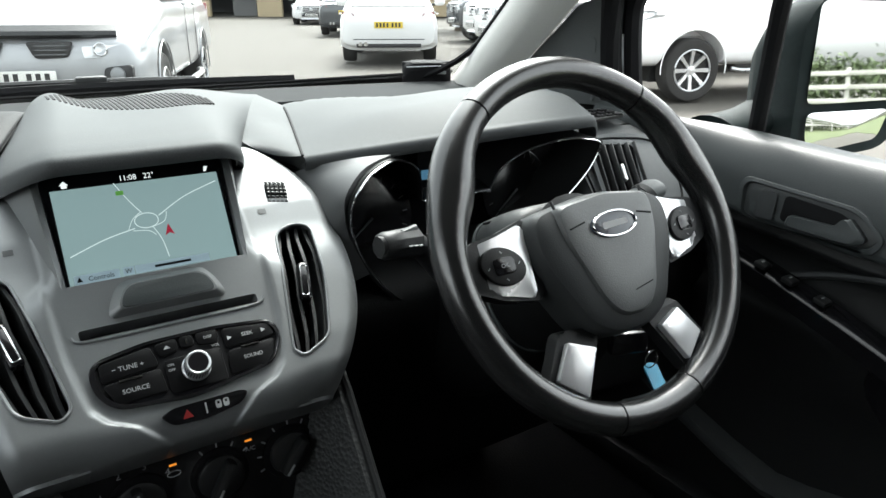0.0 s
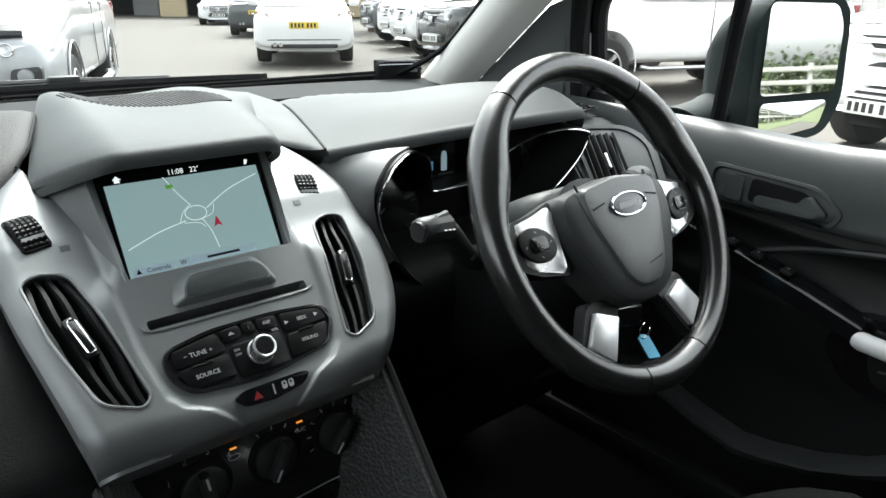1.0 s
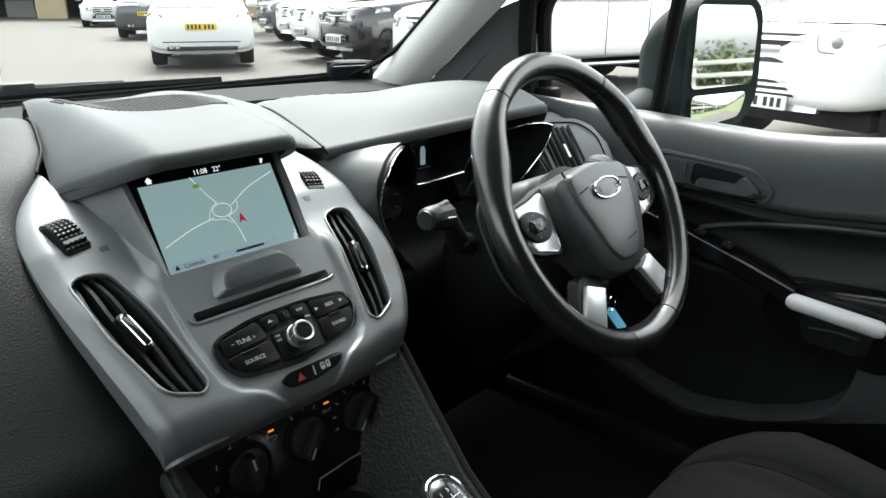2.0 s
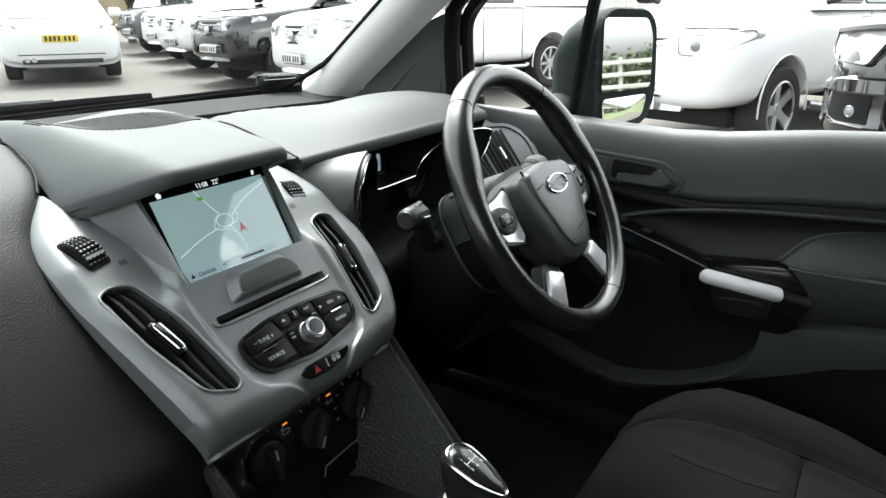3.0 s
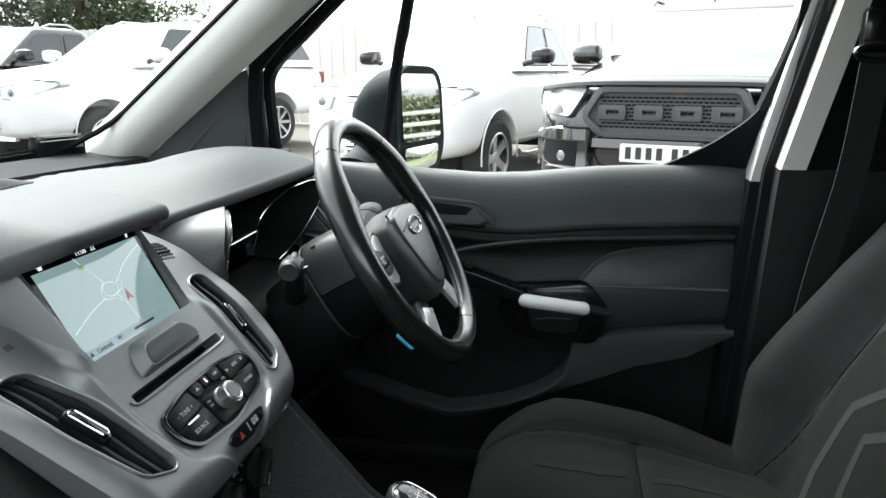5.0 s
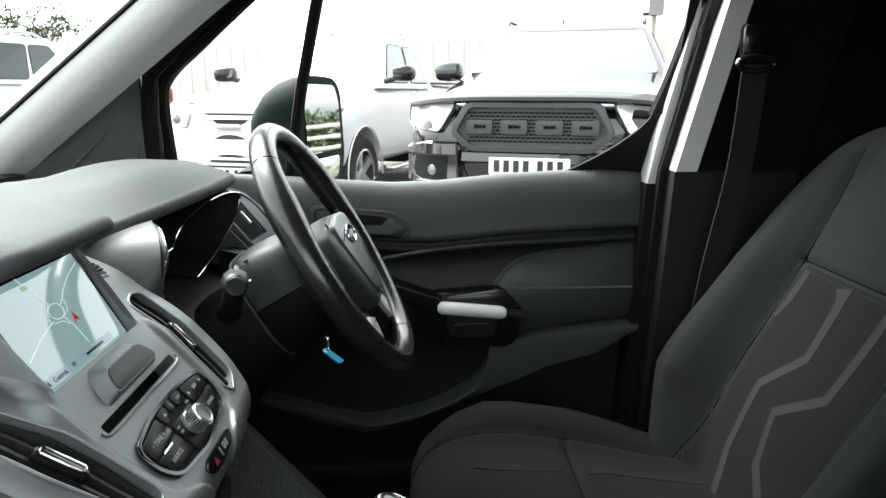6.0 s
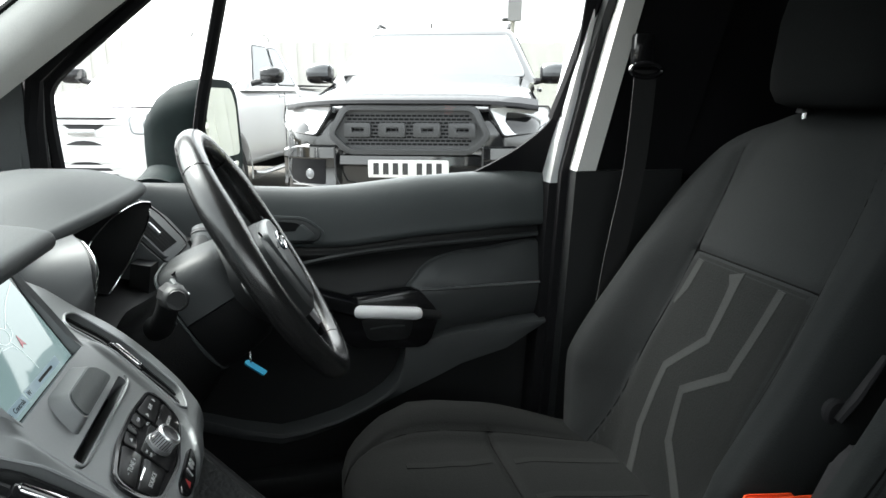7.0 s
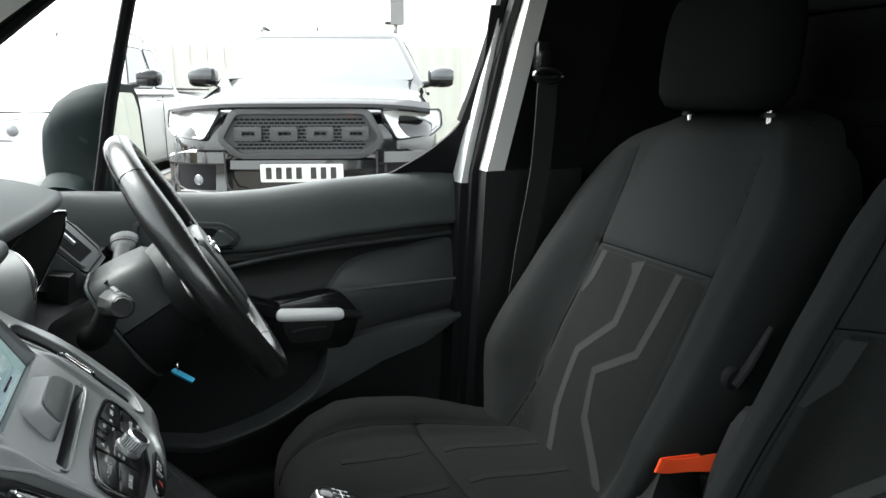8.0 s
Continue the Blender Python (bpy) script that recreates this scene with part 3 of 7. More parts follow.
def groove(v):
    return lerp(((-0.12, 0.02), (-0.098, 0.045), (-0.088, 0.066), (-0.075, 0.077), (-0.03, 0.086), (0.01, 0.089), (0.05, 0.091), (0.10, 0.092), (0.145, 0.090), (0.17, 0.088)), v)


def relief(u, v):
    a, g, w = abs(u), groove(v), half_width(v, u)
    wing = smooth((a - g) / 0.007)
    fall = lerp(((-0.06, 0.0), (0.0, 0.006), (0.072, 0.016), (0.095, 0.019), (0.138, 0.034), (0.172, 0.045), (0.207, 0.062)), v)
    fold = smooth((v - 0.01) / 0.05)
    h = -fall * (0.80 if u > 0 else 1.0) * smooth((a - g + 0.012 * fold) / (0.040 - 0.026 * fold)) + 0.0045 * wing * (1 - smooth((v - 0.02) / 0.05))
    h -= 0.011 * max(0, (a - (w - 0.018)) / 0.018) ** 2
    d = min(0.0296, max(0.0, -0.090 + 0.006 * smooth((a - 0.06) / 0.05) - v))
    h -= 0.030 - math.sqrt(0.030 ** 2 - d * d)
    h -= 0.10 * max(0, a - 0.02) ** 2 + 1.2 * max(0.0, v - 0.15) * (1 - smooth((a - 0.100) / 0.02))
    return h


def on_panel(u, v, h=0.0):
    return FAS @ Vector((u, v, relief(u, v) + h))


def shoulder(s, t):
    """The hood's flank between its edge (s = 0) and the seam of the next pad (s = 1)."""
    v, e = 0.16 + 0.84 * t, max(0.0, s)
    a, b = Vector(hood(1, v)), Vector(brow(0.0, v))
    p0, mid, p1 = on_panel(0.126, 0.188, 0.005), on_panel(0.152, 0.166, 0.006), Vector(brow(0.0, 0.16))
    rear = p0 * (1 - e) ** 2 + (mid * 2 - (p0 + p1) / 2) * 2 * e * (1 - e) + p1 * e * e
    return a.lerp(b, s) + (rear - a.lerp(b, s)) * (1 - t) ** 3 + Vector((0, 0, 0.008 * math.sin(math.pi * min(1, t * 2.2)) * math.sin(math.pi * e)))


part("hood_flank", sheet(shoulder, steps(-0.03, 1, 12), steps(0, 1, 18), 0.02), PAD, dash, "", 60)
part("pad_seam", tube([Vector(pass_panel(0.0, k)) + Vector((0, 0, 0.004)) for k in range(1, 17)], 0.0014, 6), BLACK, dash)


def panel_frame(u, v, h=0.0, turn=0.0):
    """A frame lying on the panel's surface at (u, v)."""
    d = 0.004
    p = on_panel(u, v, 0)
    m = axes(p, on_panel(u + d, v) - on_panel(u - d, v), on_panel(u, v + d) - on_panel(u, v - d))
    return m @ pose(0, 0, h, 0, 0, turn)


rows = sorted(set(steps(-0.1175, -0.08, 22) + steps(-0.08, 0.180, 58)))
shield = bmesh.new()


def reach(s, v):
    """The wings of the shield climb to a point beside the hood."""
    return v + 0.027 * (1.0 if s < 0 else 0.3) * smooth((abs(s) - 0.72) / 0.28) * smooth((v - 0.10) / 0.08)


grid = [[(s * half_width(reach(s, v), s), reach(s, v)) for v in rows] for s in steps(-1, 1, 140)]
front = [[shield.verts.new(on_panel(u, v)) for u, v in line] for line in grid]
rear = [[shield.verts.new(FAS @ Vector((u, v, min(-0.066, relief(u, v) - 0.01)))) for u, v in line] for line in grid]
loopf = [front[0][j] for j in range(len(rows))] + [front[i][-1] for i in range(1, 141)] + [front[-1][j] for j in range(len(rows) - 2, -1, -1)] + [front[i][0] for i in range(139, 0, -1)]
loopr = [rear[0][j] for j in range(len(rows))] + [rear[i][-1] for i in range(1, 141)] + [rear[-1][j] for j in range(len(rows) - 2, -1, -1)] + [rear[i][0] for i in range(139, 0, -1)]
for i in range(140):
    for j in range(len(rows) - 1):
        shield.faces.new((front[i][j], front[i + 1][j], front[i + 1][j + 1], front[i][j + 1]))
        shield.faces.new((rear[i][j], rear[i][j + 1], rear[i + 1][j + 1], rear[i + 1][j]))
ring_faces(shield, [loopf, loopr], True, False)
VENT = fillet([(0.118, 0.059), (0.140, 0.066), (0.156, 0.060), (0.149, 0.0), (0.130, -0.065), (0.101, -0.078), (0.092, -0.070), (0.105, 0.0)], 0.010, 5)
wide = [(-0.077, 0.036), (0.077, 0.036), (0.083, 0.215), (-0.083, 0.215)]
cutters = [prism(wide, FAS, -0.014, 0.06), prism(VENT, FAS, -0.08, 0.06), prism([(-p[0], p[1]) for p in VENT[::-1]], FAS, -0.08, 0.06)]
cutters.append(prism(fillet([(-0.076, -0.0145), (0.076, -0.0145), (0.076, -0.0055), (-0.076, -0.0055)], 0.003), FAS, -0.03, 0.06))
part("centre_panel", cut(shield, cutters), SATIN, dash, "satin grey painted centre panel", 40)
part("slot_back", block((0.17, 0.03, 0.002), FAS @ Matrix.Translation((0, -0.01, -0.025))), BLACK, dash)
part("slot_rim", tube(curve_through([on_panel(u, v, 0.0005) for u, v in ((-0.082, -0.010), (-0.070, -0.0165), (0.0, -0.017), (0.070, -0.0165), (0.082, -0.010))], 8), 0.0011, 6), SATIN, dash)
# raised cheeks each side of the display, from the hood to the slot
for sgn in (1, -1):
    a = [(0.0765, 0.032, -0.004), (0.0790, 0.09, 0.006), (0.0810, 0.150, 0.015)]
    b = [(0.0795, 0.030, -0.001), (0.0845, 0.09, 0.009), (0.0880, 0.150, 0.016)]
    b2 = [(0.0805, 0.031, -0.0015), (0.0862, 0.092, 0.0065), (0.0905, 0.152, 0.011)]
    c = [(0.0845, 0.036, -0.012), (0.0970, 0.105, -0.030), (0.1130, 0.172, -0.054)]
    a0 = [(0.0755, 0.032, -0.016), (0.0770, 0.09, -0.010), (0.0795, 0.150, -0.002)]
    rings = [[FAS @ Vector((sgn * p.x, p.y, p.z)) for p in (curve_through(l, 5)[i] for l in (a0, a, b, b2, c))] for i in range(11)]
    part("display_cheek", loft(rings), SATIN, dash, "bright satin cheek beside the display", 25)
# raised lug with a dark flap under the display
lug = [fillet(o, 0.008, 4) for o in ([(-0.052, -0.001), (0.052, -0.001), (0.046, 0.018), (0.036, 0.033), (-0.036, 0.033), (-0.046, 0.018)], [(-0.042, 0.002), (0.042, 0.002), (0.039, 0.014), (0.031, 0.024), (-0.031, 0.024), (-0.039, 0.014)])]
part("lug", loft([[FAS @ Vector((p[0], p[1], z - 0.0015)) for p in o] for o, z in ((lug[0], -0.002), (lug[0], 0.001), (lug[1], 0.012))]), SATIN, dash, "", 30)
part("flap", prism([Vector((p[0] * 0.95, p[1] * 0.9 + 0.001)) for p in lug[1]], FAS, 0.0105, 0.0118, 0.0005), DOORPAD, dash)

# centre air vents
for sgn in (1, -1):
    out = [(sgn * p[0], p[1]) for p in VENT]
    vt = thing("centre_air_vent", "tall black louvred air vent with a chrome tab", "air vent", tuple(on_panel(sgn * 0.13, 0)), "centre air vents")
    part("box", prism(out, FAS, -0.075, -0.072), BLACK, vt)
    part("rim", tube([on_panel(p[0], p[1], 0.0002) for p in out], 0.0014, 6, True), SATIN, vt)
    for i in range(4):
        f = 0.16 + 0.225 * i
        top = Vector((sgn * (0.116 + 0.042 * f), 0.062)), Vector((sgn * (0.100 + 0.054 * f), 0.0)), Vector((sgn * (0.091 + 0.042 * f), -0.074))
        line = [p + Vector((sgn * 0.0007 * math.sin(j * 0.9 + i), 0, 0)) for j, p in enumerate(curve_through([(*p, 0) for p in top], 9))]
        rings = []
        for p in line:
            h = relief(p.x, p.y)
            rings.append([FAS @ Vector((p.x + k * 0.0016 + sgn * dd * 0.25, p.y, h - 0.006 - dd)) for k, dd in ((-1, 0), (1, 0), (1, 0.022), (-1, 0.022))])
        part("slat", loft(rings), HARD, vt)
    tm = panel_frame(sgn * 0.127, -0.003, 0, sgn * -14)
    part("tab", block((0.012, 0.042, 0.016), tm @ Matrix.Translation((0, 0, -0.007)), 0.004), GLOSSBLACK, vt)
    part("tab_trim", tube([tm @ Vector((x - sgn * 0.001, y, 0.0010)) for x, y in fillet([(-0.0034, -0.017), (0.0034, -0.017), (0.0034, 0.017), (-0.0034, 0.017)], 0.003, 4)], 0.0007, 6, True), CHROME, vt)
    # ribbed thumb wheel above the vent
    tw = thing("vent_thumb_wheel", "ribbed black thumb wheel with a white mark", "thumb wheel", tuple(on_panel(sgn * 0.137, 0.11)), "vent thumb wheels")
    wm = panel_frame(sgn * 0.1365, 0.110, -0.003 if sgn < 0 else -0.009, -sgn * 11)
    part("bezel", prism(fillet([(-0.0125, -0.022), (0.0125, -0.022), (0.0125, 0.022), (-0.0125, 0.022)], 0.005), wm, -0.004, 0.0042, 0.0006), BLACK, tw)
    part("wheel", lathe([(0.002, -0.011), (0.024, -0.011), (0.025, -0.0095), (0.025, 0.0095), (0.024, 0.011), (0.002, 0.011)], wm @ Matrix.Translation((0, 0, -0.013)) @ pose(0, 0, 0, 0, 90, 0), 32), RUBBER, tw)
    tread = bmesh.new()
    for i in range(11):
        an = radians(35 + 11 * i)
        for c in range(5):
            m = wm @ Matrix.Translation((0.0044 * (c - 2), -0.0254 * math.cos(an), -0.013 + 0.0254 * math.sin(an))) @ pose(0, 0, 0, math.degrees(an) - 90, 0, 0)
            o = [(-0.0016, -0.0017), (0.0016, -0.0017), (0.0016, 0.0017), (-0.0016, 0.0017)]
            loft([[m @ Vector((x * k, y * k, z)) for x, y in o] for k, z in ((1, -0.001), (1, 0.0005), (0.6, 0.0012))], tread)
    part("tread", tread, HARD, tw)
    part("mark", block((0.019, 0.0035, 0.0024), wm @ Matrix.Translation((0, -0.0130, 0.0092)) @ pose(0, 0, 0, 31, 0, 0)), INK, tw)
    part("legend", prism([(-0.004, -0.003), (0.004, -0.003), (0.004, 0.003), (-0.004, 0.003)], panel_frame(sgn * 0.113, 0.086, 0.0003, 0), 0, 0.0002), COWL, tw)

# ---- display ----
dis = thing("touch_display", "lit touch display showing a pale blue road map", "display", tuple(FAS @ Vector((0, 0.09, -0.01))))
DM = FAS @ Matrix.Translation((0, 0.036, -0.0125)) @ pose(0, 0, 0, 14, 0, 0) @ Matrix.Translation((0, -0.036, 0)) @ Matrix.Diagonal((0.945, 1, 1, 1))
part("screen", prism([(-0.080, 0.033), (0.080, 0.033), (0.0838, 0.147), (-0.0838, 0.147)], DM, -0.002, 0.0015), SCREENBLACK, dis)
part("map", prism([(-0.0772, 0.0375), (0.0772, 0.0375), (0.0772, 0.1272), (-0.0772, 0.1272)], DM, 0.0015, 0.0018), MAPGLOW, dis)


def road(pts, w):
    b = bmesh.new()
    line = curve_through([(*p, 0) for p in pts], 6)
    rings = []
    for i, p in enumerate(line):
        d = (line[min(i + 1, len(line) - 1)] - line[max(i - 1, 0)]).normalized()
        s = Vector((-d.y, d.x, 0)) * w
        rings.append([DM @ (p + s + Vector((0, 0, 0.0019))), DM @ (p - s + Vector((0, 0, 0.0019))), DM @ (p - s + Vector((0, 0, 0.0021))), DM @ (p + s + Vector((0, 0, 0.0021)))])
    return part("map_road", loft(rings, b), ROADINK, dis)


road([(-0.072, 0.066), (-0.04, 0.077), (-0.012, 0.083)], 0.00045)
road([(0.012, 0.092), (0.04, 0.107), (0.074, 0.118)], 0.00045)
road([(-0.022, 0.128), (-0.012, 0.11), (-0.003, 0.097)], 0.0004)
road([(0.004, 0.083), (0.010, 0.07), (0.013, 0.052)], 0.0004)
road([(0.011 * math.cos(a), 0.089 + 0.007 * math.sin(a)) for a in steps(0, 6.4, 12)], 0.0004)
road([(-0.018, 0.082), (-0.012, 0.092), (-0.003, 0.098)], 0.0003)
road([(0.003, 0.082), (0.016, 0.086), (0.02, 0.095)], 0.0003)
road([(-0.014, 0.081), (0.0, 0.079), (0.006, 0.074)], 0.0003)
TOP = DM @ Matrix.Translation((0, 0, 0.0020))
part("road_sign", prism([(-0.022, 0.116), (-0.015, 0.116), (-0.015, 0.120), (-0.022, 0.120)], TOP, 0, 0.0003), GREENINK, dis)
part("position_arrow", prism([(0.014, 0.072), (0.0185, 0.0745), (0.023, 0.072), (0.0185, 0.083)], TOP, 0, 0.0003), REDGLOW, dis)
part("map_bar", prism([(-0.020, 0.0415), (0.050, 0.0415), (0.050, 0.049), (-0.020, 0.049)], TOP, 0, 0.0002), BARINK, dis)
part("map_button", prism([(-0.031, 0.0415), (-0.021, 0.0415), (-0.021, 0.049), (-0.031, 0.049)], TOP, 0, 0.0002), BARINK, dis)
part("map_button", prism([(-0.073, 0.0405), (-0.034, 0.0405), (-0.034, 0.049), (-0.073, 0.049)], TOP, -0.0001, 0.0001), BARINK, dis)
lettering("Controls", TOP @ Matrix.Translation((-0.050, 0.0445, 0.0003)), 0.0062, SCREENBLACK, dis, "screen_text", 0.0001)
lettering("W", TOP @ Matrix.Translation((-0.026, 0.0450, 0.0003)), 0.006, SCREENBLACK, dis, "screen_text", 0.0001)
part("screen_text", prism([(-0.002, 0.0440), (0.032, 0.0440), (0.032, 0.0462), (-0.002, 0.0462)], TOP, 0.0002, 0.0004), SCREENBLACK, dis)
part("screen_arrow", prism([(-0.071, 0.0428), (-0.066, 0.0428), (-0.0685, 0.0475)], TOP, 0.0002, 0.0004), SCREENBLACK, dis)
lettering("11:08   22\u00b0", TOP @ Matrix.Translation((0.0, 0.1315, 0)), 0.0074, SCREENINK, dis, "screen_text", 0.0001)
part("home_icon", prism([(-0.067, 0.1285), (-0.062, 0.1285), (-0.062, 0.1312), (-0.0605, 0.1312), (-0.0645, 0.1350), (-0.0685, 0.1312), (-0.067, 0.1312)], TOP, 0, 0.0002), SCREENINK, dis)
part("mute_icon", prism([(0.0645, 0.1290), (0.067, 0.1290), (0.0695, 0.1335), (0.066, 0.1342)], TOP, 0, 0.0002), SCREENINK, dis)

# ---- radio panel ----
rad = thing("radio_panel", "gloss black radio button panel with a chrome volume knob", "radio", tuple(on_panel(0, -0.055)))
RO = fillet([(-0.076, -0.037), (-0.03, -0.0285), (0.03, -0.0285), (0.080, -0.034), (0.087, -0.048), (0.074, -0.075), (0.0, -0.087), (-0.062, -0.080), (-0.076, -0.062)], 0.012, 5)
RM = axes(FAS @ Vector((0, 0, 0.0)), (1, 0, 0), (0, 0.6894, 0.7243))
part("bezel", cut(prism(RO, RM, -0.012, 0.0032, 0.0012), [prism([(p[0] * 0.95 + 0.0003, (p[1] + 0.057) * 0.90 - 0.057) for p in RO], RM, 0.0005, 0.02)]), GLOSSBLACK, rad)
BTN = [[(-0.068, -0.040), (-0.026, -0.0335), (-0.022, -0.052), (-0.068, -0.056)], [(-0.068, -0.058), (-0.022, -0.0545), (-0.020, -0.076), (-0.060, -0.0755)],
       [(-0.023, -0.0335), (-0.004, -0.0315), (-0.004, -0.0425), (-0.020, -0.046)], [(-0.002, -0.0315), (0.010, -0.0315), (0.010, -0.042), (-0.002, -0.042)], [(0.012, -0.0315), (0.032, -0.0325), (0.030, -0.045), (0.012, -0.0425)],
       [(0.035, -0.033), (0.077, -0.0375), (0.080, -0.050), (0.035, -0.052)], [(0.035, -0.0545), (0.079, -0.053), (0.070, -0.0735), (0.033, -0.077)], [(-0.018, -0.049), (0.030, -0.049), (0.030, -0.0795), (-0.018, -0.0795)]]
part("backing", prism([(p[0] * 0.95 + 0.0003, (p[1] + 0.057) * 0.90 - 0.057) for p in RO], RM, 0.0004, 0.0009), BLACK, rad)
for b in BTN:
    part("button", prism(fillet(b, 0.004, 3), RM, 0.0004, 0.0028, 0.0005), KEYBLACK, rad)
BT = RM @ Matrix.Translation((0, 0, 0.0031))
for txt, x, y, sz in (("\u2212 TUNE +", -0.046, -0.047, 0.0074), ("SOURCE", -0.044, -0.067, 0.0070), ("SEEK", 0.056, -0.043, 0.0062), ("SOUND", 0.056, -0.064, 0.0062), ("DISP", 0.022, -0.0375, 0.0048), ("VOL", 0.0265, -0.0465, 0.0045), ("ON", -0.0135, -0.0545, 0.0042), ("OFF", -0.0135, -0.059, 0.0042)):
    lettering(txt, BT @ Matrix.Translation((x, y, 0)), sz * 0.80, INK, rad, "lettering", 0.0001)
for x, y, w, h in ((-0.046, -0.0572, 0.018, 0.0014), (0.056, -0.0536, 0.016, 0.0014), (0.004, -0.037, 0.0016, 0.005)):
    part("trim_bar", block((w, h, 0.0012), RM @ Matrix.Translation((x, y, 0.0032))), CHROME, rad)
part("eject_mark", prism([(-0.016, -0.0395), (-0.010, -0.0395), (-0.013, -0.0365)], BT, 0, 0.0003), INK, rad)
for x in (0.040, 0.071):
    part("seek_mark", prism([(x - 0.002, -0.045), (x + 0.002, -0.043), (x - 0.002, -0.041)], BT, 0, 0.0003), INK, rad)
KM = RM @ Matrix.Translation((0.006, -0.062, 0.003)) @ Matrix.Diagonal((0.82, 0.82, 0.88, 1.0))
knob = part("volume_knob", lathe([(0.004, 0), (0.0148, 0), (0.0148, 0.003), (0.0138, 0.0035), (0.0132, 0.016), (0.0125, 0.0172), (0.0115, 0.0175), (0.0105, 0.0168), (0.004, 0.0165)], KM, 40), SILVER, rad, "ribbed chrome volume knob", 25)
for i in range(30):
    a = 2 * math.pi * i / 30
    part("rib", block((0.0009, 0.0009, 0.011), KM @ pose(0.0136 * math.cos(a), 0.0136 * math.sin(a), 0.010, 0, 0, math.degrees(a))), CHROME, knob)
part("cap", lathe([(0.002, 0.0165), (0.0103, 0.0165), (0.0100, 0.0172), (0.002, 0.0173)], KM, 32), GLOSSBLACK, knob)

# hazard switch strip
haz = thing("hazard_switch_strip", "black strip with red hazard and door lock switches", "switch", tuple(on_panel(0.005, -0.098)))
HM = panel_frame(0.005, -0.0985, 0)
HO = fillet([(-0.037, 0.0035), (-0.026, 0.008), (0.030, 0.008), (0.038, 0.0055), (0.030, -0.003), (0.0, -0.008), (-0.028, -0.006)], 0.004, 3)
part("strip", prism(HO, HM, -0.008, 0.0022, 0.0008), GLOSSBLACK, haz)
part("hazard_mark", prism([(-0.020, -0.003), (-0.011, -0.003), (-0.0155, 0.0045)], HM, 0.0023, 0.0025), REDINK, haz)
part("divider", block((0.0012, 0.009, 0.001), HM @ Matrix.Translation((0.0, 0.001, 0.0024))), INK, haz)
for x in (0.008, 0.0145):
    part("lock_mark", cut(prism(fillet([(x, -0.002), (x + 0.005, -0.002), (x + 0.005, 0.005), (x, 0.005)], 0.002), HM, 0.0022, 0.0025), [prism([(x + 0.0015, 0.0016), (x + 0.0035, 0.0016), (x + 0.0035, 0.0038), (x + 0.0015, 0.0038)], HM, 0.002, 0.01)]), INK, haz)

# ---- heater panel ----
heat = thing("heater_panel", "black heater control panel with three rotary knobs", "heater panel", (0, 0.58, 0.83))
HV = axes((0.012, 0.584, 0.838), (1, 0, 0), (0, 0.10, 1))
part("panel", prism(fillet([(-0.150, 0.075), (0.146, 0.075), (0.138, 0.0), (0.112, -0.10), (-0.12, -0.10), (-0.145, 0.0)], 0.02), HV, -0.03, 0.0, 0.006), GLOSSBLACK, heat)
for i, (x, ang) in enumerate(((-0.066, 8), (0.006, -30), (0.076, -38))):
    K = HV @ Matrix.Translation((x, -0.012, 0))
    part("dial", lathe([(0.005, 0), (0.0275, 0), (0.0275, 0.002), (0.0262, 0.003), (0.005, 0.003)], K, 40), BLACK, heat)
    kn = part("knob", lathe([(0.004, 0.002), (0.0225, 0.002), (0.0215, 0.006), (0.019, 0.008), (0.004, 0.009)], K, 36), HARD, heat)
    part("grip", block((0.011, 0.040, 0.016), K @ pose(0, 0, 0.012, 0, 0, ang), 0.004), HARD, kn)
    part("pointer", block((0.0022, 0.012, 0.001), K @ pose(0, 0, 0.0202, 0, 0, ang) @ Matrix.Translation((0, -0.012 if i else 0.012, 0))), INK, kn)
    for j in range(9):
        a = radians(200 - 27.5 * j)
        part("scale_mark", block((0.0045, 0.0014, 0.0006), K @ pose(0.0315 * math.cos(a), 0.0315 * math.sin(a), 0.0003, 0, 0, math.degrees(a))), INK, heat) if i != 0 and (i == 2 or 2 < j < 7) else None
    if i == 0:
        for j, ch in enumerate("01234"):
            a = radians(190 - 38 * j)
            lettering(ch, K @ Matrix.Translation((0.034 * math.cos(a), 0.034 * math.sin(a), 0.0005)), 0.009, INK, heat, "lettering", 0.0001)
for x in (-0.034, 0.036):
    part("indicator", block((0.0065, 0.0017, 0.001), HV @ pose(x, 0.0140, 0.0005, 0, 0, 0)), AMBER, heat)
lettering("A/C", HV @ Matrix.Translation((0.037, 0.0045, 0.0004)), 0.0062, INK, heat, "lettering", 0.0001)
part("recirculation_mark", tube([HV @ Vector((-0.034 + 0.006 * math.cos(a), 0.0050 + 0.0028 * math.sin(a), 0.0005)) for a in steps(0, 6, 12)], 0.0005, 5), INK, heat)
part("edge_line", tube([HV @ Vector(p) for p in ((0.012, -0.080, 0.0005), (0.016, -0.068, 0.0005), (0.060, -0.0655, 0.0005), (0.100, -0.066, 0.0005))], 0.0007, 5), INK, heat)
part("parking_switch", prism(fillet([(0.062, -0.088), (0.100, -0.088), (0.100, -0.070), (0.062, -0.070)], 0.003), HV, 0.0, 0.002, 0.0006), GLOSSBLACK, heat)
lettering("P\u25b2", HV @ Matrix.Translation((0.080, -0.078, 0.0021)), 0.008, INK, heat, "lettering", 0.0001)

# ---- instruments ----
clu = thing("instrument_cluster", "black instrument cluster with chrome-edged gauge hoods", "instrument cluster", (0.40, 0.72, 1.0))


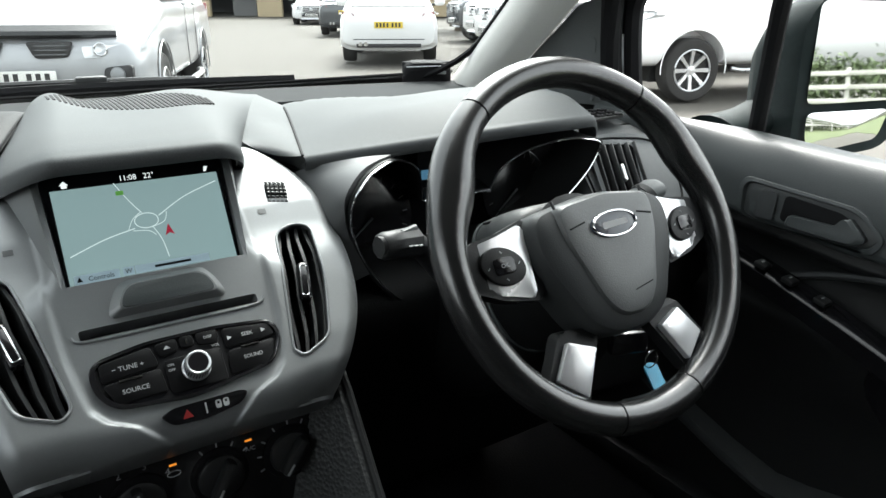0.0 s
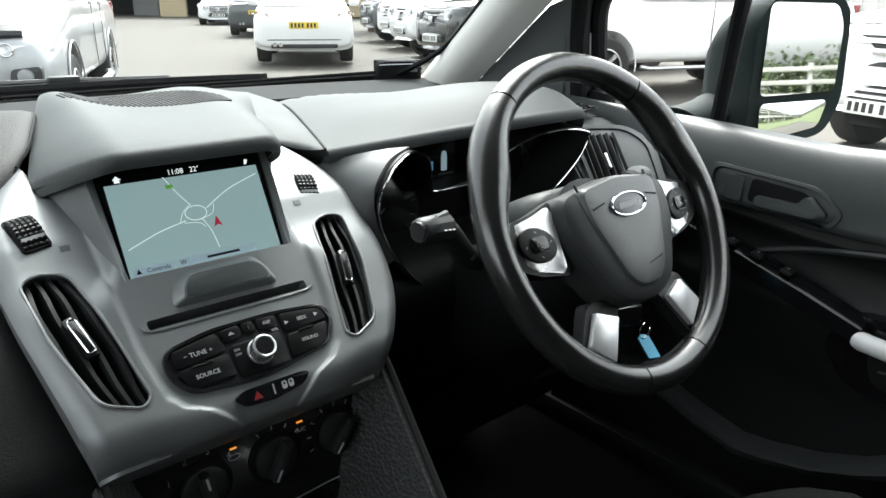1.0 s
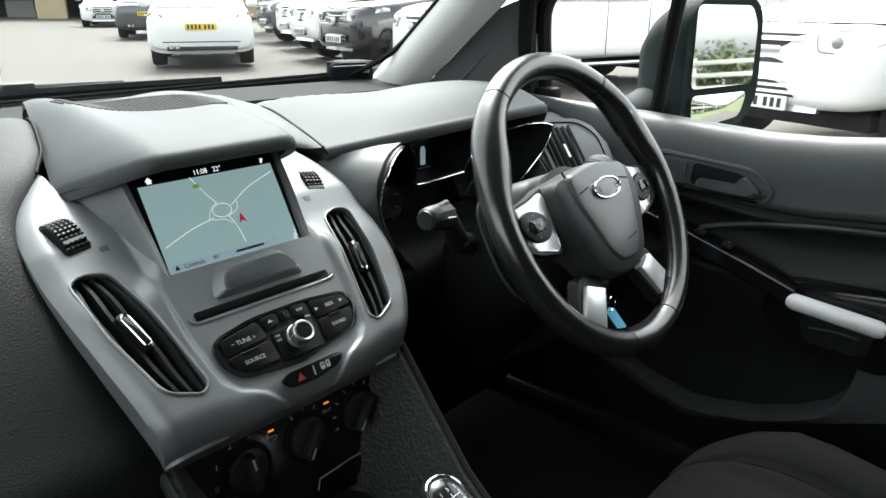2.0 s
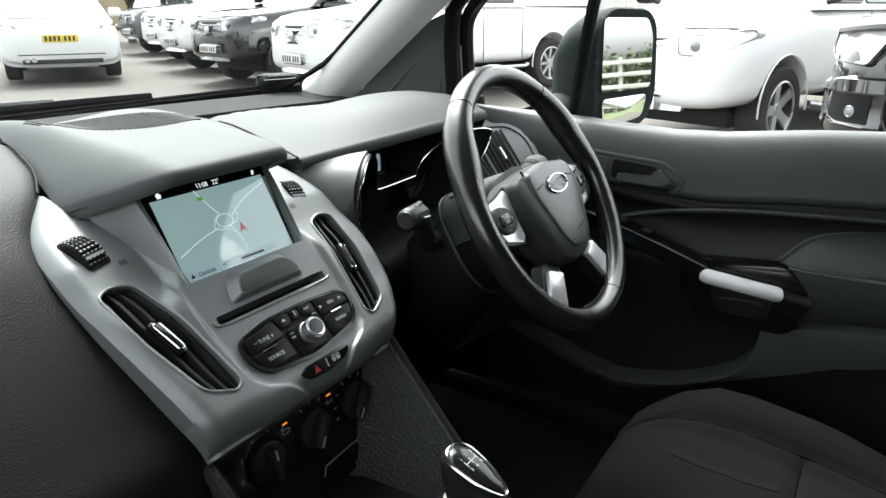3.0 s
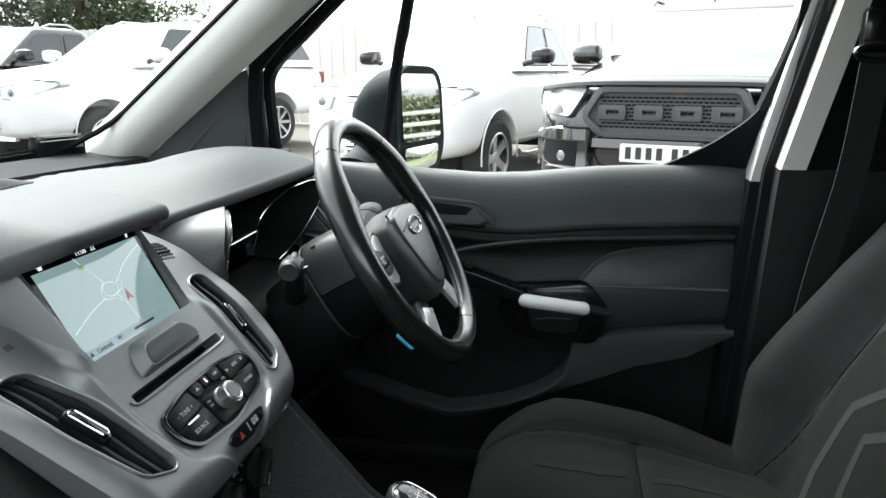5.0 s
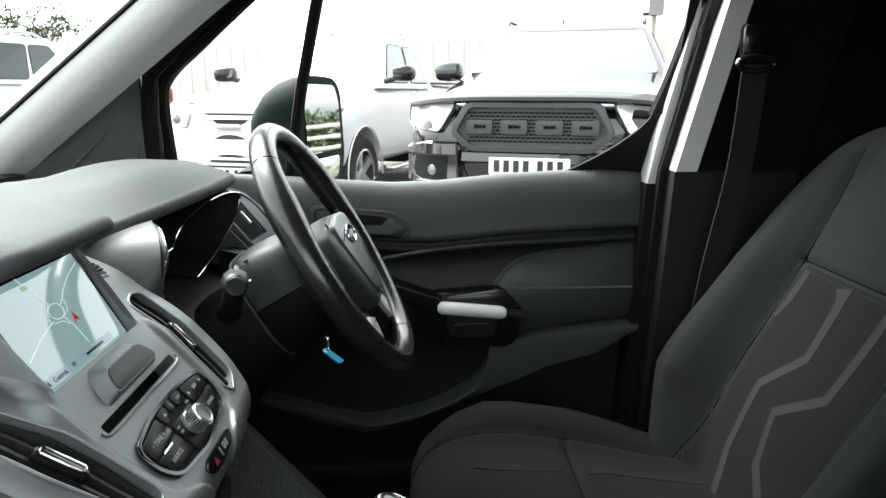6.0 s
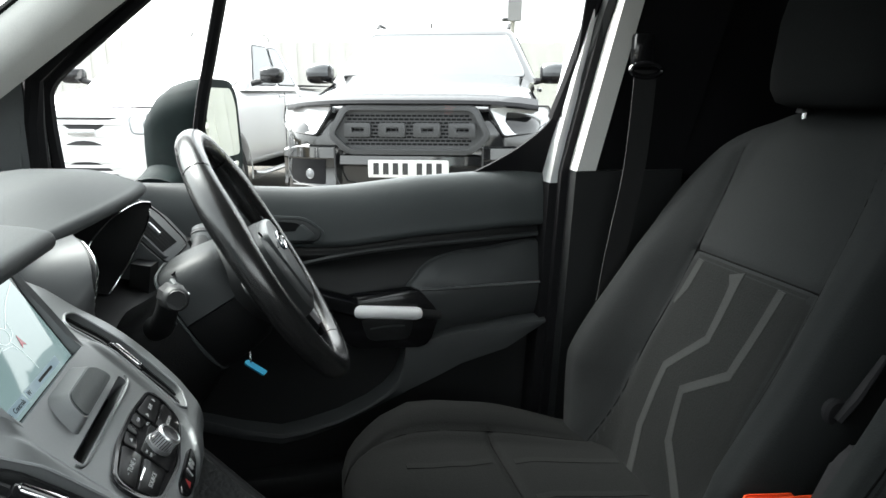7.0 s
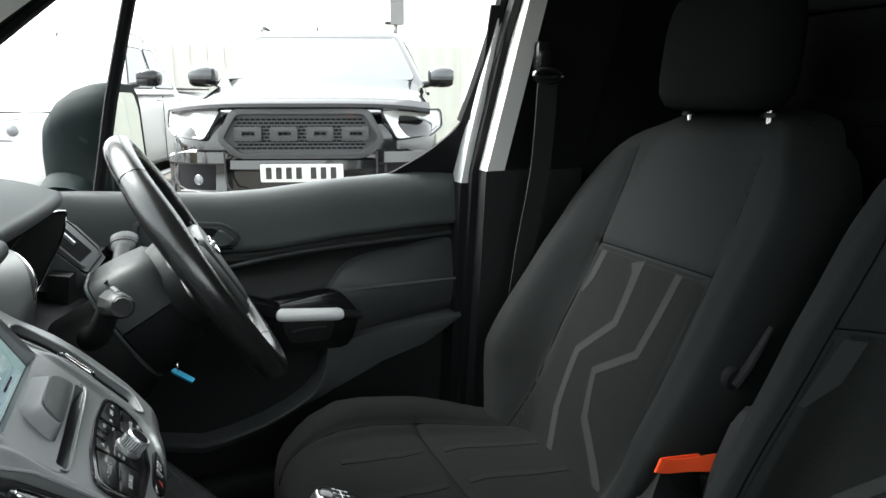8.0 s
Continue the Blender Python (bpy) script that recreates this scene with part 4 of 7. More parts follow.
def pod(name, pts, depth):
    """A gauge hood: a wall along a line, running forward into the dash, with a chrome edge."""
    line = curve_through(pts, 7)
    rings = [[p, p + Vector((0, depth, 0.01)), p + Vector((0, depth, 0.007)) + o, p + o] for p, o in ((p, (Vector((0.40, p.y, 0.99)) - p).normalized() * -0.004) for p in line)]
    part(name, loft(rings), HARD, clu)
    part("chrome_edge", tube(line, 0.0014, 8), CHROME, clu)


pod("left_hood", [(0.298, 0.648, 0.916), (0.258, 0.648, 0.925), (0.222, 0.652, 0.965), (0.203, 0.656, 1.010), (0.199, 0.651, 1.040), (0.208, 0.650, 1.061), (0.231, 0.661, 1.076), (0.272, 0.683, 1.081), (0.315, 0.708, 1.062), (0.332, 0.724, 1.022)], 0.075)
pod("centre_sill", [(0.332, 0.724, 1.022), (0.346, 0.728, 1.0125), (0.436, 0.724, 1.0155)], 0.03)
pod("right_hood", [(0.436, 0.724, 1.0155), (0.446, 0.712, 1.045), (0.475, 0.688, 1.072), (0.520, 0.668, 1.083), (0.555, 0.655, 1.080), (0.563, 0.654, 1.070), (0.552, 0.664, 1.035), (0.528, 0.686, 0.992), (0.500, 0.697, 0.973), (0.470, 0.703, 0.962)], 0.080)
COWLEDGE = [Vector(p) + Vector((-0.004, 0.004, 0.001)) for p in curve_through([(0.222, 0.652, 0.965), (0.203, 0.656, 1.010), (0.199, 0.651, 1.040), (0.208, 0.650, 1.061), (0.231, 0.661, 1.076), (0.272, 0.683, 1.081)], 4)]


def cowl(u, k):
    p = COWLEDGE[k]
    f = Vector((0.172, 0.752 - 0.055 * (20 - k) / 20, 0.93 + 0.135 * k / 20))
    return f.lerp(p, u) + Vector((0, -0.012 * math.sin(math.pi * u), 0.006 * math.sin(math.pi * u)))


part("left_outer_wall", sheet(cowl, steps(0, 1, 10), range(len(COWLEDGE)), -0.006), COWL, clu, "dark satin panel beside the left gauge")
for cx, cz in ((0.275, 0.995), (0.505, 1.000)):
    G = axes((cx, 0.757, cz), (1, 0, 0), (0, 0.15, 1))
    dial = part("dial", lathe([(0.004, 0), (0.058, 0), (0.058, 0.003), (0.055, 0.004), (0.004, 0.002)], G, 40), GLOSSBLACK, clu)
    for j in range(13):
        a = radians(220 - 21.7 * j)
        part("mark", block((0.007, 0.0012, 0.0006), G @ pose(0.048 * math.cos(a), 0.048 * math.sin(a), 0.0042, 0, 0, math.degrees(a))), DOORPAD, dial)
    part("needle", tube([G @ Vector((0, 0, 0.006)), G @ Vector((-0.034, -0.026, 0.006))], [0.0016, 0.0008], 6), DOORPAD, dial)
part("centre_display", block((0.055, 0.003, 0.058), Matrix.Translation((0.372, 0.757, 1.052))), SCREENBLACK, clu)
part("display_bar", block((0.010, 0.002, 0.012), Matrix.Translation((0.354, 0.7545, 1.040))), BLUEGLOW, clu)
part("van_symbol", prism(fillet([(-0.0045, -0.013), (0.0045, -0.013), (0.0045, 0.008), (0.0025, 0.014), (-0.0025, 0.014), (-0.0045, 0.008)], 0.0015), axes((0.379, 0.7545, 1.044), (1, 0, 0), (0, 0, 1)), -0.001, 0.001), BARINK, clu)
part("display_text", block((0.026, 0.002, 0.002), Matrix.Translation((0.382, 0.7545, 1.026))), DOORPAD, clu)

# ---- steering wheel ----
WH = axes((0.391, 0.478, 1.026), (1, 0, 0), (0, 0.5, 0.866))
swl = thing("steering_wheel", "black leather steering wheel with silver spoke trims", "steering wheel", tuple(WH.translation))


def rim_arc(a0, a1, extra=0.0, name="rim_section", mat=LEATHER):
    n = max(4, int(abs(a1 - a0) / 4))
    bm = bmesh.new()
    rings = []
    for i in range(n + 1):
        d = a0 + (a1 - a0) * i / n
        a = radians(d)
        fat = 0.0162 + 0.0028 * math.exp(-((d % 360 - 150) / 16) ** 2) + 0.0028 * math.exp(-((d % 360 - 30) / 16) ** 2) + extra
        inward = 0.0065 * math.exp(-((d % 360 - 157) / 13) ** 2) + 0.0065 * math.exp(-((d % 360 - 23) / 13) ** 2)
        r0 = 0.1790 - inward
        ring = []
        for j in range(14):
            h = 2 * math.pi * j / 14
            r = r0 + (fat + inward * 0.6) * math.cos(h)
            ring.append(bm.verts.new(WH @ Vector((r * math.cos(a), r * math.sin(a), fat * 1.08 * math.sin(h)))))
        rings.append(ring)
    return part(name, ring_faces(bm, rings), mat, swl)


SEAMS = (53, 127, 254, 288)
for a, b in zip(SEAMS, (*SEAMS[1:], SEAMS[0] + 360)):
    rim_arc(a + 0.35, b - 0.35)
for a in SEAMS:
    rim_arc(a - 0.5, a + 0.5, -0.0012, "rim_seam", BLACK)
# stitching along the lower rim
for i in range(24):
    a = radians(258 + 27 * i / 23)
    part("stitch", block((0.0008, 0.004, 0.0008), WH @ pose(0.1618 * math.cos(a), 0.1618 * math.sin(a), 0.001, 0, 0, math.degrees(a) + 25)), DOORPAD, swl)


def dome(outline, low, high, steps_in, mat, name, label="", m=WH):
    """A cushion-shaped cover: an outline that draws in as it rises."""
    c = sum((Vector((*p[:2], 0)) for p in outline), Vector()) / len(outline)
    rings = [[m @ Vector((c.x + (p[0] - c.x) * k, c.y + (p[1] - c.y) * k, z)) for p in outline] for k, z in [(1, low)] + [(k, low + (high - low) * q) for k, q in steps_in]]
    return part(name, loft(rings), mat, swl, label, 30)


PADO = fillet([(-0.092, 0.034), (0.0, 0.047), (0.092, 0.034), (0.093, -0.010), (0.054, -0.083), (0.024, -0.099), (-0.024, -0.099), (-0.054, -0.083), (-0.093, -0.010)], 0.02, 5)
dome(PADO, -0.030, 0.020, [(1, 0.55), (0.985, 0.72), (0.94, 0.86), (0.86, 0.94), (0.6, 0.985), (0.2, 1.0)], SHROUD, "airbag_cover", "dark grey airbag housing")
VO = fillet([(-0.066, 0.036), (0.0, 0.044), (0.066, 0.036), (0.062, 0.0), (0.036, -0.066), (0.018, -0.084), (-0.018, -0.084), (-0.036, -0.066), (-0.062, 0.0)], 0.014, 5)
dome(VO, 0.010, 0.0245, [(1, 0.25), (0.975, 0.62), (0.93, 0.84), (0.8, 0.95), (0.4, 1.0)], AIRBAG, "cover_panel", "grained grey airbag cover")
part("cover_groove", tube([WH @ Vector(p) for p in curve_through([(-0.060, 0.042, 0.0142), (-0.050, -0.02, 0.0175), (-0.030, -0.076, 0.0155), (0.0, -0.087, 0.0148), (0.030, -0.076, 0.0155), (0.050, -0.02, 0.0175), (0.060, 0.042, 0.0142)], 8)], 0.0016, 6), HARD, swl)
oval = [(0.0305 * math.cos(a), 0.0135 * math.sin(a) + 0.008) for a in steps(0, 2 * math.pi, 40)[:-1]]
part("badge", prism(oval, WH, 0.012, 0.0265, 0.0012), BADGE, swl, "dark oval badge")
part("badge_ring", tube([WH @ Vector((0.95 * p[0], (p[1] - 0.008) * 0.92 + 0.008, 0.0267)) for p in oval], 0.0013, 6, True), CHROME, swl)
part("badge_mark", prism(fillet([(-0.017, 0.0035), (0.017, 0.0055), (0.016, 0.0115), (-0.017, 0.0105)], 0.0028), WH, 0.0265, 0.0271), INK, swl)
part("airbag_mark", block((0.026, 0.0012, 0.0006), WH @ pose(0.016, -0.058, 0.0240, 0, 0, 10)), BLACK, swl)
for sx in (-1, 1):
    part("horn_mark", block((0.020, 0.0016, 0.0012), WH @ pose(sx * 0.045, 0.013, 0.0238, 0, 0, -sx * 12)), BLACK, swl)
    # side spokes with silver trim and buttons
    sp = fillet([(sx * p[0], p[1]) for p in ((0.080, 0.036), (0.118, 0.026), (0.150, 0.022), (0.170, 0.008), (0.163, -0.022), (0.128, -0.038), (0.084, -0.046))], 0.008, 4)
    part("spoke", prism(sp, WH, -0.022, -0.004, 0.004), HARD, swl)
    tr = fillet([(sx * p[0], p[1]) for p in ((0.090, 0.031), (0.120, 0.023), (0.150, 0.018), (0.158, 0.004), (0.140, -0.030), (0.120, -0.035), (0.094, -0.043))], 0.008, 4)
    part("spoke_trim", prism(tr, WH @ pose(0, 0, 0, 0, sx * 4, 0), -0.004, 0.006, 0.003), SPOKE, swl, "silver spoke trim")
    pad = [(sx * 0.124 + 0.0235 * math.cos(a), -0.006 + 0.0185 * math.sin(a) + 0.004 * math.cos(a) * sx) for a in steps(0, 2 * math.pi, 24)[:-1]]
    pd = part("button_pad", prism(pad, WH @ pose(0, 0, 0, 0, sx * 4, 0), 0.003, 0.0105, 0.002), HARD, swl)
    part("button_core", prism(fillet([(sx * 0.124 + x, -0.006 + y) for x, y in ((-0.011, -0.008), (0.011, -0.008), (0.011, 0.008), (-0.011, 0.008))], 0.004), WH @ pose(0, 0, 0, 0, sx * 4, 0), 0.010, 0.0125, 0.001), GLOSSBLACK, pd)
    if sx < 0:
        lettering("OK", WH @ pose(0, 0, 0, 0, -4, 0) @ Matrix.Translation((-0.124, -0.006, 0.0126)), 0.006, INK, pd, "lettering", 0.0001)
    for k in range(4):
        a = math.pi / 2 * k
        part("button_mark", block((0.003, 0.0008, 0.0004), WH @ pose(0, 0, 0, 0, sx * 4, 0) @ pose(sx * 0.124 + 0.0165 * math.cos(a), -0.006 + 0.0130 * math.sin(a), 0.0106, 0, 0, 90 * k + 45)), INK, pd)
    # lower spokes
    ls = fillet([(sx * p[0], p[1]) for p in ((0.030, -0.085), (0.080, -0.078), (0.112, -0.128), (0.072, -0.158))], 0.008, 4)
    part("lower_spoke", prism(ls, WH, -0.022, -0.006, 0.004), HARD, swl)
    lt = fillet([(sx * p[0], p[1]) for p in ((0.045, -0.103), (0.077, -0.090), (0.101, -0.122), (0.071, -0.146))], 0.003, 3)
    part("lower_spoke_trim", prism(lt, WH @ pose(0, 0, 0, 0, sx * 2, 0), -0.006, 0.003, 0.002), SPOKE, swl, "bright silver lower spoke trim")
part("hub", lathe([(0.03, -0.09), (0.052, -0.085), (0.066, -0.05), (0.070, -0.028), (0.05, -0.02)], WH @ Matrix.Translation((0, -0.015, 0)), 28), HARD, swl)

# ---- steering column, stalks and key ----
col = thing("steering_column", "dark grey steering column shroud", "steering column", (0.391, 0.58, 0.95))
CO = axes((0.391, 0.478, 1.010), (1, 0, 0), (0, 0.5, 0.866))
sec = []
SHELL = ((-0.036, 0.044, 0.046, 0.060), (-0.040, 0.058, 0.062, 0.074), (-0.048, 0.064, 0.068, 0.080), (-0.075, 0.067, 0.072, 0.086), (-0.108, 0.068, 0.074, 0.088), (-0.117, 0.067, 0.072, 0.087), (-0.121, 0.062, 0.067, 0.082))
for h, w, up, dn in SHELL:
    sec.append([CO @ Vector((w * abs(math.cos(a)) ** (0.42 if math.sin(a) > 0 else 0.85) * math.copysign(1, math.cos(a)), (up - 0.010 * abs(math.cos(a)) ** 3 if math.sin(a) > 0 else dn) * abs(math.sin(a)) ** (0.42 if math.sin(a) > 0 else 0.85) * math.copysign(1, math.sin(a)), h)) for a in (2 * math.pi * j / 56 for j in range(56))])
rim_line = [p + (CO @ Vector((0, 0, -0.121)) - CO @ Vector((0, 0, -0.117))) for p in sec[-2]]
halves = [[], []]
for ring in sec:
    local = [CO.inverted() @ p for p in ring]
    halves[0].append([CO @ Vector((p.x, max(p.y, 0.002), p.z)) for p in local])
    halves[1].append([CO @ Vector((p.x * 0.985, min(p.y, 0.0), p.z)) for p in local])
part("shroud", loft(halves[0]), SHROUD, col, "dark grey upper shroud behind the wheel", 40)
# Same plastic as the upper half; the black colour stands for shade below.
part("under_shroud", loft(halves[1]), GRAINED, col, "underside of the shroud, blackened for its shade", 40)
sec = []
for h, w, up, dn in ((-0.112, 0.060, 0.044, 0.082), (-0.15, 0.074, 0.044, 0.100), (-0.20, 0.090, 0.044, 0.118), (-0.25, 0.10, 0.044, 0.13)):
    sec.append([CO @ Vector((w * abs(math.cos(a)) ** 0.7 * math.copysign(1, math.cos(a)), (up if math.sin(a) > 0 else dn) * abs(math.sin(a)) ** 0.7 * math.copysign(1, math.sin(a)), h)) for a in (2 * math.pi * j / 28 for j in range(28))])
part("shroud_lip", tube(rim_line, 0.0024, 6, True), DOORPAD, col, "lighter lip round the shroud")
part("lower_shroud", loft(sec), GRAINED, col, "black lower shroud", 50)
part("shroud_seam", tube([CO @ Vector((x, 0.0665, h)) for x, h in ((-0.060, -0.096), (-0.030, -0.090), (0.030, -0.090), (0.060, -0.096))], 0.0016, 6), BLACK, col)
part("lock_cover", lathe([(0.002, 0.0), (0.020, 0.0), (0.021, 0.003), (0.017, 0.005), (0.002, 0.0055)], axes(CO @ Vector((-0.0615, -0.014, -0.075)), (0, -0.866, 0.5), (0.10, 0.5, 0.866)) @ Matrix.Diagonal((1.0, 0.62, -1.0, 1.0)), 28), HARD, col, "oval cover on the side of the shroud")
stk = thing("indicator_stalk", "dark grey indicator stalk with a printed knob end", "stalk", (0.30, 0.56, 1.0))
HE, HT, HM = Vector((0.190, 0.570, 1.027)), Vector((0.238, 0.583, 1.019)), Vector((0.286, 0.604, 0.968))
part("knob_end", tube([HE, HE.lerp(HT, 0.06), HE.lerp(HT, 0.5), HE.lerp(HT, 0.92), HT], [0.0115, 0.0138, 0.0148, 0.0165, 0.0130], 10), HARD, stk, "grey knob with printed lamp symbol")
part("end_cap", tube([HE - Vector((0.0015, 0, 0)), HE + Vector((0.002, 0.0005, 0))], [0.0100, 0.0110], 10), HARD, stk)
part("ridge", tube([HE.lerp(HT, 0.55) + Vector((0, -0.003, 0.0125)), HE.lerp(HT, 0.95) + Vector((0, -0.002, 0.016))], [0.003, 0.004], 8), DOORPAD, stk)
part("arm", tube([HE.lerp(HT, 0.9), HT + Vector((0.008, 0.004, -0.008)), HT.lerp(HM, 0.55), HM, HM + Vector((0.03, 0.012, -0.012))], [0.011, 0.0125, 0.0130, 0.0145, 0.016], 16), HARD, stk)
part("detent", lathe([(0.001, 0.003), (0.005, 0.0025), (0.0065, 0.0), (0.001, -0.004)], axes(HM + Vector((-0.004, -0.0135, 0.005)), (1, 0, 0), (0, 0.4, 0.9)), 14), SHROUD, stk)
for k in range(3):
    part("knob_mark", block((0.004, 0.0010, 0.005), axes(HE.lerp(HT, 0.62 + 0.13 * k) + Vector((0, -0.0150 - 0.0005 * k, 0.002)), (0.97, 0.24, 0), (0, 0, 1))), INK, stk)
stk = thing("wiper_stalk", "dark grey wiper stalk", "stalk", (0.50, 0.56, 1.0))
S0, S1 = Vector((0.455, 0.590, 0.985)), Vector((0.592, 0.578, 1.030))
part("arm", tube([S0, S0.lerp(S1, 0.5), S0.lerp(S1, 0.72)], [0.014, 0.012, 0.013], 16, flat=0.8), HARD, stk)
part("knob_end", tube([S0.lerp(S1, 0.66), S0.lerp(S1, 0.72), S0.lerp(S1, 0.95), S0.lerp(S1, 1.0)], [0.012, 0.017, 0.021, 0.016], 20, flat=0.55), QUARTER, stk, "grey wedge-shaped end")
part("ring_switch", tube([S0.lerp(S1, 0.80), S0.lerp(S1, 0.86)], [0.0195, 0.0205], 20, flat=0.58), HARD, stk)
key = thing("ignition_key", "ignition key with a blue plastic tag hanging in the column lock", "key", (0.49, 0.54, 0.86))
part("lock", lathe([(0.004, 0), (0.019, 0), (0.019, 0.012), (0.014, 0.016), (0.004, 0.016)], axes((0.470, 0.552, 0.872), (0, 0.5, 0.866), (0.5, 0.7, -0.4)), 20), GLOSSBLACK, key)
part("bow", block((0.05, 0.016, 0.030), axes((0.515, 0.535, 0.850), (0.9, -0.3, 0), (0.3, 0.9, 0)), 0.004), GLOSSBLACK, key)
part("ring", tube([(0.542 + 0.012 * math.cos(a), 0.518, 0.825 + 0.012 * math.sin(a)) for a in steps(0, 6.28, 16)[:-1]], 0.001, 6, True), CHROME, key)
part("tag", prism(fillet([(-0.020, -0.010), (0.014, -0.011), (0.019, -0.003), (0.017, 0.009), (-0.020, 0.010)], 0.003), axes((0.545, 0.512, 0.803), (0.30, 0.80, 0.52), (0.9, -0.3, -0.1)), -0.0015, 0.0015, 0.0006), BLUETAG, key, "blue plastic key tag")

# ---- small device on the dash ----
don = thing("dash_camera_box", "small black rounded electronic device on the dash beside the screen", "device", (0.652, 1.205, 1.085))
DO = axes((0.642, 1.215, 1.123), (0.83, -0.45, 0), (0.45, 0.83, 0.06))
part("body", prism(fillet([(-0.048, -0.024), (0.048, -0.024), (0.048, 0.024), (-0.048, 0.024)], 0.02, 6), DO, -0.021, 0.017, 0.015, seg=5), RUBBER, don, "", 50)
part("lid_hollow", prism(fillet([(-0.036, -0.012), (0.036, -0.012), (0.036, 0.014), (-0.036, 0.014)], 0.012, 6), DO, 0.0165, 0.0176), BLACK, don)
part("light_line", tube([DO @ Vector(p) for p in ((-0.040, -0.0247, 0.010), (0.044, -0.0247, 0.012))], 0.0009, 5), SILVER, don)
part("logo_mark", block((0.018, 0.0006, 0.006), DO @ Matrix.Translation((0.028, -0.0243, -0.001))), INK, don)
part("foot", block((0.05, 0.03, 0.014), DO @ Matrix.Translation((0, 0, -0.024)), 0.003), BLACK, don)

# ---- driver's door ----
door = thing("driver_door", "closed driver's door with dark grey trim and clear window", "door", (0.80, 0.4, 0.45))


def door_x(y):
    return lerp(((-0.13, 0.838), (0.0, 0.815), (0.20, 0.800), (0.402, 0.789), (0.60, 0.775), (0.87, 0.765)), y)


def sill_z(y):
    return lerp(((-0.13, 1.078), (0.0, 1.078), (0.19, 1.070), (0.33, 1.057), (0.42, 1.055), (0.55, 1.064), (0.65, 1.072), (0.87, 1.086)), y)


PROF = curve_through([(0.080, 0.0), (0.030, 0.006), (0.006, -0.006), (-0.012, -0.040), (-0.020, -0.085), (-0.022, -0.100), (-0.016, -0.109), (0.004, -0.113), (0.006, -0.119), (0.004, -0.124), (0.002, -0.130), (0.006, -0.138), (0.014, -0.146), (0.020, -0.168), (0.012, -0.21), (0.0, -0.235), (0.010, -0.30), (0.030, -0.37), (0.034, -0.45), (0.034, -0.62)], 5)


def trim_pt(y, k):
    dx, dz = PROF[k][0], PROF[k][1]
    fade = smooth((0.80 - y) / 0.2)
    return Vector((door_x(y) + dx * (0.5 + 0.5 * fade), y, sill_z(y) + dz * (1 - 0.12 * smooth((y - 0.3) / 0.3) * (dz > -0.2))))


def trim_face(y, z):
    """The inner face of the door trim at a height."""
    zs = [trim_pt(y, k) for k in range(len(PROF))][::-1]
    return float(np.interp(z, [p.z for p in zs], [p.x for p in zs]))


# Two mouldings in two tones; the lower tone is partly shade in colour.
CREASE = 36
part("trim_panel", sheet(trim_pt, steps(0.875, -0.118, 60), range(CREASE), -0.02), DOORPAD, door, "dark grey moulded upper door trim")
part("lower_panel", sheet(trim_pt, steps(0.875, -0.118, 60), range(CREASE - 1, len(PROF)), -0.02), HARD, door, "black moulded lower door panel, partly shaded by its colour")
def bead_z(y):
    return glide(((-0.12, 0.946), (0.125, 0.941), (0.25, 0.936), (0.33, 0.929), (0.375, 0.922), (0.42, 0.912), (0.465, 0.900), (0.55, 0.872)), y)


part("crease_line", tube([(trim_face(y, bead_z(y)) - 0.001, y, bead_z(y)) for y in steps(0.55, -0.112, 34)], [0.002] + [0.0055] * 34, 8), BEAD, door, "raised bead along the door trim")
# release handle in its recess
def on_trim(p, h):
    """A point over the door trim: p is (backwards, up) from the release handle's middle, h proud of the trim."""
    y, z = 0.467 - p[0], 0.985 + p[1]
    return Vector((trim_face(y, z) - h, y, z))


def grown(o, k, g):
    return [Vector((p[0] * k, (p[1] - 0.004) * g + 0.004)) for p in o]


def trim_plate(name, o, h0, h1, mat, label="", soft=0.96):
    part(name, loft([[on_trim(p, h) for p in q] for q, h in ((o, h0), (o, h1 - (h1 - h0) * 0.25), (grown(o, soft, soft), h1))]), mat, door, label, 30)


rec = fillet([(-0.098, 0.033), (0.050, 0.021), (0.083, -0.004), (0.073, -0.021), (-0.092, -0.017)], 0.017, 7)
bz = bmesh.new()
rings = [[bz.verts.new(on_trim(p, h)) for p in q] for q, h in ((grown(rec, 1.10, 1.26), -0.003), (grown(rec, 1.09, 1.24), 0.004), (grown(rec, 1.02, 1.08), 0.005), (grown(rec, 0.99, 0.98), -0.003))]
part("handle_bezel", ring_faces(bz, rings, True, False), DOORPAD, door, "", 30)
trim_plate("handle_dish", grown(rec, 1.0, 1.0), -0.003, 0.0012, DOORLOW)
trim_plate("handle_hollow", fillet([(-0.042, -0.010), (0.060, -0.014), (0.062, -0.004), (0.036, 0.015), (-0.040, 0.024)], 0.008, 5), 0.0, 0.0018, BLACK)
trim_plate("release_handle", fillet([(-0.030, -0.014), (0.060, -0.019), (0.072, -0.010), (0.046, 0.014), (0.034, -0.001), (-0.028, 0.001)], 0.006, 5), 0.0, 0.012, DOORPAD, "dark grey release lever", 0.90)
trim_plate("lock_flap", fillet([(-0.078, -0.012), (-0.052, -0.013), (-0.052, 0.024), (-0.076, 0.026)], 0.004, 4), 0.0, 0.0035, DOORLOW)
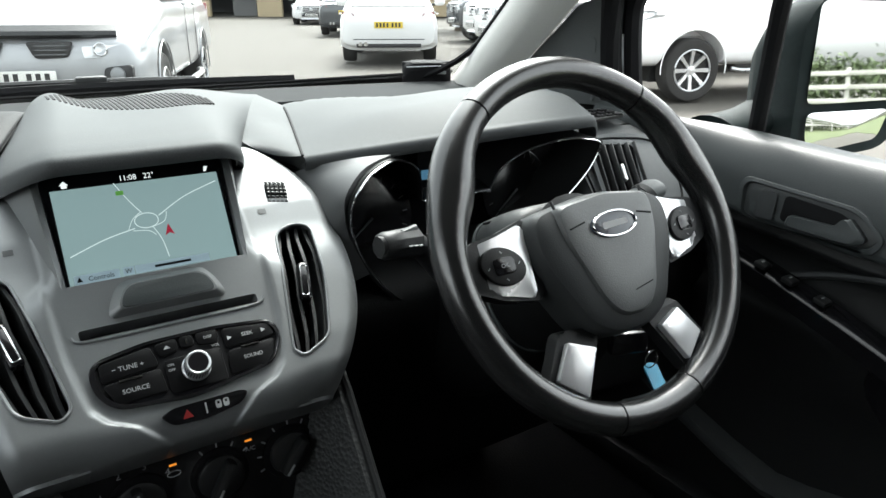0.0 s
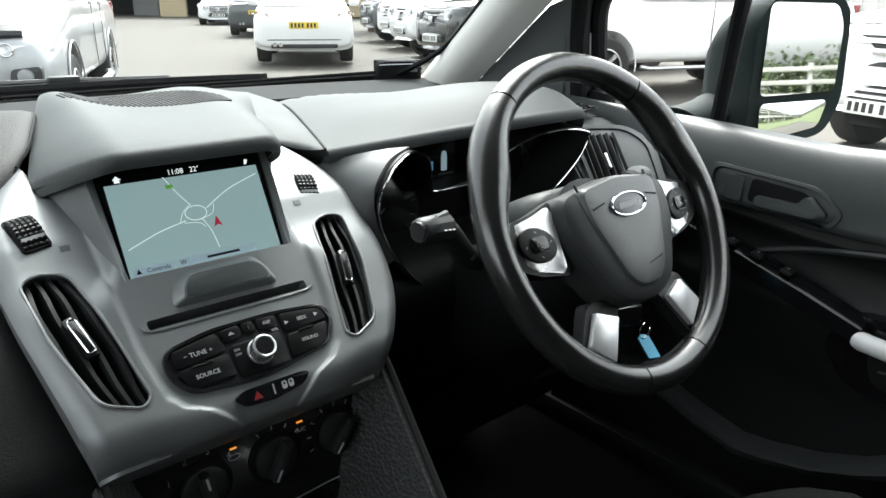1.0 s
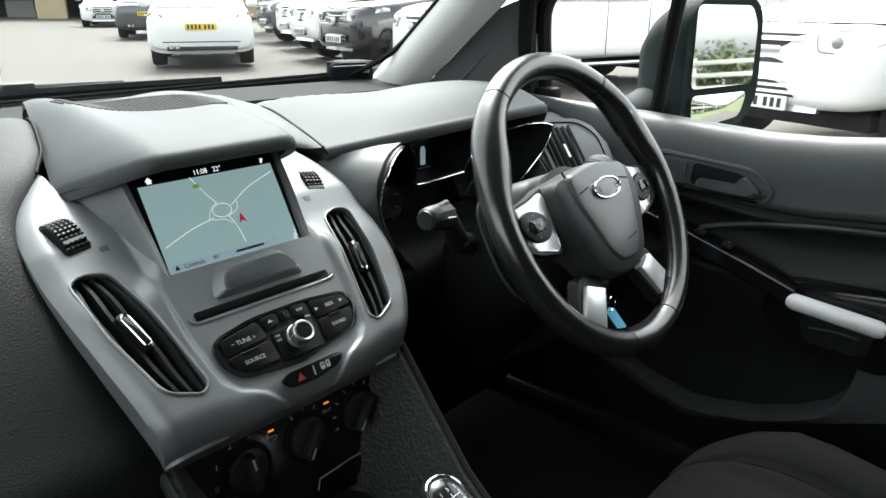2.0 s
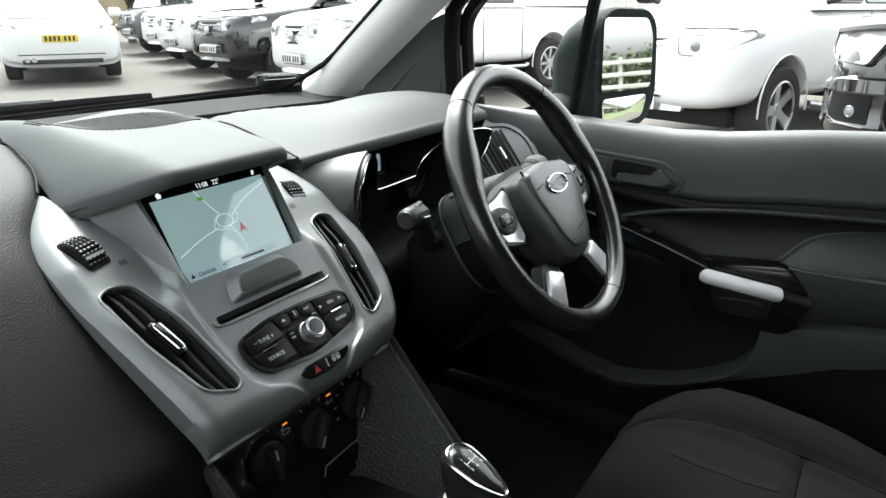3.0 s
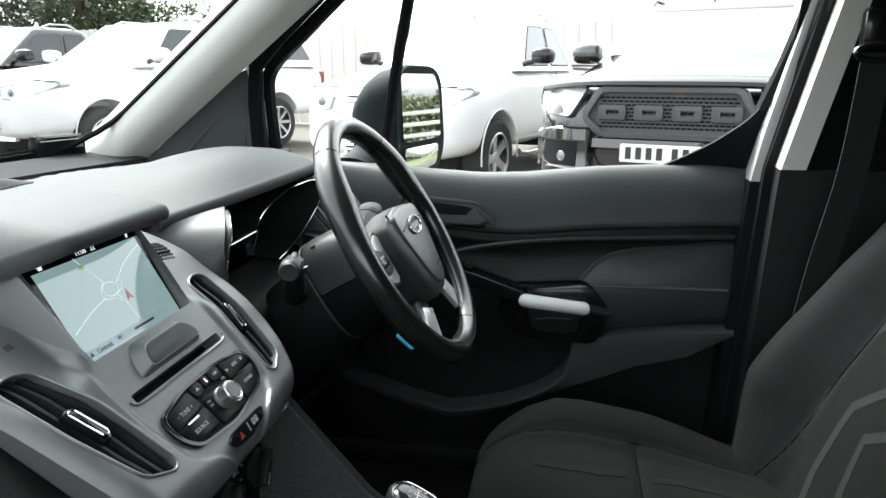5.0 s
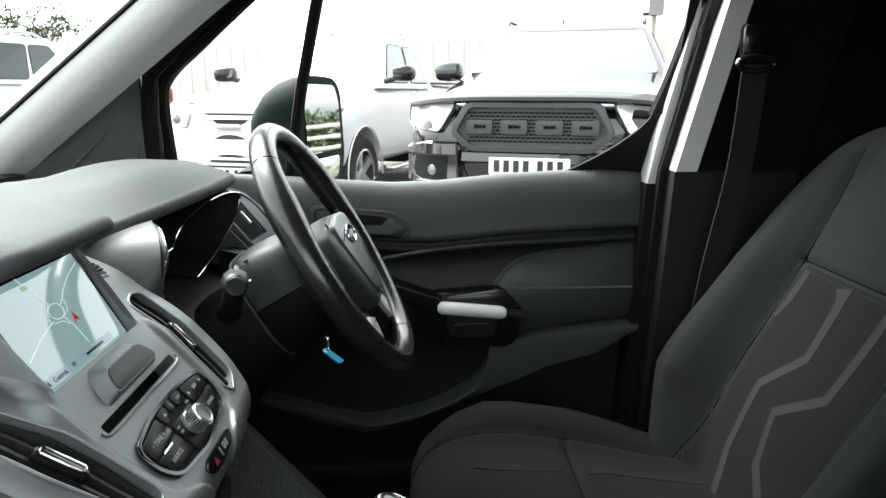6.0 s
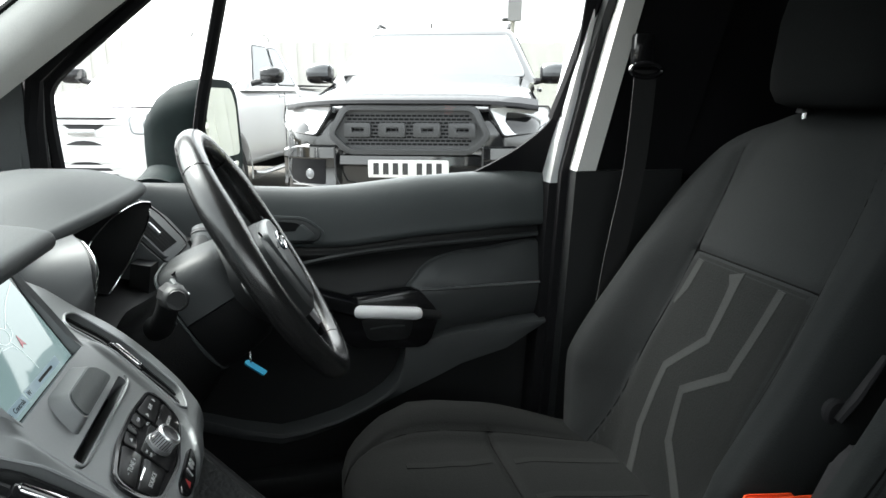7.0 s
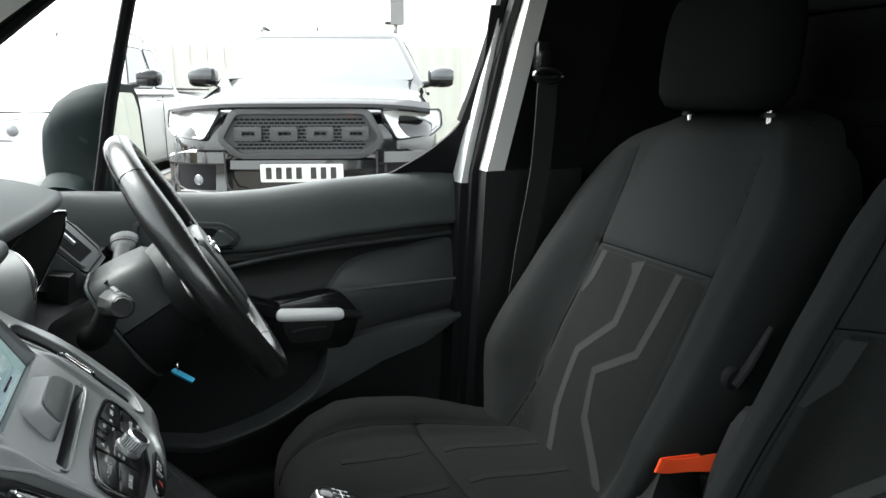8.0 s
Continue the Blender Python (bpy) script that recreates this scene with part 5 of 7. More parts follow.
# armrest bulge, grab bar and switches
ARM = curve_through([(0.215, 0.835, 0), (0.200, 0.866, 0), (0.168, 0.896, 0), (0.122, 0.912, 0), (0.05, 0.920, 0), (-0.122, 0.922, 0), (-0.124, 0.772, 0), (0.0, 0.764, 0), (0.19, 0.735, 0)], 5, True)
ac = Vector((0.05, 0.85, 0))
part("armrest", loft([[(trim_face(max(-0.118, q.x), q.y) * k0 + (1 - k0) * 0.78 - dx + 0.02, q.x, q.y) for q in (ac + (p - ac) * k for p in ARM)] for k, dx, k0 in ((1.0, -0.015, 1), (1.0, 0.020, 1), (0.985, 0.028, 1), (0.95, 0.032, 0.9), (0.6, 0.036, 0.7), (0.2, 0.037, 0.6))]), DOORLOW, door, "", 50)
part("armrest_edge", tube([(trim_face(max(-0.118, p.x), p.y) - 0.004, max(-0.118, p.x), p.y) for p in ARM[:26]], 0.0024, 6), BEAD, door)
part("armrest_fold", tube([(0.757 if -0.09 < y < 0.17 else 0.764, y, 0.858 - 0.010 * (y + 0.1)) for y in steps(0.19, -0.060, 10)], 0.006, 8, flat=0.6), DOORLOW, door)
part("pocket_housing", prism(fillet([(-0.345, 0.845), (-0.195, 0.855), (-0.150, 0.80), (-0.175, 0.728), (-0.330, 0.735), (-0.375, 0.79)], 0.02, 5), axes((0.775, 0, 0), (0, -1, 0), (0, 0, 1)), -0.02, 0.004, 0.004), GLOSSBLACK, door, "gloss black grab handle pocket")
part("pocket_cup", prism(fillet([(-0.315, 0.800), (-0.205, 0.795), (-0.215, 0.750), (-0.300, 0.752)], 0.015, 5), axes((0.7705, 0, 0), (0, -1, 0), (0, 0, 1)), 0.0, 0.004, 0.002), HARD, door)
part("cup_edge", tube([(0.766, y, 0.775 + 0.006 * math.sin((y - 0.2) * 30)) for y in steps(0.295, 0.225, 6)], 0.002, 6), DOORPAD, door)
part("grab_bar", tube([(0.750, 0.3225, 0.8215), (0.7495, 0.322, 0.8215), (0.7475, 0.318, 0.821), (0.7525, 0.202, 0.8085), (0.755, 0.198, 0.808), (0.7555, 0.1975, 0.808)], [0.009, 0.0118, 0.0132, 0.0132, 0.0118, 0.009], 20, up=(1, 0, 0.0)), BRIGHT, door, "bright silver grab bar")
part("grab_bar_end", tube([(0.764, 0.215, 0.806), (0.772, 0.150, 0.795)], [0.011, 0.010], 12, up=(1, 0, 0)), HARD, door)
spear = [[(door_x(y) - 0.035 * w + o, y, z + h) for o, h in ((0.03, 0.014), (0.0, 0.018), (-0.012, 0.010), (-0.012, -0.014), (0.0, -0.022), (0.03, -0.02))] for y, z, w in ((0.66, 0.925, 0.2), (0.60, 0.913, 0.6), (0.50, 0.888, 0.9), (0.40, 0.855, 1.0), (0.32, 0.826, 1.0))]
part("switch_rest", loft(spear), GLOSSBLACK, door, "gloss black switch rest", 50)
for i, (y, z) in enumerate(((0.515, 0.911), (0.475, 0.900), (0.430, 0.886))):
    part("window_switch", block((0.020, 0.018, 0.008), axes((door_x(y) - 0.032, y, z), (1, 0, 0), (0, 1, 0.28)), 0.003), HARD, door)
    part("switch_mark", block((0.006, 0.002, 0.001), axes((door_x(y) - 0.032, y, z + 0.0044), (1, 0, 0), (0, 1, 0.28))), INK, door)
# lower pocket with its pale edge
BAND = ((0.76, 0.660, 0.632), (0.69, 0.630, 0.600), (0.62, 0.607, 0.575), (0.555, 0.583, 0.553), (0.48, 0.563, 0.535), (0.43, 0.568, 0.543), (0.36, 0.584, 0.563), (0.30, 0.608, 0.590), (0.262, 0.632, 0.607), (0.238, 0.658, 0.617), (0.226, 0.690, 0.622), (0.220, 0.732, 0.626), (0.15, 0.748, 0.655), (0.10, 0.755, 0.678), (0.0, 0.763, 0.705), (-0.085, 0.769, 0.755))
part("pocket_edge", loft([[(0.792, y, zu + 0.002), (0.778, y, zu - 0.003), (0.776, y, zu * 0.6 + zl * 0.4), (0.784, y, zl + 0.002), (0.795, y, zl), (0.84, y, zl), (0.84, y, zu + 0.002)] for y, zu, zl in BAND]), POCKETRIM, door, "dark grey rim of the door pocket", 40)
part("painted_edge", tube([(0.822, -0.118, 0.76), (0.815, -0.100, 0.56)], 0.0035, 8), VANPAINT, door, "pale painted door edge")
# window surround
win = [(0.842, 0.855, 1.086), (0.828, 0.858, 1.20), (0.822, 0.845, 1.262), (0.795, 0.760, 1.334), (0.755, 0.580, 1.476), (0.72, 0.44, 1.58), (0.70, 0.30, 1.625), (0.70, 0.0, 1.64), (0.715, -0.185, 1.60), (0.755, -0.168, 1.45), (0.80, -0.135, 1.29), (0.822, -0.105, 1.19)]
seal = curve_through(win, 5)
part("window_seal", tube(seal, 0.014, 8, flat=1.3, up=(1, 0, 0)), RUBBER, door, "black rubber window seal")
part("window_frame", tube([p + Vector((-0.022, 0.020 if i < 24 else (-0.02 if i > 42 else 0), 0.026 if 8 < i < 44 else 0)) for i, p in enumerate(seal)], 0.017, 8, flat=1.2, up=(1, 0, 0)), HARD, door, "black window frame")
corner = curve_through([(0.110, 0.006, 0), (0.082, 0.013, 0), (0.020, 0.043, 0), (-0.045, 0.085, 0), (-0.098, 0.140, 0), (-0.128, 0.235, 0), (-0.134, 0.380, 0)], 5) + [Vector((-0.165, 0.380, 0)), Vector((-0.165, 0.0, 0)), Vector((0.10, 0.0, 0))]
part("corner_cover", prism([(-p[0], p[1]) for p in corner][::-1], axes((0.848, 0, 1.06), (0, -1, 0), (-0.27, 0, 1)), -0.003, 0.003, 0.0), BLACK, door, "black window corner cover")
part("divider_bar", tube([(0.862, 0.628, 1.06), (0.818, 0.590, 1.235), (0.772, 0.545, 1.402), (0.735, 0.505, 1.53)], 0.0125, 8, flat=0.8), RUBBER, door, "black window divider bar")
pane = part("window_pane", loft([[(0.862 - 0.27 * (z - 1.05), y0, z), (0.866 - 0.27 * (z - 1.05), y0, z), (0.866 - 0.27 * (z - 1.05), y1, z), (0.862 - 0.27 * (z - 1.05), y1, z)] for z, y0, y1 in ((1.05, 0.86, -0.11), (1.25, 0.845, -0.13), (1.45, 0.60, -0.17), (1.62, 0.30, -0.18))]), GLASS, door)
pane.visible_shadow = False
part("outer_skin", block((0.03, 1.1, 0.60), Matrix.Translation((0.905, 0.35, 0.725)), 0.01), VANPAINT, door)
part("outer_waist", block((0.06, 1.05, 0.02), Matrix.Translation((0.885, 0.36, 1.032)), 0.005), RUBBER, door)

# dark quarter panel between the pillar and the door
qp = thing("quarter_panel", "dark grey triangular trim panel in front of the door window", "trim panel", (0.76, 0.95, 1.08))
QP = [Vector(p) for p in ((0.716, 1.085, 1.080), (0.800, 0.882, 1.080), (0.772, 0.878, 1.262), (0.744, 0.905, 1.245))]
part("panel", loft([[p + Vector((0.002, 0, 0)) for p in QP], [p + Vector((0.03, 0.012, 0)) for p in QP]]), QUARTER, qp)
ol = [QP[0].lerp(QP[1], a).lerp(QP[3].lerp(QP[2], a), b) + Vector((-0.001, -0.001, 0)) for a, b in ((0.30, 0.0), (0.42, 0.38), (0.60, 0.62), (0.80, 0.66), (0.88, 0.62), (0.90, 0.0))]
part("moulded_line", tube(fillet(ol, 0.02, 3)[2:-2], 0.0030, 8), QUARTER, qp)
part("door_seal", tube([(0.802, 0.872, 1.075), (0.786, 0.868, 1.19), (0.772, 0.858, 1.268), (0.745, 0.80, 1.318), (0.70, 0.62, 1.462), (0.67, 0.45, 1.60)], 0.016, 8), RUBBER, qp)
part("painted_gap", tube([(0.822, 0.866, 1.08), (0.812, 0.864, 1.20)], 0.005, 6), VANPAINT, qp)

# ---- door mirror ----
mir = thing("door_mirror", "dark door mirror with main and wide-angle glasses", "mirror", (0.95, 0.66, 1.05))
MM = axes((1.015, 0.580, 1.155), (0.945, -0.325, 0), (0.0, 0.03, 1))
hs = [fillet([(-0.100 * k, -0.135 * k + dz), (0.075 * k, -0.125 * k + dz), (0.108 * k, -0.07 * k + dz), (0.100 * k, 0.085 * k + dz), (0.070 * k, 0.112 * k + dz), (-0.06 * k, 0.115 * k + dz), (-0.10 * k, 0.07 * k + dz)], 0.03 * k, 4) for k, dz in ((1, 0), (1.03, 0), (1.02, -0.002), (0.97, -0.006), (0.87, -0.014), (0.70, -0.026), (0.42, -0.040))]
part("housing", loft([[MM @ Vector((p[0] - sh, p[1], z)) for p in o] for o, z, sh in zip(hs, (0.004, -0.006, -0.035, -0.068, -0.098, -0.122, -0.136), (0, 0, 0.002, 0.006, 0.012, 0.020, 0.026))]), MIRRORHOUSE, mir, "", 40)
part("arm", tube([(0.85, 0.70, 1.055), (0.89, 0.70, 1.058), (0.93, 0.69, 1.066), (0.97, 0.68, 1.08)], [0.050, 0.046, 0.048, 0.050], 16, flat=0.55), MIRRORHOUSE, mir)
g1 = fillet([(-0.084, -0.052), (0.082, -0.048), (0.086, 0.060), (0.068, 0.096), (-0.078, 0.098)], 0.014, 4)
part("main_glass", prism(g1, MM @ pose(0, 0, 0, -1.6, 0, 0), 0.005, 0.007), MIRROR, mir, "main mirror glass")
g2 = fillet([(-0.082, -0.064), (0.070, -0.062), (0.052, -0.108), (-0.04, -0.122), (-0.080, -0.112)], 0.014, 4)
part("wide_glass", loft([[MM @ pose(0, 0, 0, -2.5, 0, 0) @ Vector((p[0] * k, (p[1] + 0.09) * k - 0.09, 0.005 + h)) for p in g2] for k, h in ((1, -0.002), (1, 0.002), (0.75, 0.0034), (0.5, 0.0044), (0.25, 0.0050), (0.1, 0.00515))]), MIRROR, mir, "bulging wide-angle glass", 60)

# ---- console and gear lever ----
con = thing("centre_console", "black lower console with dimpled grey side", "console", (0, 0.4, 0.42))
side = [(0.148, 0.580, 0.90), (0.148, 0.565, 0.885), (0.142, 0.465, 0.775), (0.136, 0.36, 0.70), (0.130, 0.20, 0.66)]
DIMPLED = material("dimpled_grey_plastic", (0.036, 0.038, 0.0385), 0.5, spec=0.3, grain=0.18, size=0.0042, stain=0.08, blotch=0.2, bump=0.8, cells=True)
for sx in (1, -1):
    part("side_panel", loft([[(sx * x, y, z) for x, y, z in (p, (p[0] - 0.012, p[1], p[2] + 0.002), (p[0] - 0.10, min(p[1] + 0.10, 0.60), p[2] - 0.16), (p[0] + 0.004, p[1] + 0.02, 0.42))] for p in side]), DIMPLED, con, "dimpled grey console side")
    part("edge_bead", tube([(sx * (x - 0.002), y, z + 0.001) for x, y, z in side], 0.0045, 8), HARD, con)
part("tray", loft([[(-0.13, y, z), (0.128, y, z), (0.128, y, 0.43), (-0.13, y, 0.43)] for y, z in ((0.60, 0.735), (0.50, 0.715), (0.36, 0.685), (0.15, 0.655))]), HARD, con)
part("front_box", block((0.27, 0.16, 0.30), Matrix.Translation((0, 0.68, 0.60)), 0.02), HARD, con)
gl = thing("gear_lever", "leather gear knob with chrome ring and shift pattern", "gear lever", (0.03, 0.40, 0.70))
GK = axes((0.020, 0.384, 0.849), (1, 0, 0), (0, 0.90, 0.43))
TEAR = fillet([(-0.0185, 0.012), (-0.009, 0.024), (0.009, 0.024), (0.0185, 0.012), (0.0165, -0.018), (0.005, -0.044), (-0.005, -0.044), (-0.0165, -0.018)], 0.012, 4)
part("gaiter", loft([[(0.03 + w * math.cos(a) * (1 + 0.06 * math.cos(6 * a)), 0.415 - 0.02 * i / 5 + w * 1.2 * math.sin(a), z) for a in (2 * math.pi * j / 28 for j in range(28))] for i, (w, z) in enumerate(((0.075, 0.685), (0.066, 0.71), (0.050, 0.735), (0.036, 0.76), (0.024, 0.785), (0.017, 0.80)))]), LEATHER, gl)
part("knob", loft([[GK @ Vector((p[0] * k, (p[1] + 0.006) * k - 0.006 - dy, z)) for p in TEAR] for k, z, dy in ((0.40, -0.055, 0.012), (0.62, -0.045, 0.010), (0.95, -0.022, 0.004), (1.12, -0.006, 0.0), (1.14, 0.0, 0.0), (1.06, 0.0045, 0.0))]), LEATHER, gl, "", 40)
part("ring", tube([GK @ Vector((p[0] * 1.02, p[1] * 1.02, 0.0048)) for p in TEAR], 0.0011, 6, True), CHROME, gl)
cap = part("cap", loft([[GK @ Vector((p[0] * k, p[1] * k, z)) for p in TEAR] for k, z in ((1.0, 0.002), (1.0, 0.0050), (0.8, 0.0078), (0.4, 0.0092), (0.1, 0.0095))]), GLOSSBLACK, gl, "", 60)
for txt, x, y in (("1", -0.010, 0.008), ("2", -0.010, -0.008), ("3", 0, 0.009), ("4", 0, -0.009), ("5", 0.010, 0.008), ("R", 0.010, -0.008)):
    lettering(txt, GK @ Matrix.Translation((x * 0.85, y * 0.85, 0.0094)), 0.0055, INK, cap, "lettering", 0.0002)
for x, y, w, h in ((-0.010, 0, 0.001, 0.008), (0, 0, 0.001, 0.009), (0.010, 0, 0.001, 0.008), (0, 0, 0.02, 0.001)):
    part("pattern_line", block((w * 0.85, h * 0.85, 0.0006), GK @ Matrix.Translation((x * 0.85, y * 0.85, 0.0094))), INK, cap)

# ---- seats ----
def seat_y(z):
    return -0.105 - 0.46 * (z - 0.60)


def build_seat(cx, k, seam, label, zone):
    """A seat on its centre line; k scales its width, seam is the half width between the back seams."""
    seat = thing("seat", label, "seat", (cx, 0.1, 0.42), "cab seats")

    def back_half(z):
        if k < 1:
            return glide(((0.56, 0.185), (0.64, 0.196), (0.80, 0.200), (1.0, 0.210), (1.10, 0.212), (1.15, 0.200), (1.19, 0.160), (1.215, 0.10), (1.222, 0.05)), z)
        if z > 1.0:
            return k * (0.03 + 0.255 * max(0.0, 1 - ((z - 1.0) / 0.224) ** 2.2) ** 0.4545)
        return k * glide(((0.56, 0.205), (0.62, 0.240), (0.66, 0.264), (0.70, 0.284), (0.74, 0.296), (0.82, 0.302), (0.90, 0.297), (1.0, 0.285)), z)

    def back_front(x, z):
        """The front face of the backrest, x from its centre line."""
        a = abs(x) / back_half(z)
        side = smooth((a - 0.48) / 0.30) * lerp(((0.56, 0.05), (0.75, 0.085), (0.95, 0.060), (1.10, 0.025), (1.22, 0.0)), z)
        dip = -0.006 * math.exp(-((abs(x) - seam) / 0.007) ** 2) - 0.004 * math.exp(-((z - 0.966) / 0.006) ** 2) * (abs(x) < seam)
        return seat_y(z) + side + dip - 0.10 * max(0, (a - 0.86) / 0.14) ** 2 - 0.05 * smooth((z - 1.13) / 0.09) ** 2 + 0.012 * math.exp(-((z - 0.78) / 0.10) ** 2)

    def cush(a, y, h=0.0):
        nose = 1 - max(0.0, 1 - max(0.0, (y - 0.18) / 0.2052) ** 4) ** 0.25
        w = k * lerp(((-0.15, 0.252), (-0.04, 0.266), (0.08, 0.272), (0.18, 0.271), (0.385, 0.271)), y) * (1 - nose)
        lift = lerp(((-0.15, -0.052), (-0.04, -0.040), (0.08, -0.022), (0.20, -0.004), (0.30, 0.0), (0.385, 0.0)), y) - 0.10 * nose
        dip = -0.006 * math.exp(-((abs(a) - 0.58) / 0.022) ** 2) - 0.006 * math.exp(-((y - 0.115) / 0.007) ** 2) * (abs(a) < 0.58)
        return Vector((cx + a * w, y, 0.655 + lift + dip + 0.036 * smooth((abs(a) - 0.45) / 0.30) * smooth((0.36 - y) / 0.12) * smooth((y + 0.14) / 0.26) - 0.085 * max(0, (abs(a) - 0.82) / 0.18) ** 2 + h))

    # cushion
    rings = []
    for y in (0.385, 0.378, 0.365, 0.35, 0.325, 0.30, 0.25, 0.20, 0.16, 0.135, 0.125, 0.119, 0.115, 0.111, 0.105, 0.095, 0.07, 0.02, -0.04, -0.10, -0.15):
        drop = lerp(((-0.15, 0.16), (0.20, 0.16), (0.30, 0.15), (0.35, 0.13), (0.378, 0.10), (0.385, 0.07)), y)
        ring = [cush(a, y) for a in steps(-1, 1, 72)]
        e, f = ring[-1], ring[0]
        ring += [Vector((e.x, y - 0.01, e.z + 0.06 - drop * 0.8)), Vector((e.x - 0.03, y - 0.02, e.z + 0.06 - drop)), Vector((f.x + 0.03, y - 0.02, f.z + 0.06 - drop)), Vector((f.x, y - 0.01, f.z + 0.06 - drop * 0.8))]
        rings.append(ring)
    # Really the backrest's cloth; the darker one puts the dash's shade into colour.
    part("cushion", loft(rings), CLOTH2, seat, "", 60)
    for s in (-1, 1):
        part("cushion_seam", tube([cush(s * 0.58, y, 0.0003) for y in steps(-0.12, 0.34, 14)], 0.0012, 6), SEAM, seat)
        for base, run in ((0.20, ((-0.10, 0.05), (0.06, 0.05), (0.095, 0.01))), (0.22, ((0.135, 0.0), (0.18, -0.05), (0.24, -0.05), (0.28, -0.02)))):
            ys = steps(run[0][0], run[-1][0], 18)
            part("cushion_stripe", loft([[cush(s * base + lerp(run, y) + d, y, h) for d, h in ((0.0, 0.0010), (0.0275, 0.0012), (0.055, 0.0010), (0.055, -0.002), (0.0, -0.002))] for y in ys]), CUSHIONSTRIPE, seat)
    part("cushion_seam", tube([cush(a, 0.115, 0.0003) for a in steps(-0.56, 0.56, 20)], 0.0012, 6), SEAM, seat)
    # backrest
    rings = []
    for z in sorted(set(steps(0.56, 1.14, 40) + [0.955, 0.960, 0.963, 0.966, 0.969, 0.972, 0.977, 1.15, 1.165, 1.18, 1.193, 1.205, 1.213, 1.219, 1.222])):
        w = back_half(z)
        ring = [(cx + a * w, back_front(a * w, z), z) for a in steps(-1, 1, 84)]
        ring += [(cx + a * w, seat_y(z) - 0.115 - 0.02 * (1 - abs(a)) + 0.05 * smooth((z - 1.15) / 0.07), z) for a in (0.97, 0.6, 0, -0.6, -0.97)]
        rings.append(ring)
    part("backrest", loft(rings), CLOTH, seat, "", 60)

    def band(pts, wd):
        """A woven stripe lying on the backrest along a line of (x, z, half width)."""
        out = []
        for i, p in enumerate(pts):
            q = Vector(p[:2])
            d = (Vector(pts[min(i + 1, len(pts) - 1)][:2]) - Vector(pts[max(i - 1, 0)][:2])).normalized()
            s = Vector((abs(d.y), -d.x * math.copysign(1, d.y))) * (p[2] if len(p) > 2 else wd)
            out.append((q - s, q + s))
        dense = []
        for t in steps(0, len(out) - 1, 6 * (len(out) - 1)):
            i = min(int(t), len(out) - 2)
            l, r = (out[i][e].lerp(out[i + 1][e], t - i) for e in (0, 1))
            dense.append([(cx + q.x, back_front(q.x, q.y) + h, q.y) for q, h in ((l, 0.0016), (r, 0.0016), (r, -0.002), (l, -0.002))])
        return part("stripe", loft(dense), STRIPE, seat)

    part("centre_insert", sheet(lambda a, z: (cx + a * (seam - 0.004), back_front(a * (seam - 0.004), z) + 0.0008, z), steps(-1, 1, 24), steps(0.58, 0.961, 30), -0.003), CLOTH2, seat)
    band([(0.020, 0.954, 0.017), (0.014, 0.935, 0.010), (0.006, 0.850), (0.068, 0.785), (0.067, 0.676), (0.040, 0.600)], 0.0085)
    band([(-0.087, 0.954), (-0.078, 0.822), (0.002, 0.768), (-0.017, 0.690), (-0.115, 0.605)], 0.0085)
    band([(0.122, 0.954), (0.126, 0.905), (0.134, 0.875, 0.003)], 0.0085)
    for s in (-1, 1):
        part("back_seam", tube([(cx + s * seam, back_front(seam, z) + 0.0002, z) for z in steps(0.58, 1.15, 26)], 0.0013, 6), SEAM, seat)
    part("back_seam", tube([(cx + x, back_front(x, 0.966) + 0.0002, 0.966) for x in steps(-seam, seam, 16)], 0.0012, 6), SEAM, seat)
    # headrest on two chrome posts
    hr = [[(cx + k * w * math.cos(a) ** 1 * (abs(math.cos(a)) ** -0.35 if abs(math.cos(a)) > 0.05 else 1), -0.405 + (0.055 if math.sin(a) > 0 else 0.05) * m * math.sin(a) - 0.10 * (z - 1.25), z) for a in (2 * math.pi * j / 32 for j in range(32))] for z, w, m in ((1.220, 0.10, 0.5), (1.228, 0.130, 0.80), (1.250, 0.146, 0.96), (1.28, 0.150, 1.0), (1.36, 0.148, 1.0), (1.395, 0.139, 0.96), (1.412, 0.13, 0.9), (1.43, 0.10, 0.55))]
    part("headrest", loft(hr), HEADCLOTH, seat, "cloth headrest, coloured dark for the shade under the roof", 60)
    for s in (-1, 1):
        part("headrest_post", tube([(cx + s * 0.094 * k, -0.424, 1.15), (cx + s * 0.094 * k, -0.424, 1.29)], 0.006, 10), CHROME, seat)
        part("post_collar", lathe([(0.004, 0), (0.016, 0), (0.014, 0.008), (0.004, 0.008)], Matrix.Translation((cx + s * 0.094 * k, -0.424, 1.211)), 16), HARD, seat)
    part("frame", block((0.80 * k * 0.58, 0.46, 0.10), Matrix.Translation((cx, 0.08, 0.48)), 0.02), BLACK, seat)
    part("side_cover", prism(fillet([(0.20, 0.52), (-0.20, 0.50), (-0.22, 0.60), (-0.16, 0.76), (-0.11, 0.78), (-0.07, 0.66), (0.22, 0.58)], 0.03), axes((cx + zone * 0.262 * k, 0, 0), (0, 1, 0), (0, 0, 1)), -0.012, 0.012, 0.006), HARD, seat, "black plastic seat side cover")
    return seat


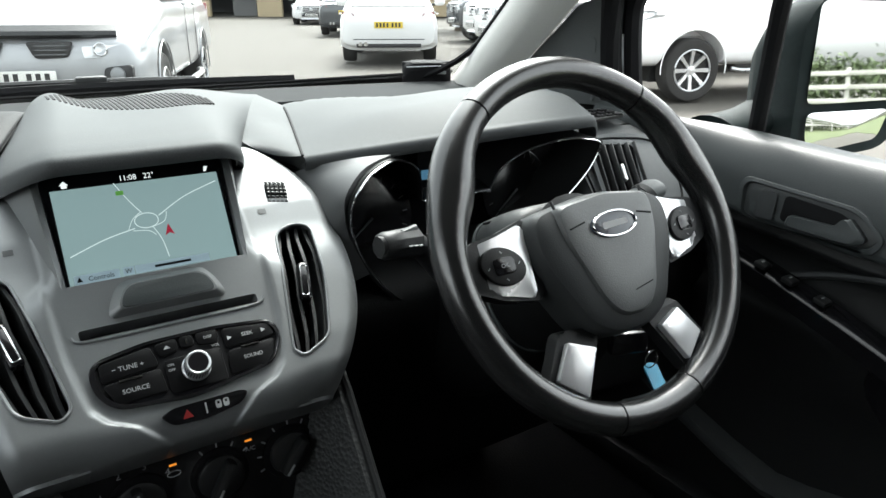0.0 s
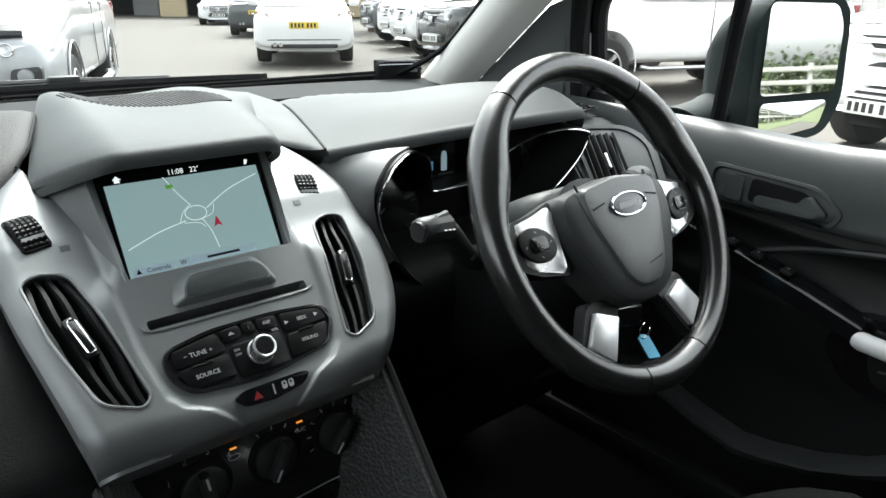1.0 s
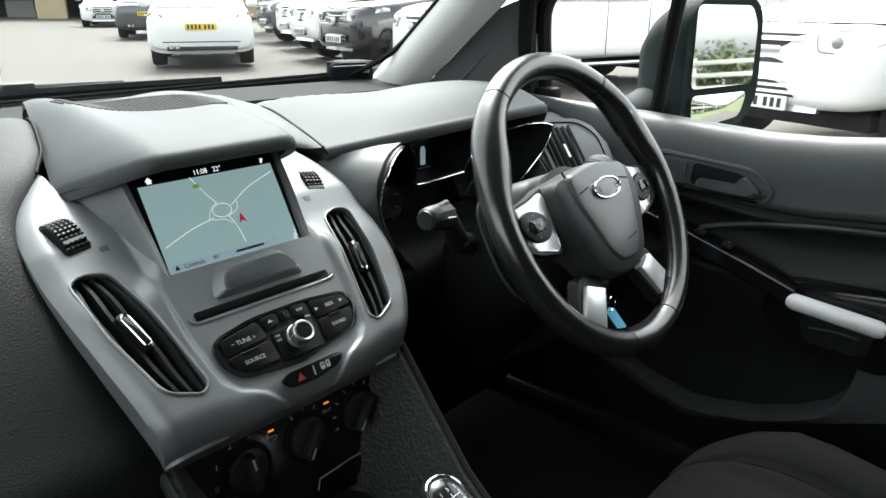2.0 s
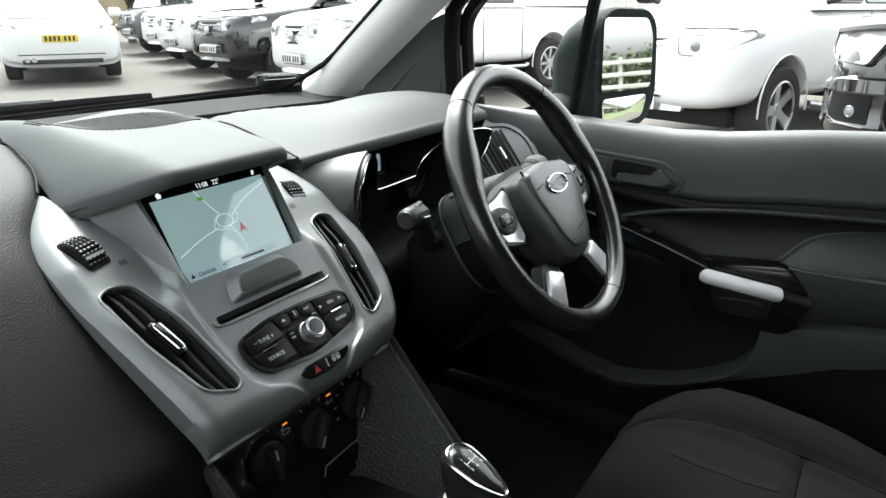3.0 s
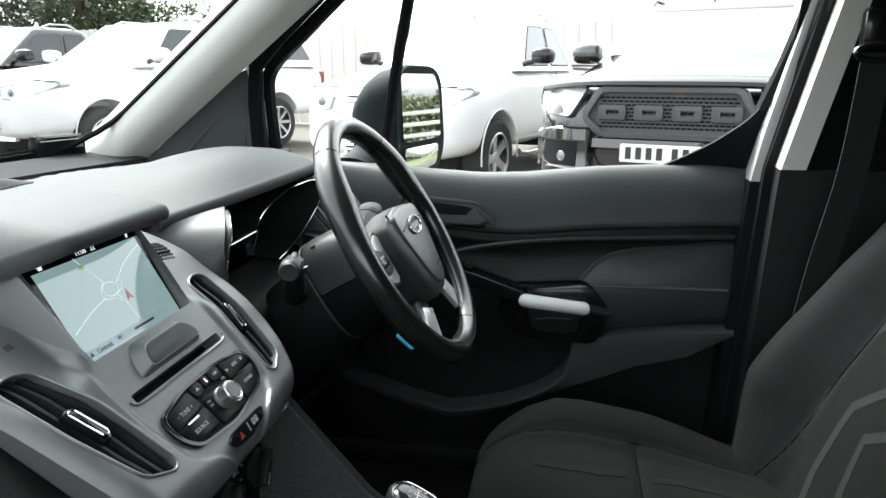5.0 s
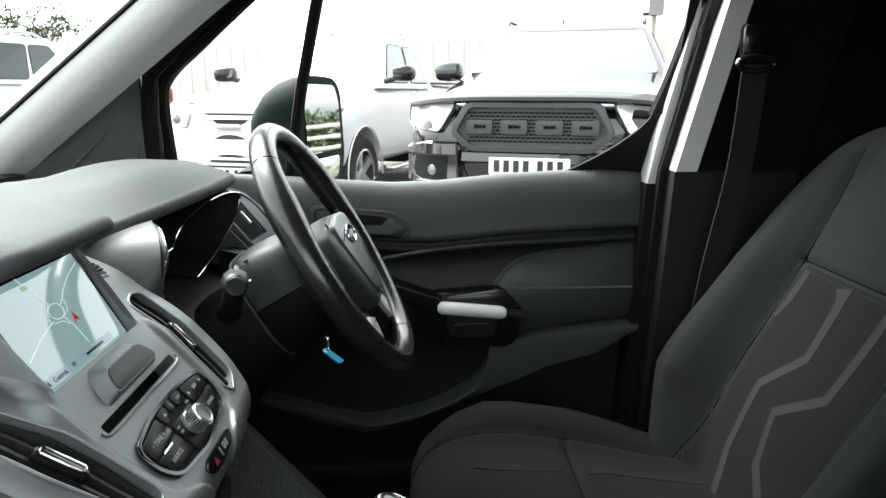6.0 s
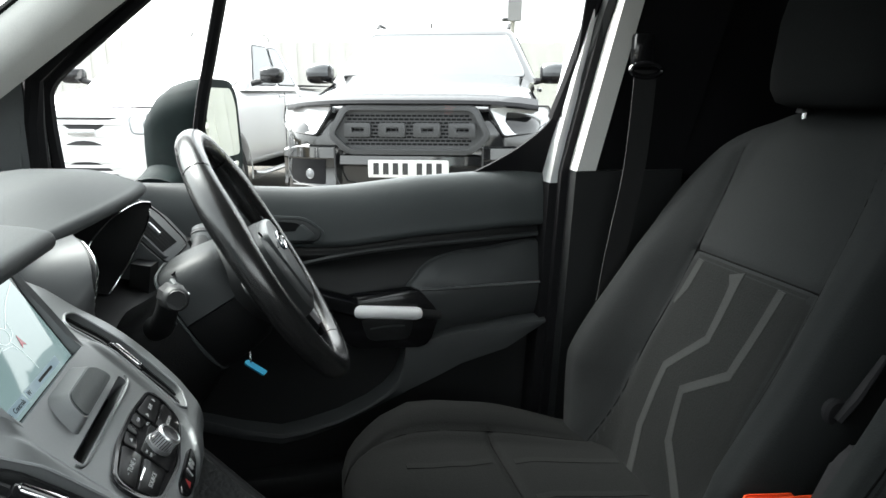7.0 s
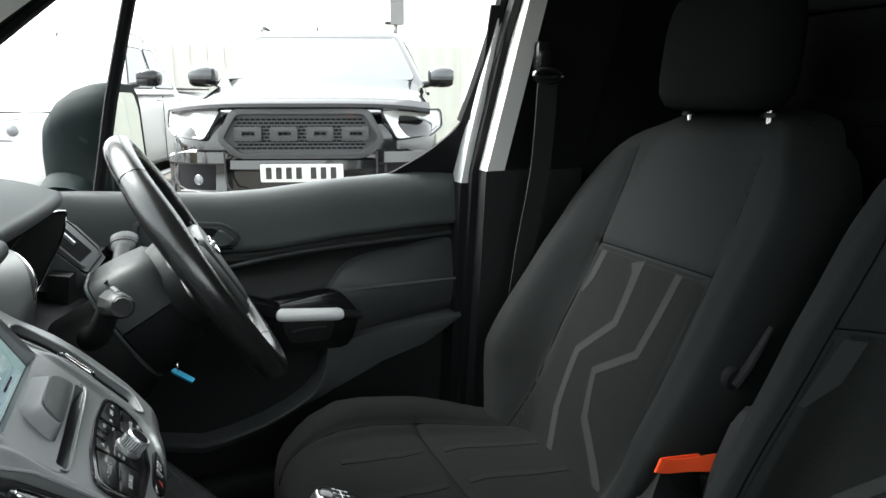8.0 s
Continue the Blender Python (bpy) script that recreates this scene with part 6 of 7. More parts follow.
build_seat(0.380, 1.0, 0.152, "charcoal cloth driver's seat with grey zigzag stripes and headrest", -1)
build_seat(-0.165, 0.68, 0.143, "charcoal cloth passenger seat with grey zigzag stripes and headrest", 1)
rl = thing("recliner_lever", "black recliner lever on the driver's seat side", "lever", (0.10, -0.20, 0.85))
part("boss", lathe([(0.004, 0), (0.021, 0), (0.020, 0.010), (0.016, 0.014), (0.004, 0.015)], axes((0.104, -0.200, 0.858), (0, 1, 0), (0, 0, -1)), 24), RUBBER, rl)
part("handle", tube([(0.088, -0.196, 0.852), (0.084, -0.215, 0.880), (0.084, -0.250, 0.932)], [0.009, 0.008, 0.005], 8, flat=0.7), RUBBER, rl)
st = thing("orange_strap", "bright orange webbing loop between the seats", "strap", (0.08, -0.14, 0.74))
loop = curve_through([(0.056, -0.240, 0.749), (0.064, -0.190, 0.751), (0.073, -0.130, 0.754), (0.078, -0.085, 0.758), (0.083, -0.072, 0.758), (0.090, -0.080, 0.755), (0.088, -0.130, 0.748), (0.082, -0.190, 0.744), (0.078, -0.245, 0.742)], 6)
def ribbon(i):
    """Half the webbing's upright width and its sideways lean along the loop."""
    f = i / (len(loop) - 1)
    return 0.012 - 0.0035 * math.exp(-((f - 0.28) / 0.08) ** 2), 0.005 * math.sin(f * 9)


part("webbing", loft([[p + Vector((lean * e + o, o, h * e)) for e, o in ((1, 0), (1, 0.0012), (-1, 0.0012), (-1, 0))] for p, (h, lean) in ((p, ribbon(i)) for i, p in enumerate(loop))]), ORANGE, st)
bk = thing("belt_buckle", "black seat belt buckle between the seats", "buckle", (0.09, -0.10, 0.66))
part("body", tube([(0.10, -0.20, 0.62), (0.088, -0.18, 0.69), (0.080, -0.17, 0.725)], [0.014, 0.020, 0.024], 12, flat=0.6), HARD, bk)
part("release_button", block((0.012, 0.022, 0.008), axes((0.080, -0.17, 0.727), (1, 0, 0), (0, 1, -0.3)), 0.002), GLOSSBLACK, bk)
hg = thing("seat_hinge_cover", "black plastic hinge cover beside the passenger seat", "hinge cover", (0.05, -0.17, 0.6))
part("cover", prism(fillet([(-0.235, 0.60), (-0.10, 0.60), (-0.13, 0.76), (-0.165, 0.835), (-0.20, 0.845), (-0.215, 0.80)], 0.02), axes((0.042, 0, 0), (0, 1, 0), (0, 0, 1)), -0.012, 0.010, 0.005), RUBBER, hg)
part("slot", block((0.006, 0.008, 0.07), axes((0.053, -0.182, 0.78), (1, 0, 0), (0, 0.9, 0.4)), 0.002), BLACK, hg)

# ---- seat belts ----
def belt(pts, x_out, label):
    b = thing("seat_belt", label, "seat belt", tuple(pts[0]), "seat belts")
    line = curve_through(pts, 6)
    part("webbing", loft([[p + Vector((0, -0.023, 0)), p + Vector((0, 0.023, 0)), p + Vector((x_out, 0.023, 0)), p + Vector((x_out, -0.023, 0))] for p in line]), WEB, b)
    part("anchor", block((0.025, 0.045, 0.07), Matrix.Translation(Vector(pts[0]) + Vector((x_out * 6, 0.0, 0.035))), 0.01), GLOSSBLACK, b)
    part("loop", tube([Vector(pts[0]) + Vector((0, 0.032 * math.cos(a), 0.012 * math.sin(a))) for a in steps(0, 6.2832, 20)[:-1]], 0.0055, 8, True, up=(1, 0, 0)), GLOSSBLACK, b)


belt([(0.668, -0.226, 1.285), (0.668, -0.214, 1.10), (0.678, -0.185, 0.90), (0.70, -0.16, 0.60)], 0.003, "black driver's seat belt hanging from the pillar")
belt([(-0.02, -0.46, 1.30), (-0.01, -0.44, 1.15), (0.03, -0.40, 0.95), (0.06, -0.36, 0.70)], 0.003, "black seat belt between the seats")

# ---- the yard ----
def rise(x, y):
    """The yard climbs slightly towards the garage."""
    return 0.011 * max(0.0, min(y, 60.0))


YARD = material("gravelly_tarmac", (0.074, 0.068, 0.058), 0.9, grain=0.25, size=0.02, stain=0.14, blotch=1.6, bump=0.4)
ground = setting("ground", sheet(lambda u, v: (u, v, rise(u, v)), [-3000, -400, -80, -40] + steps(-30, 30, 12) + [40, 80, 400, 3000], [-3000, -400, -80, -40] + steps(-30, 60, 18) + [90, 400, 3000], 0.3), YARD, "pale gravelly tarmac yard")

# ---- vehicles ----
CARWHITE = material("white_car_paint", (0.80, 0.80, 0.80), 0.28, stain=0.04, blotch=0.8, coat=0.6)
CARSILVER = material("silver_car_paint", (0.36, 0.37, 0.385), 0.3, 0.3, stain=0.05, blotch=0.8, coat=0.6)
CARBLACK = material("black_car_paint", (0.005, 0.0055, 0.006), 0.10, stain=0.1, blotch=0.6, spec=0.6, coat=1.0)
GRILLEGREY = material("grille_grey_plastic", (0.052, 0.054, 0.056), 0.5, stain=0.1, blotch=0.2)
CARGREY = material("dark_grey_car_paint", (0.06, 0.065, 0.07), 0.25, stain=0.1, blotch=0.6, coat=0.8)
TYRE = material("tyre_rubber", (0.022, 0.021, 0.020), 0.85, grain=0.2, size=0.01, stain=0.2, blotch=0.15, bump=0.3)
ALLOY = material("alloy_wheel", (0.60, 0.61, 0.62), 0.3, 0.8, stain=0.1, blotch=0.1)
ARCH = material("wheel_arch_black", (0.008, 0.008, 0.008), 0.9, stain=0.2, blotch=0.2)
PLATEW = material("white_number_plate", (0.75, 0.75, 0.72), 0.4, stain=0.04, blotch=0.1)
PLATEY = material("yellow_number_plate", (0.75, 0.55, 0.06), 0.4, stain=0.04, blotch=0.1)
PLATEINK = material("plate_characters", (0.02, 0.02, 0.02), 0.5, stain=0.1, blotch=0.05)
TAIL = material("red_tail_lamp", (0.20, 0.012, 0.014), 0.15, stain=0.2, blotch=0.1, coat=0.5)
LAMPCLEAR = material("clear_headlamp", (0.62, 0.63, 0.64), 0.16, 0.35, grain=0.1, size=0.03, stain=0.1, blotch=0.08, coat=0.5)
LAMP = material("headlamp_reflector", (0.24, 0.25, 0.26), 0.3, 0.3, grain=0.2, size=0.03, stain=0.2, blotch=0.08)
DARKTRIM = material("dark_car_plastic", (0.02, 0.02, 0.021), 0.55, grain=0.1, size=0.01, stain=0.1, blotch=0.2)


def make_wheel(parent, x, y, r, style):
    """A tyre and an alloy with spokes, on the side of the sign of x."""
    s = math.copysign(1, x)
    m = axes((x, y, r), (0, 1, 0), (0, 0, s))
    w = part("wheel", lathe([(r * 0.62, -0.12), (r * 0.93, -0.12), (r * 0.99, -0.09), (r, -0.05), (r, 0.05), (r * 0.99, 0.09), (r * 0.93, 0.12), (r * 0.70, 0.125), (r * 0.655, 0.115), (r * 0.62, 0.06)], m, 36), TYRE, parent)
    part("rim", lathe([(r * 0.60, -0.05), (r * 0.655, 0.118), (r * 0.62, 0.116), (r * 0.58, 0.03), (r * 0.10, 0.02), (r * 0.09, -0.05)], m, 36), DARKTRIM, w)
    part("rim_edge", tube([m @ Vector((r * 0.635 * math.cos(a), r * 0.635 * math.sin(a), 0.115)) for a in steps(0, 6.2832, 36)[:-1]], 0.012, 6, True), ALLOY, w)
    n = style
    for i in range(n):
        a = 2 * math.pi * i / n
        fat = 2.1 if n == 5 else 1.0
        for da in ((-0.13, 0.13) if n == 6 else (0.0,)):
            part("spoke", loft([[m @ (pose(0, 0, 0, 0, 0, math.degrees(a + da * k)) @ Vector((q, fat * wd * e, h))) for e, h in ((-1, z), (1, z), (1, z - 0.03), (-1, z - 0.03))] for q, wd, z, k in ((r * 0.10, 0.022, 0.085, 0.3), (r * 0.36, 0.020, 0.095, 1.0), (r * 0.63, 0.026, 0.108, 1.3))]), ALLOY, w)
    part("hub_cap", lathe([(0.005, 0.07), (r * 0.16, 0.07), (r * 0.14, 0.095), (0.005, 0.10)], m, 20), ALLOY, w)


def plate(parent, m, mat, w=0.52):
    p = part("number_plate", prism(fillet([(-w / 2, -0.056), (w / 2, -0.056), (w / 2, 0.056), (-w / 2, 0.056)], 0.01), m, 0, 0.008, 0.001), mat, parent)
    for i in range(7):
        x = -w * 0.40 + w * 0.8 * (i + (0.45 if i > 3 else 0)) / 6.6
        part("character_bar", block((0.036, 0.074, 0.002), m @ Matrix.Translation((x, 0, 0.0085))), PLATEINK, p)


def vehicle(kind, label, category, at, heading, paint, front=True, L=5.3, W=0.925, deck=1.15, belt=1.27, roof=1.83, cab=(1.38, 2.12, 3.15, 3.50), axles=(0.92, 4.05), r=0.385, bed=True, grille="bars", spokes=6, glass=None, rear=False, detail=True, low=0.42, group="parked pickups", swell=0.0, canopy=False):
    """A parked car: origin under the middle of its front bumper, nose along +y."""
    v = thing(kind, label, category, (0, 0, 0), group)
    glass = glass or TINTGLASS
    c0, c1, c2, c3 = cab
    st = [(0.0, 0.72, low + 0.06, deck - 0.13), (-0.03, 0.80, low + 0.01, deck - 0.06), (-0.10, W - 0.06, low, deck - 0.01), (-0.28, W - 0.02, low, deck + 0.03), (-0.7, W, low, deck + 0.06 + swell), (-c0, W, low, belt + 0.03), (-c0 - 0.15, W, low, belt), (-c3, W, low, belt)] if bed else [(0.0, 0.60, low + 0.10, deck - 0.36), (-0.03, 0.74, low + 0.02, deck - 0.20), (-0.10, W - 0.10, low, deck - 0.09), (-0.28, W - 0.035, low, deck - 0.03), (-0.7, W, low, deck + 0.03), (-c0, W, low, belt + 0.03), (-c0 - 0.15, W, low, belt), (-c3, W, low, belt)]
    st += [(-c3 - 0.06, W, low, belt + (0.02 if bed else 0)), (-L + 0.12, W - 0.01, low + 0.05, belt if bed else belt - 0.02), (-L + 0.03, W - 0.06, low + 0.08, belt - 0.05), (-L, W - 0.16, low + 0.14, belt - 0.16)]
    if grille == "mesh":
        st[:4] = [(0.0, 0.66, low + 0.06, deck - 0.13), (-0.03, 0.75, low + 0.01, deck - 0.06), (-0.10, 0.85, low, deck - 0.01), (-0.28, W - 0.02, low, deck + 0.03)]
    if grille in ("white", "chrome", "bars"):
        st[:4] = [(0.02, 0.52, low + 0.10, deck - 0.30), (-0.01, 0.66, low + 0.04, deck - 0.16), (-0.07, 0.78, low + 0.01, deck - 0.07), (-0.19, 0.86, low, deck - 0.01), (-0.40, 0.905, low, deck + 0.03)] if bed else st[:4]
    rings = []
    for y, w, zb, zt in st:
        zc, hz = (zb + zt) / 2, (zt - zb) / 2
        ring = []
        for j in range(28):
            a = 2 * math.pi * (j + 0.5) / 28
            c, s = math.cos(a), math.sin(a)
            e = 0.34
            ring.append((w * math.copysign(abs(c) ** e, c) * (1 - 0.05 * max(0, math.copysign(abs(s) ** e, s))), y, zc + hz * math.copysign(abs(s) ** e, s)))
        rings.append(ring)
    tools = []
    for ay in axles:
        for sx in (1, -1):
            tools.append(lathe([(0.01, 0), (r * 1.16, 0), (r * 1.16, 0.5), (0.01, 0.5)], axes((sx * (W - 0.28), -ay, r + 0.03), (0, 1, 0), (0, 0, sx)), 28))
    part("body", cut(loft(rings), tools), paint, v, "", 40)
    for ay in axles:
        part("arch_liner", block((2 * W - 0.56, 2.2 * r, r * 1.4), Matrix.Translation((0, -ay, r + 0.12))), ARCH, v)
        for sx in (1, -1):
            make_wheel(v, sx * (W - 0.13), -ay, r, spokes)
            if detail:
                part("arch_lip", tube([(sx * (W + 0.004), -ay + r * 1.17 * math.cos(a), r + 0.03 + r * 1.17 * math.sin(a)) for a in steps(-0.15, math.pi + 0.15, 16)], 0.018 if paint not in (CARWHITE, CARSILVER) else 0.008, 6, flat=1.0, up=(1, 0, 0)), paint if paint in (CARWHITE, CARSILVER) else DARKTRIM, v)
    # cab
    hb, hr = W - 0.06, W - 0.245
    def cabring(z, hx, ya, yb, fr):
        return [Vector((p[0], p[1], z)) for p in fillet([(-hx, ya), (hx, ya), (hx, yb), (-hx, yb)], fr, 4)]
    zt = roof
    low_r, top_r = (belt - 0.04, hb, -c0, -c3), (zt - 0.07, hr, -c1, -c2)
    part("cab", loft([cabring(*low_r, 0.10), cabring(*top_r, 0.10), cabring(zt - 0.02, hr - 0.05, -c1 - 0.07, -c2 + 0.06, 0.10), cabring(zt, hr - 0.16, -c1 - 0.22, -c2 + 0.2, 0.10)]), paint, v, "", 50)

    def at_z(k):
        return [low_r[i] + (top_r[i] - low_r[i]) * k for i in range(4)]

    def screen(name, fy, k0, k1, inset):
        (za, ha, fa, ra), (zb, hb2, fb, rb) = at_z(k0), at_z(k1)
        q = [Vector((-(ha - inset), fa if fy else ra, za)), Vector((ha - inset, fa if fy else ra, za)), Vector((hb2 - inset, fb if fy else rb, zb)), Vector((-(hb2 - inset), fb if fy else rb, zb))]
        n = (q[1] - q[0]).cross(q[3] - q[0]).normalized() * (1 if fy else -1)
        o = fillet([(p.x, p.z) for p in q], 0.05, 3)
        slope = (q[3].y - q[0].y) / (q[3].z - q[0].z)
        pts = [Vector((p[0], q[0].y + slope * (p[1] - q[0].z), p[1])) for p in o]
        n = n if n.z > 0 else -n
        part("screen_trim", tube([p + n * 0.004 for p in pts], 0.006, 5, True), DARKTRIM if paint not in (CARWHITE, CARBLACK) else CARGREY, v)
        return part(name, loft([[p - n * 0.004 for p in pts], [p + n * 0.006 for p in pts]]), glass, v)

    screen("windscreen", True, 0.10, 0.97, 0.07)
    screen("rear_window", False, 0.15, 0.95, 0.10)
    nside = 2 if c3 - c0 > 1.9 else 1
    for sx in (1, -1):
        for i in range(nside):
            def side_pt(f, k):
                z, hx, ya, yb = at_z(k)
                return Vector((sx * (hx + 0.003), ya + (yb - ya) * f, z))
            f0, f1 = ((0.14, 0.52), (0.56, 0.90))[i] if nside == 2 else (0.16, 0.86)
            g0, g1 = ((0.10, 0.52), (0.56, 0.86))[i] if nside == 2 else (0.12, 0.80)
            o = fillet([side_pt(f0, 0.12), side_pt(f1, 0.12), side_pt(g1, 0.93), side_pt(g0, 0.93)], 0.05, 3)
            part("side_window", loft([o, [p + Vector((sx * 0.006, 0, 0.002)) for p in o]]), glass, v)
            part("window_trim", tube(o, 0.010, 5, True), DARKTRIM, v)
            if detail:
                hy = -c0 - 0.15 - (c3 - c0) * (0.42 if i == 0 else 0.80)
                part("door_handle", block((0.03, 0.20, 0.035), Matrix.Translation((sx * (W + 0.012), hy, belt - 0.10)), 0.012), paint, v)
                part("door_gap", block((0.006, 0.010, belt - low - 0.12), Matrix.Translation((sx * (W - 0.001), hy - 0.14, (belt + low) / 2))), DARKTRIM, v)
        ell = [(math.copysign(abs(math.cos(a)) ** 0.7, math.cos(a)), math.copysign(abs(math.sin(a)) ** 0.7, math.sin(a))) for a in steps(0, 2 * math.pi, 20)[:-1]]
        mi, mz = (-0.075, belt + 0.035) if grille == "mesh" else (0.0, belt + 0.115)
        def mirror_ring(x, k, lo=-1.0):
            return [Vector((sx * (W + 0.05 + mi + x), -c0 - 0.27 + 0.10 * k * p[0] - 0.04 * (1 - k), mz + 0.085 * k * max(lo, p[1]))) for p in ell]
        mr = part("mirror", loft([mirror_ring(x, k) for x, k in ((0.0, 0.62), (0.012, 0.85), (0.05, 0.98), (0.12, 1.0), (0.18, 0.95), (0.208, 0.78), (0.218, 0.5))]), paint if paint is not CARBLACK and grille != "white" else GLOSSBLACK, v)
        # Added grey shell: gives the black case's sky reflection as a colour.
        if grille == "mesh":
            part("mirror_sky_sheen", loft([mirror_ring(x, k, -0.25) for x, k in ((0.018, 0.90), (0.05, 1.03), (0.12, 1.05), (0.18, 1.0), (0.212, 0.83), (0.222, 0.5))]), CARGREY, mr, "grey upper shell for the sky reflected in the mirror case")
        part("mirror_arm", tube([(sx * (W - 0.06), -c0 - 0.27, mz - 0.085), (sx * (W + 0.01 + mi), -c0 - 0.27, mz - 0.062), (sx * (W + 0.10 + mi), -c0 - 0.27, mz - 0.05)], [0.030, 0.030, 0.022], 8), DARKTRIM, mr)
        if detail and bed:
            part("side_step", tube([(sx * (W - 0.02), -axles[0] - 0.55, low - 0.02), (sx * (W + 0.02), -axles[0] - 0.65, low - 0.04), (sx * (W + 0.02), -axles[1] + 0.65, low - 0.04), (sx * (W - 0.02), -axles[1] + 0.55, low - 0.02)], 0.04, 8, flat=0.7), SILVER, v)
        if detail:
            part("roof_rail", tube([(sx * (hr - 0.06), -c1 - 0.25, zt - 0.01), (sx * (hr - 0.05), -c1 - 0.40, zt + 0.045), (sx * (hr - 0.05), -c2 + 0.30, zt + 0.045), (sx * (hr - 0.06), -c2 + 0.15, zt - 0.01)], 0.016, 6), SILVER if grille != "mesh" else DARKTRIM, v)
    part("aerial", tube([(0.12, -c1 - 0.35, zt - 0.02), (0.12, -c1 - 0.40, zt + 0.06)], [0.02, 0.008], 8), DARKTRIM, v)
    if canopy:
        # hard top over the load bed, with one dark side window
        def top_ring(z, hx, y0, y1):
            return [Vector((p[0], p[1], z)) for p in fillet([(-hx, y0), (hx, y0), (hx, y1), (-hx, y1)], 0.12, 4)]
        part("canopy", loft([top_ring(belt - 0.02, W - 0.07, -c3 - 0.02, -L + 0.06), top_ring(zt - 0.14, W - 0.20, -c3 - 0.02, -L + 0.26), top_ring(zt - 0.05, W - 0.28, -c3 - 0.10, -L + 0.38), top_ring(zt - 0.02, W - 0.42, -c3 - 0.2, -L + 0.5)]), paint, v, "white hard top over the load bed", 50)
        for sx in (1, -1):
            o = fillet([Vector((sx * (W - 0.085 - 0.28 * (z - belt)), y, z)) for y, z in ((-c3 - 0.18, belt + 0.08), (-L + 0.28, belt + 0.08), (-L + 0.46, zt - 0.17), (-c3 - 0.18, zt - 0.17))], 0.06, 4)
            part("side_window", loft([o, [p + Vector((sx * 0.008, 0, 0.002)) for p in o]]), glass, v)
    if bed and detail:
        for sx in (1, -1):
            part("tail_lamp", block((0.05, 0.10, 0.34), Matrix.Translation((sx * (W - 0.055), -L + 0.07, belt - 0.26)), 0.02), TAIL, v)
    if bed:
        part("bed_floor", block((2 * W - 0.24, L - c3 - 0.30, 0.02), Matrix.Translation((0, -(L + c3) / 2 - 0.02, belt + 0.028))), DARKTRIM, v)
    if front:
        F = axes((0, 0.042, 0), (-1, 0, 0), (0, -0.03, 1))
        def face(name, o, z0, z1, mat, par=v, rad=0.03, bev=0.006):
            return part(name, prism(fillet(o, rad, 4), F, z0, z1, bev), mat, par)
        g0, g1 = (deck - 0.28, deck - 0.01) if grille == "mesh" else (0.78, 0.905) if grille == "split" else (deck - 0.42, deck - 0.13)
        fz = 0.07 if grille == "split" else 0.0
        if grille == "mesh":
            gw = 0.53
            frame_o = [(-gw, g0 + 0.10), (-gw + 0.12, g0 - 0.02), (gw - 0.12, g0 - 0.02), (gw, g0 + 0.10), (gw - 0.10, g1 + 0.02), (-gw + 0.10, g1 + 0.02)]
            gr = part("grille", cut(prism(fillet(frame_o, 0.04, 4), F, -0.10, 0.045, 0.01), [prism(fillet([(x * 0.92, (y - (g0 + g1) / 2) * 0.80 + (g0 + g1) / 2) for x, y in frame_o], 0.03, 4), F, 0.0, 0.2)]), GRILLEGREY, v, "dark grey grille frame with honeycomb mesh")
            for row in range(9):
                z = g0 + 0.045 + (g1 - g0 - 0.09) * row / 8
                for i in range(24):
                    x = -gw + 0.125 + (2 * gw - 0.25) * (i + 0.5 * (row % 2)) / 24
                    part("mesh_cell", block((0.028, 0.0125, 0.004), F @ Matrix.Translation((x, z, 0.0)), 0.0), BLACK, gr)
            for i in range(4):
                x = -0.34 + 0.225 * i
                part("badge_block", cut(prism(fillet([(x - 0.080, g0 + 0.090), (x + 0.092, g0 + 0.090), (x + 0.092, g1 - 0.090), (x - 0.080, g1 - 0.090)], 0.015), F, 0.002, 0.030, 0.004), [block((0.08, 0.03, 0.1), F @ Matrix.Translation((x + 0.01, (g0 + g1) / 2, 0.03)))]), GRILLEGREY, gr)
        elif grille == "split":
            gw = 0.44
            for s2 in (1, -1):
                gr = face("grille", [(s2 * 0.075, g1), (s2 * 0.13, g0), (s2 * 0.36, g0 + 0.01), (s2 * 0.40, g1)][::s2], -0.10, 0.010, DARKTRIM)
                for i in range(3):
                    part("grille_bar", block((0.22, 0.010, 0.008), F @ Matrix.Translation((s2 * 0.245, g0 + 0.03 + 0.032 * i, 0.010)), 0.002), CARGREY, gr)
        else:
            # bowed grille: dark opening, two or three bright or painted bars, a plain badge
            gw, dark, tone = 0.36, DARKTRIM, SILVER if grille == "chrome" else CARGREY if paint is CARBLACK else paint
            def bowed(name, x0, x1, z0, z1, h, mat, par, th=0.02):
                xs = steps(x0, x1, 10)
                return part(name, loft([[F @ Vector((x, z, h - 0.10 * (abs(x) / 0.6) ** 2.4 + d)) for z, d in ((z0, 0.0), (z1, -0.02), (z1, -0.02 - th), (z0, -th))] for x in xs]), mat, par, "", 50)
            gr = bowed("grille", -gw, gw, g0 + 0.05, g1 - 0.01, 0.006, dark, v, 0.10)
            for i in range(2 if grille == "white" else 3):
                z = g0 + (0.125 if grille == "white" else 0.085) + (0.10 if grille == "white" else 0.068) * i
                bowed("grille_bar", -gw - 0.01, gw + 0.01, z, z + (0.034 if grille == "white" else 0.022), 0.024, tone, gr)
            rimo = [(-gw - 0.02, g0 + 0.05), (gw + 0.02, g0 + 0.05), (gw + 0.04, g1 - 0.02), (gw, g1 + 0.01), (-gw, g1 + 0.01), (-gw - 0.04, g1 - 0.02)]
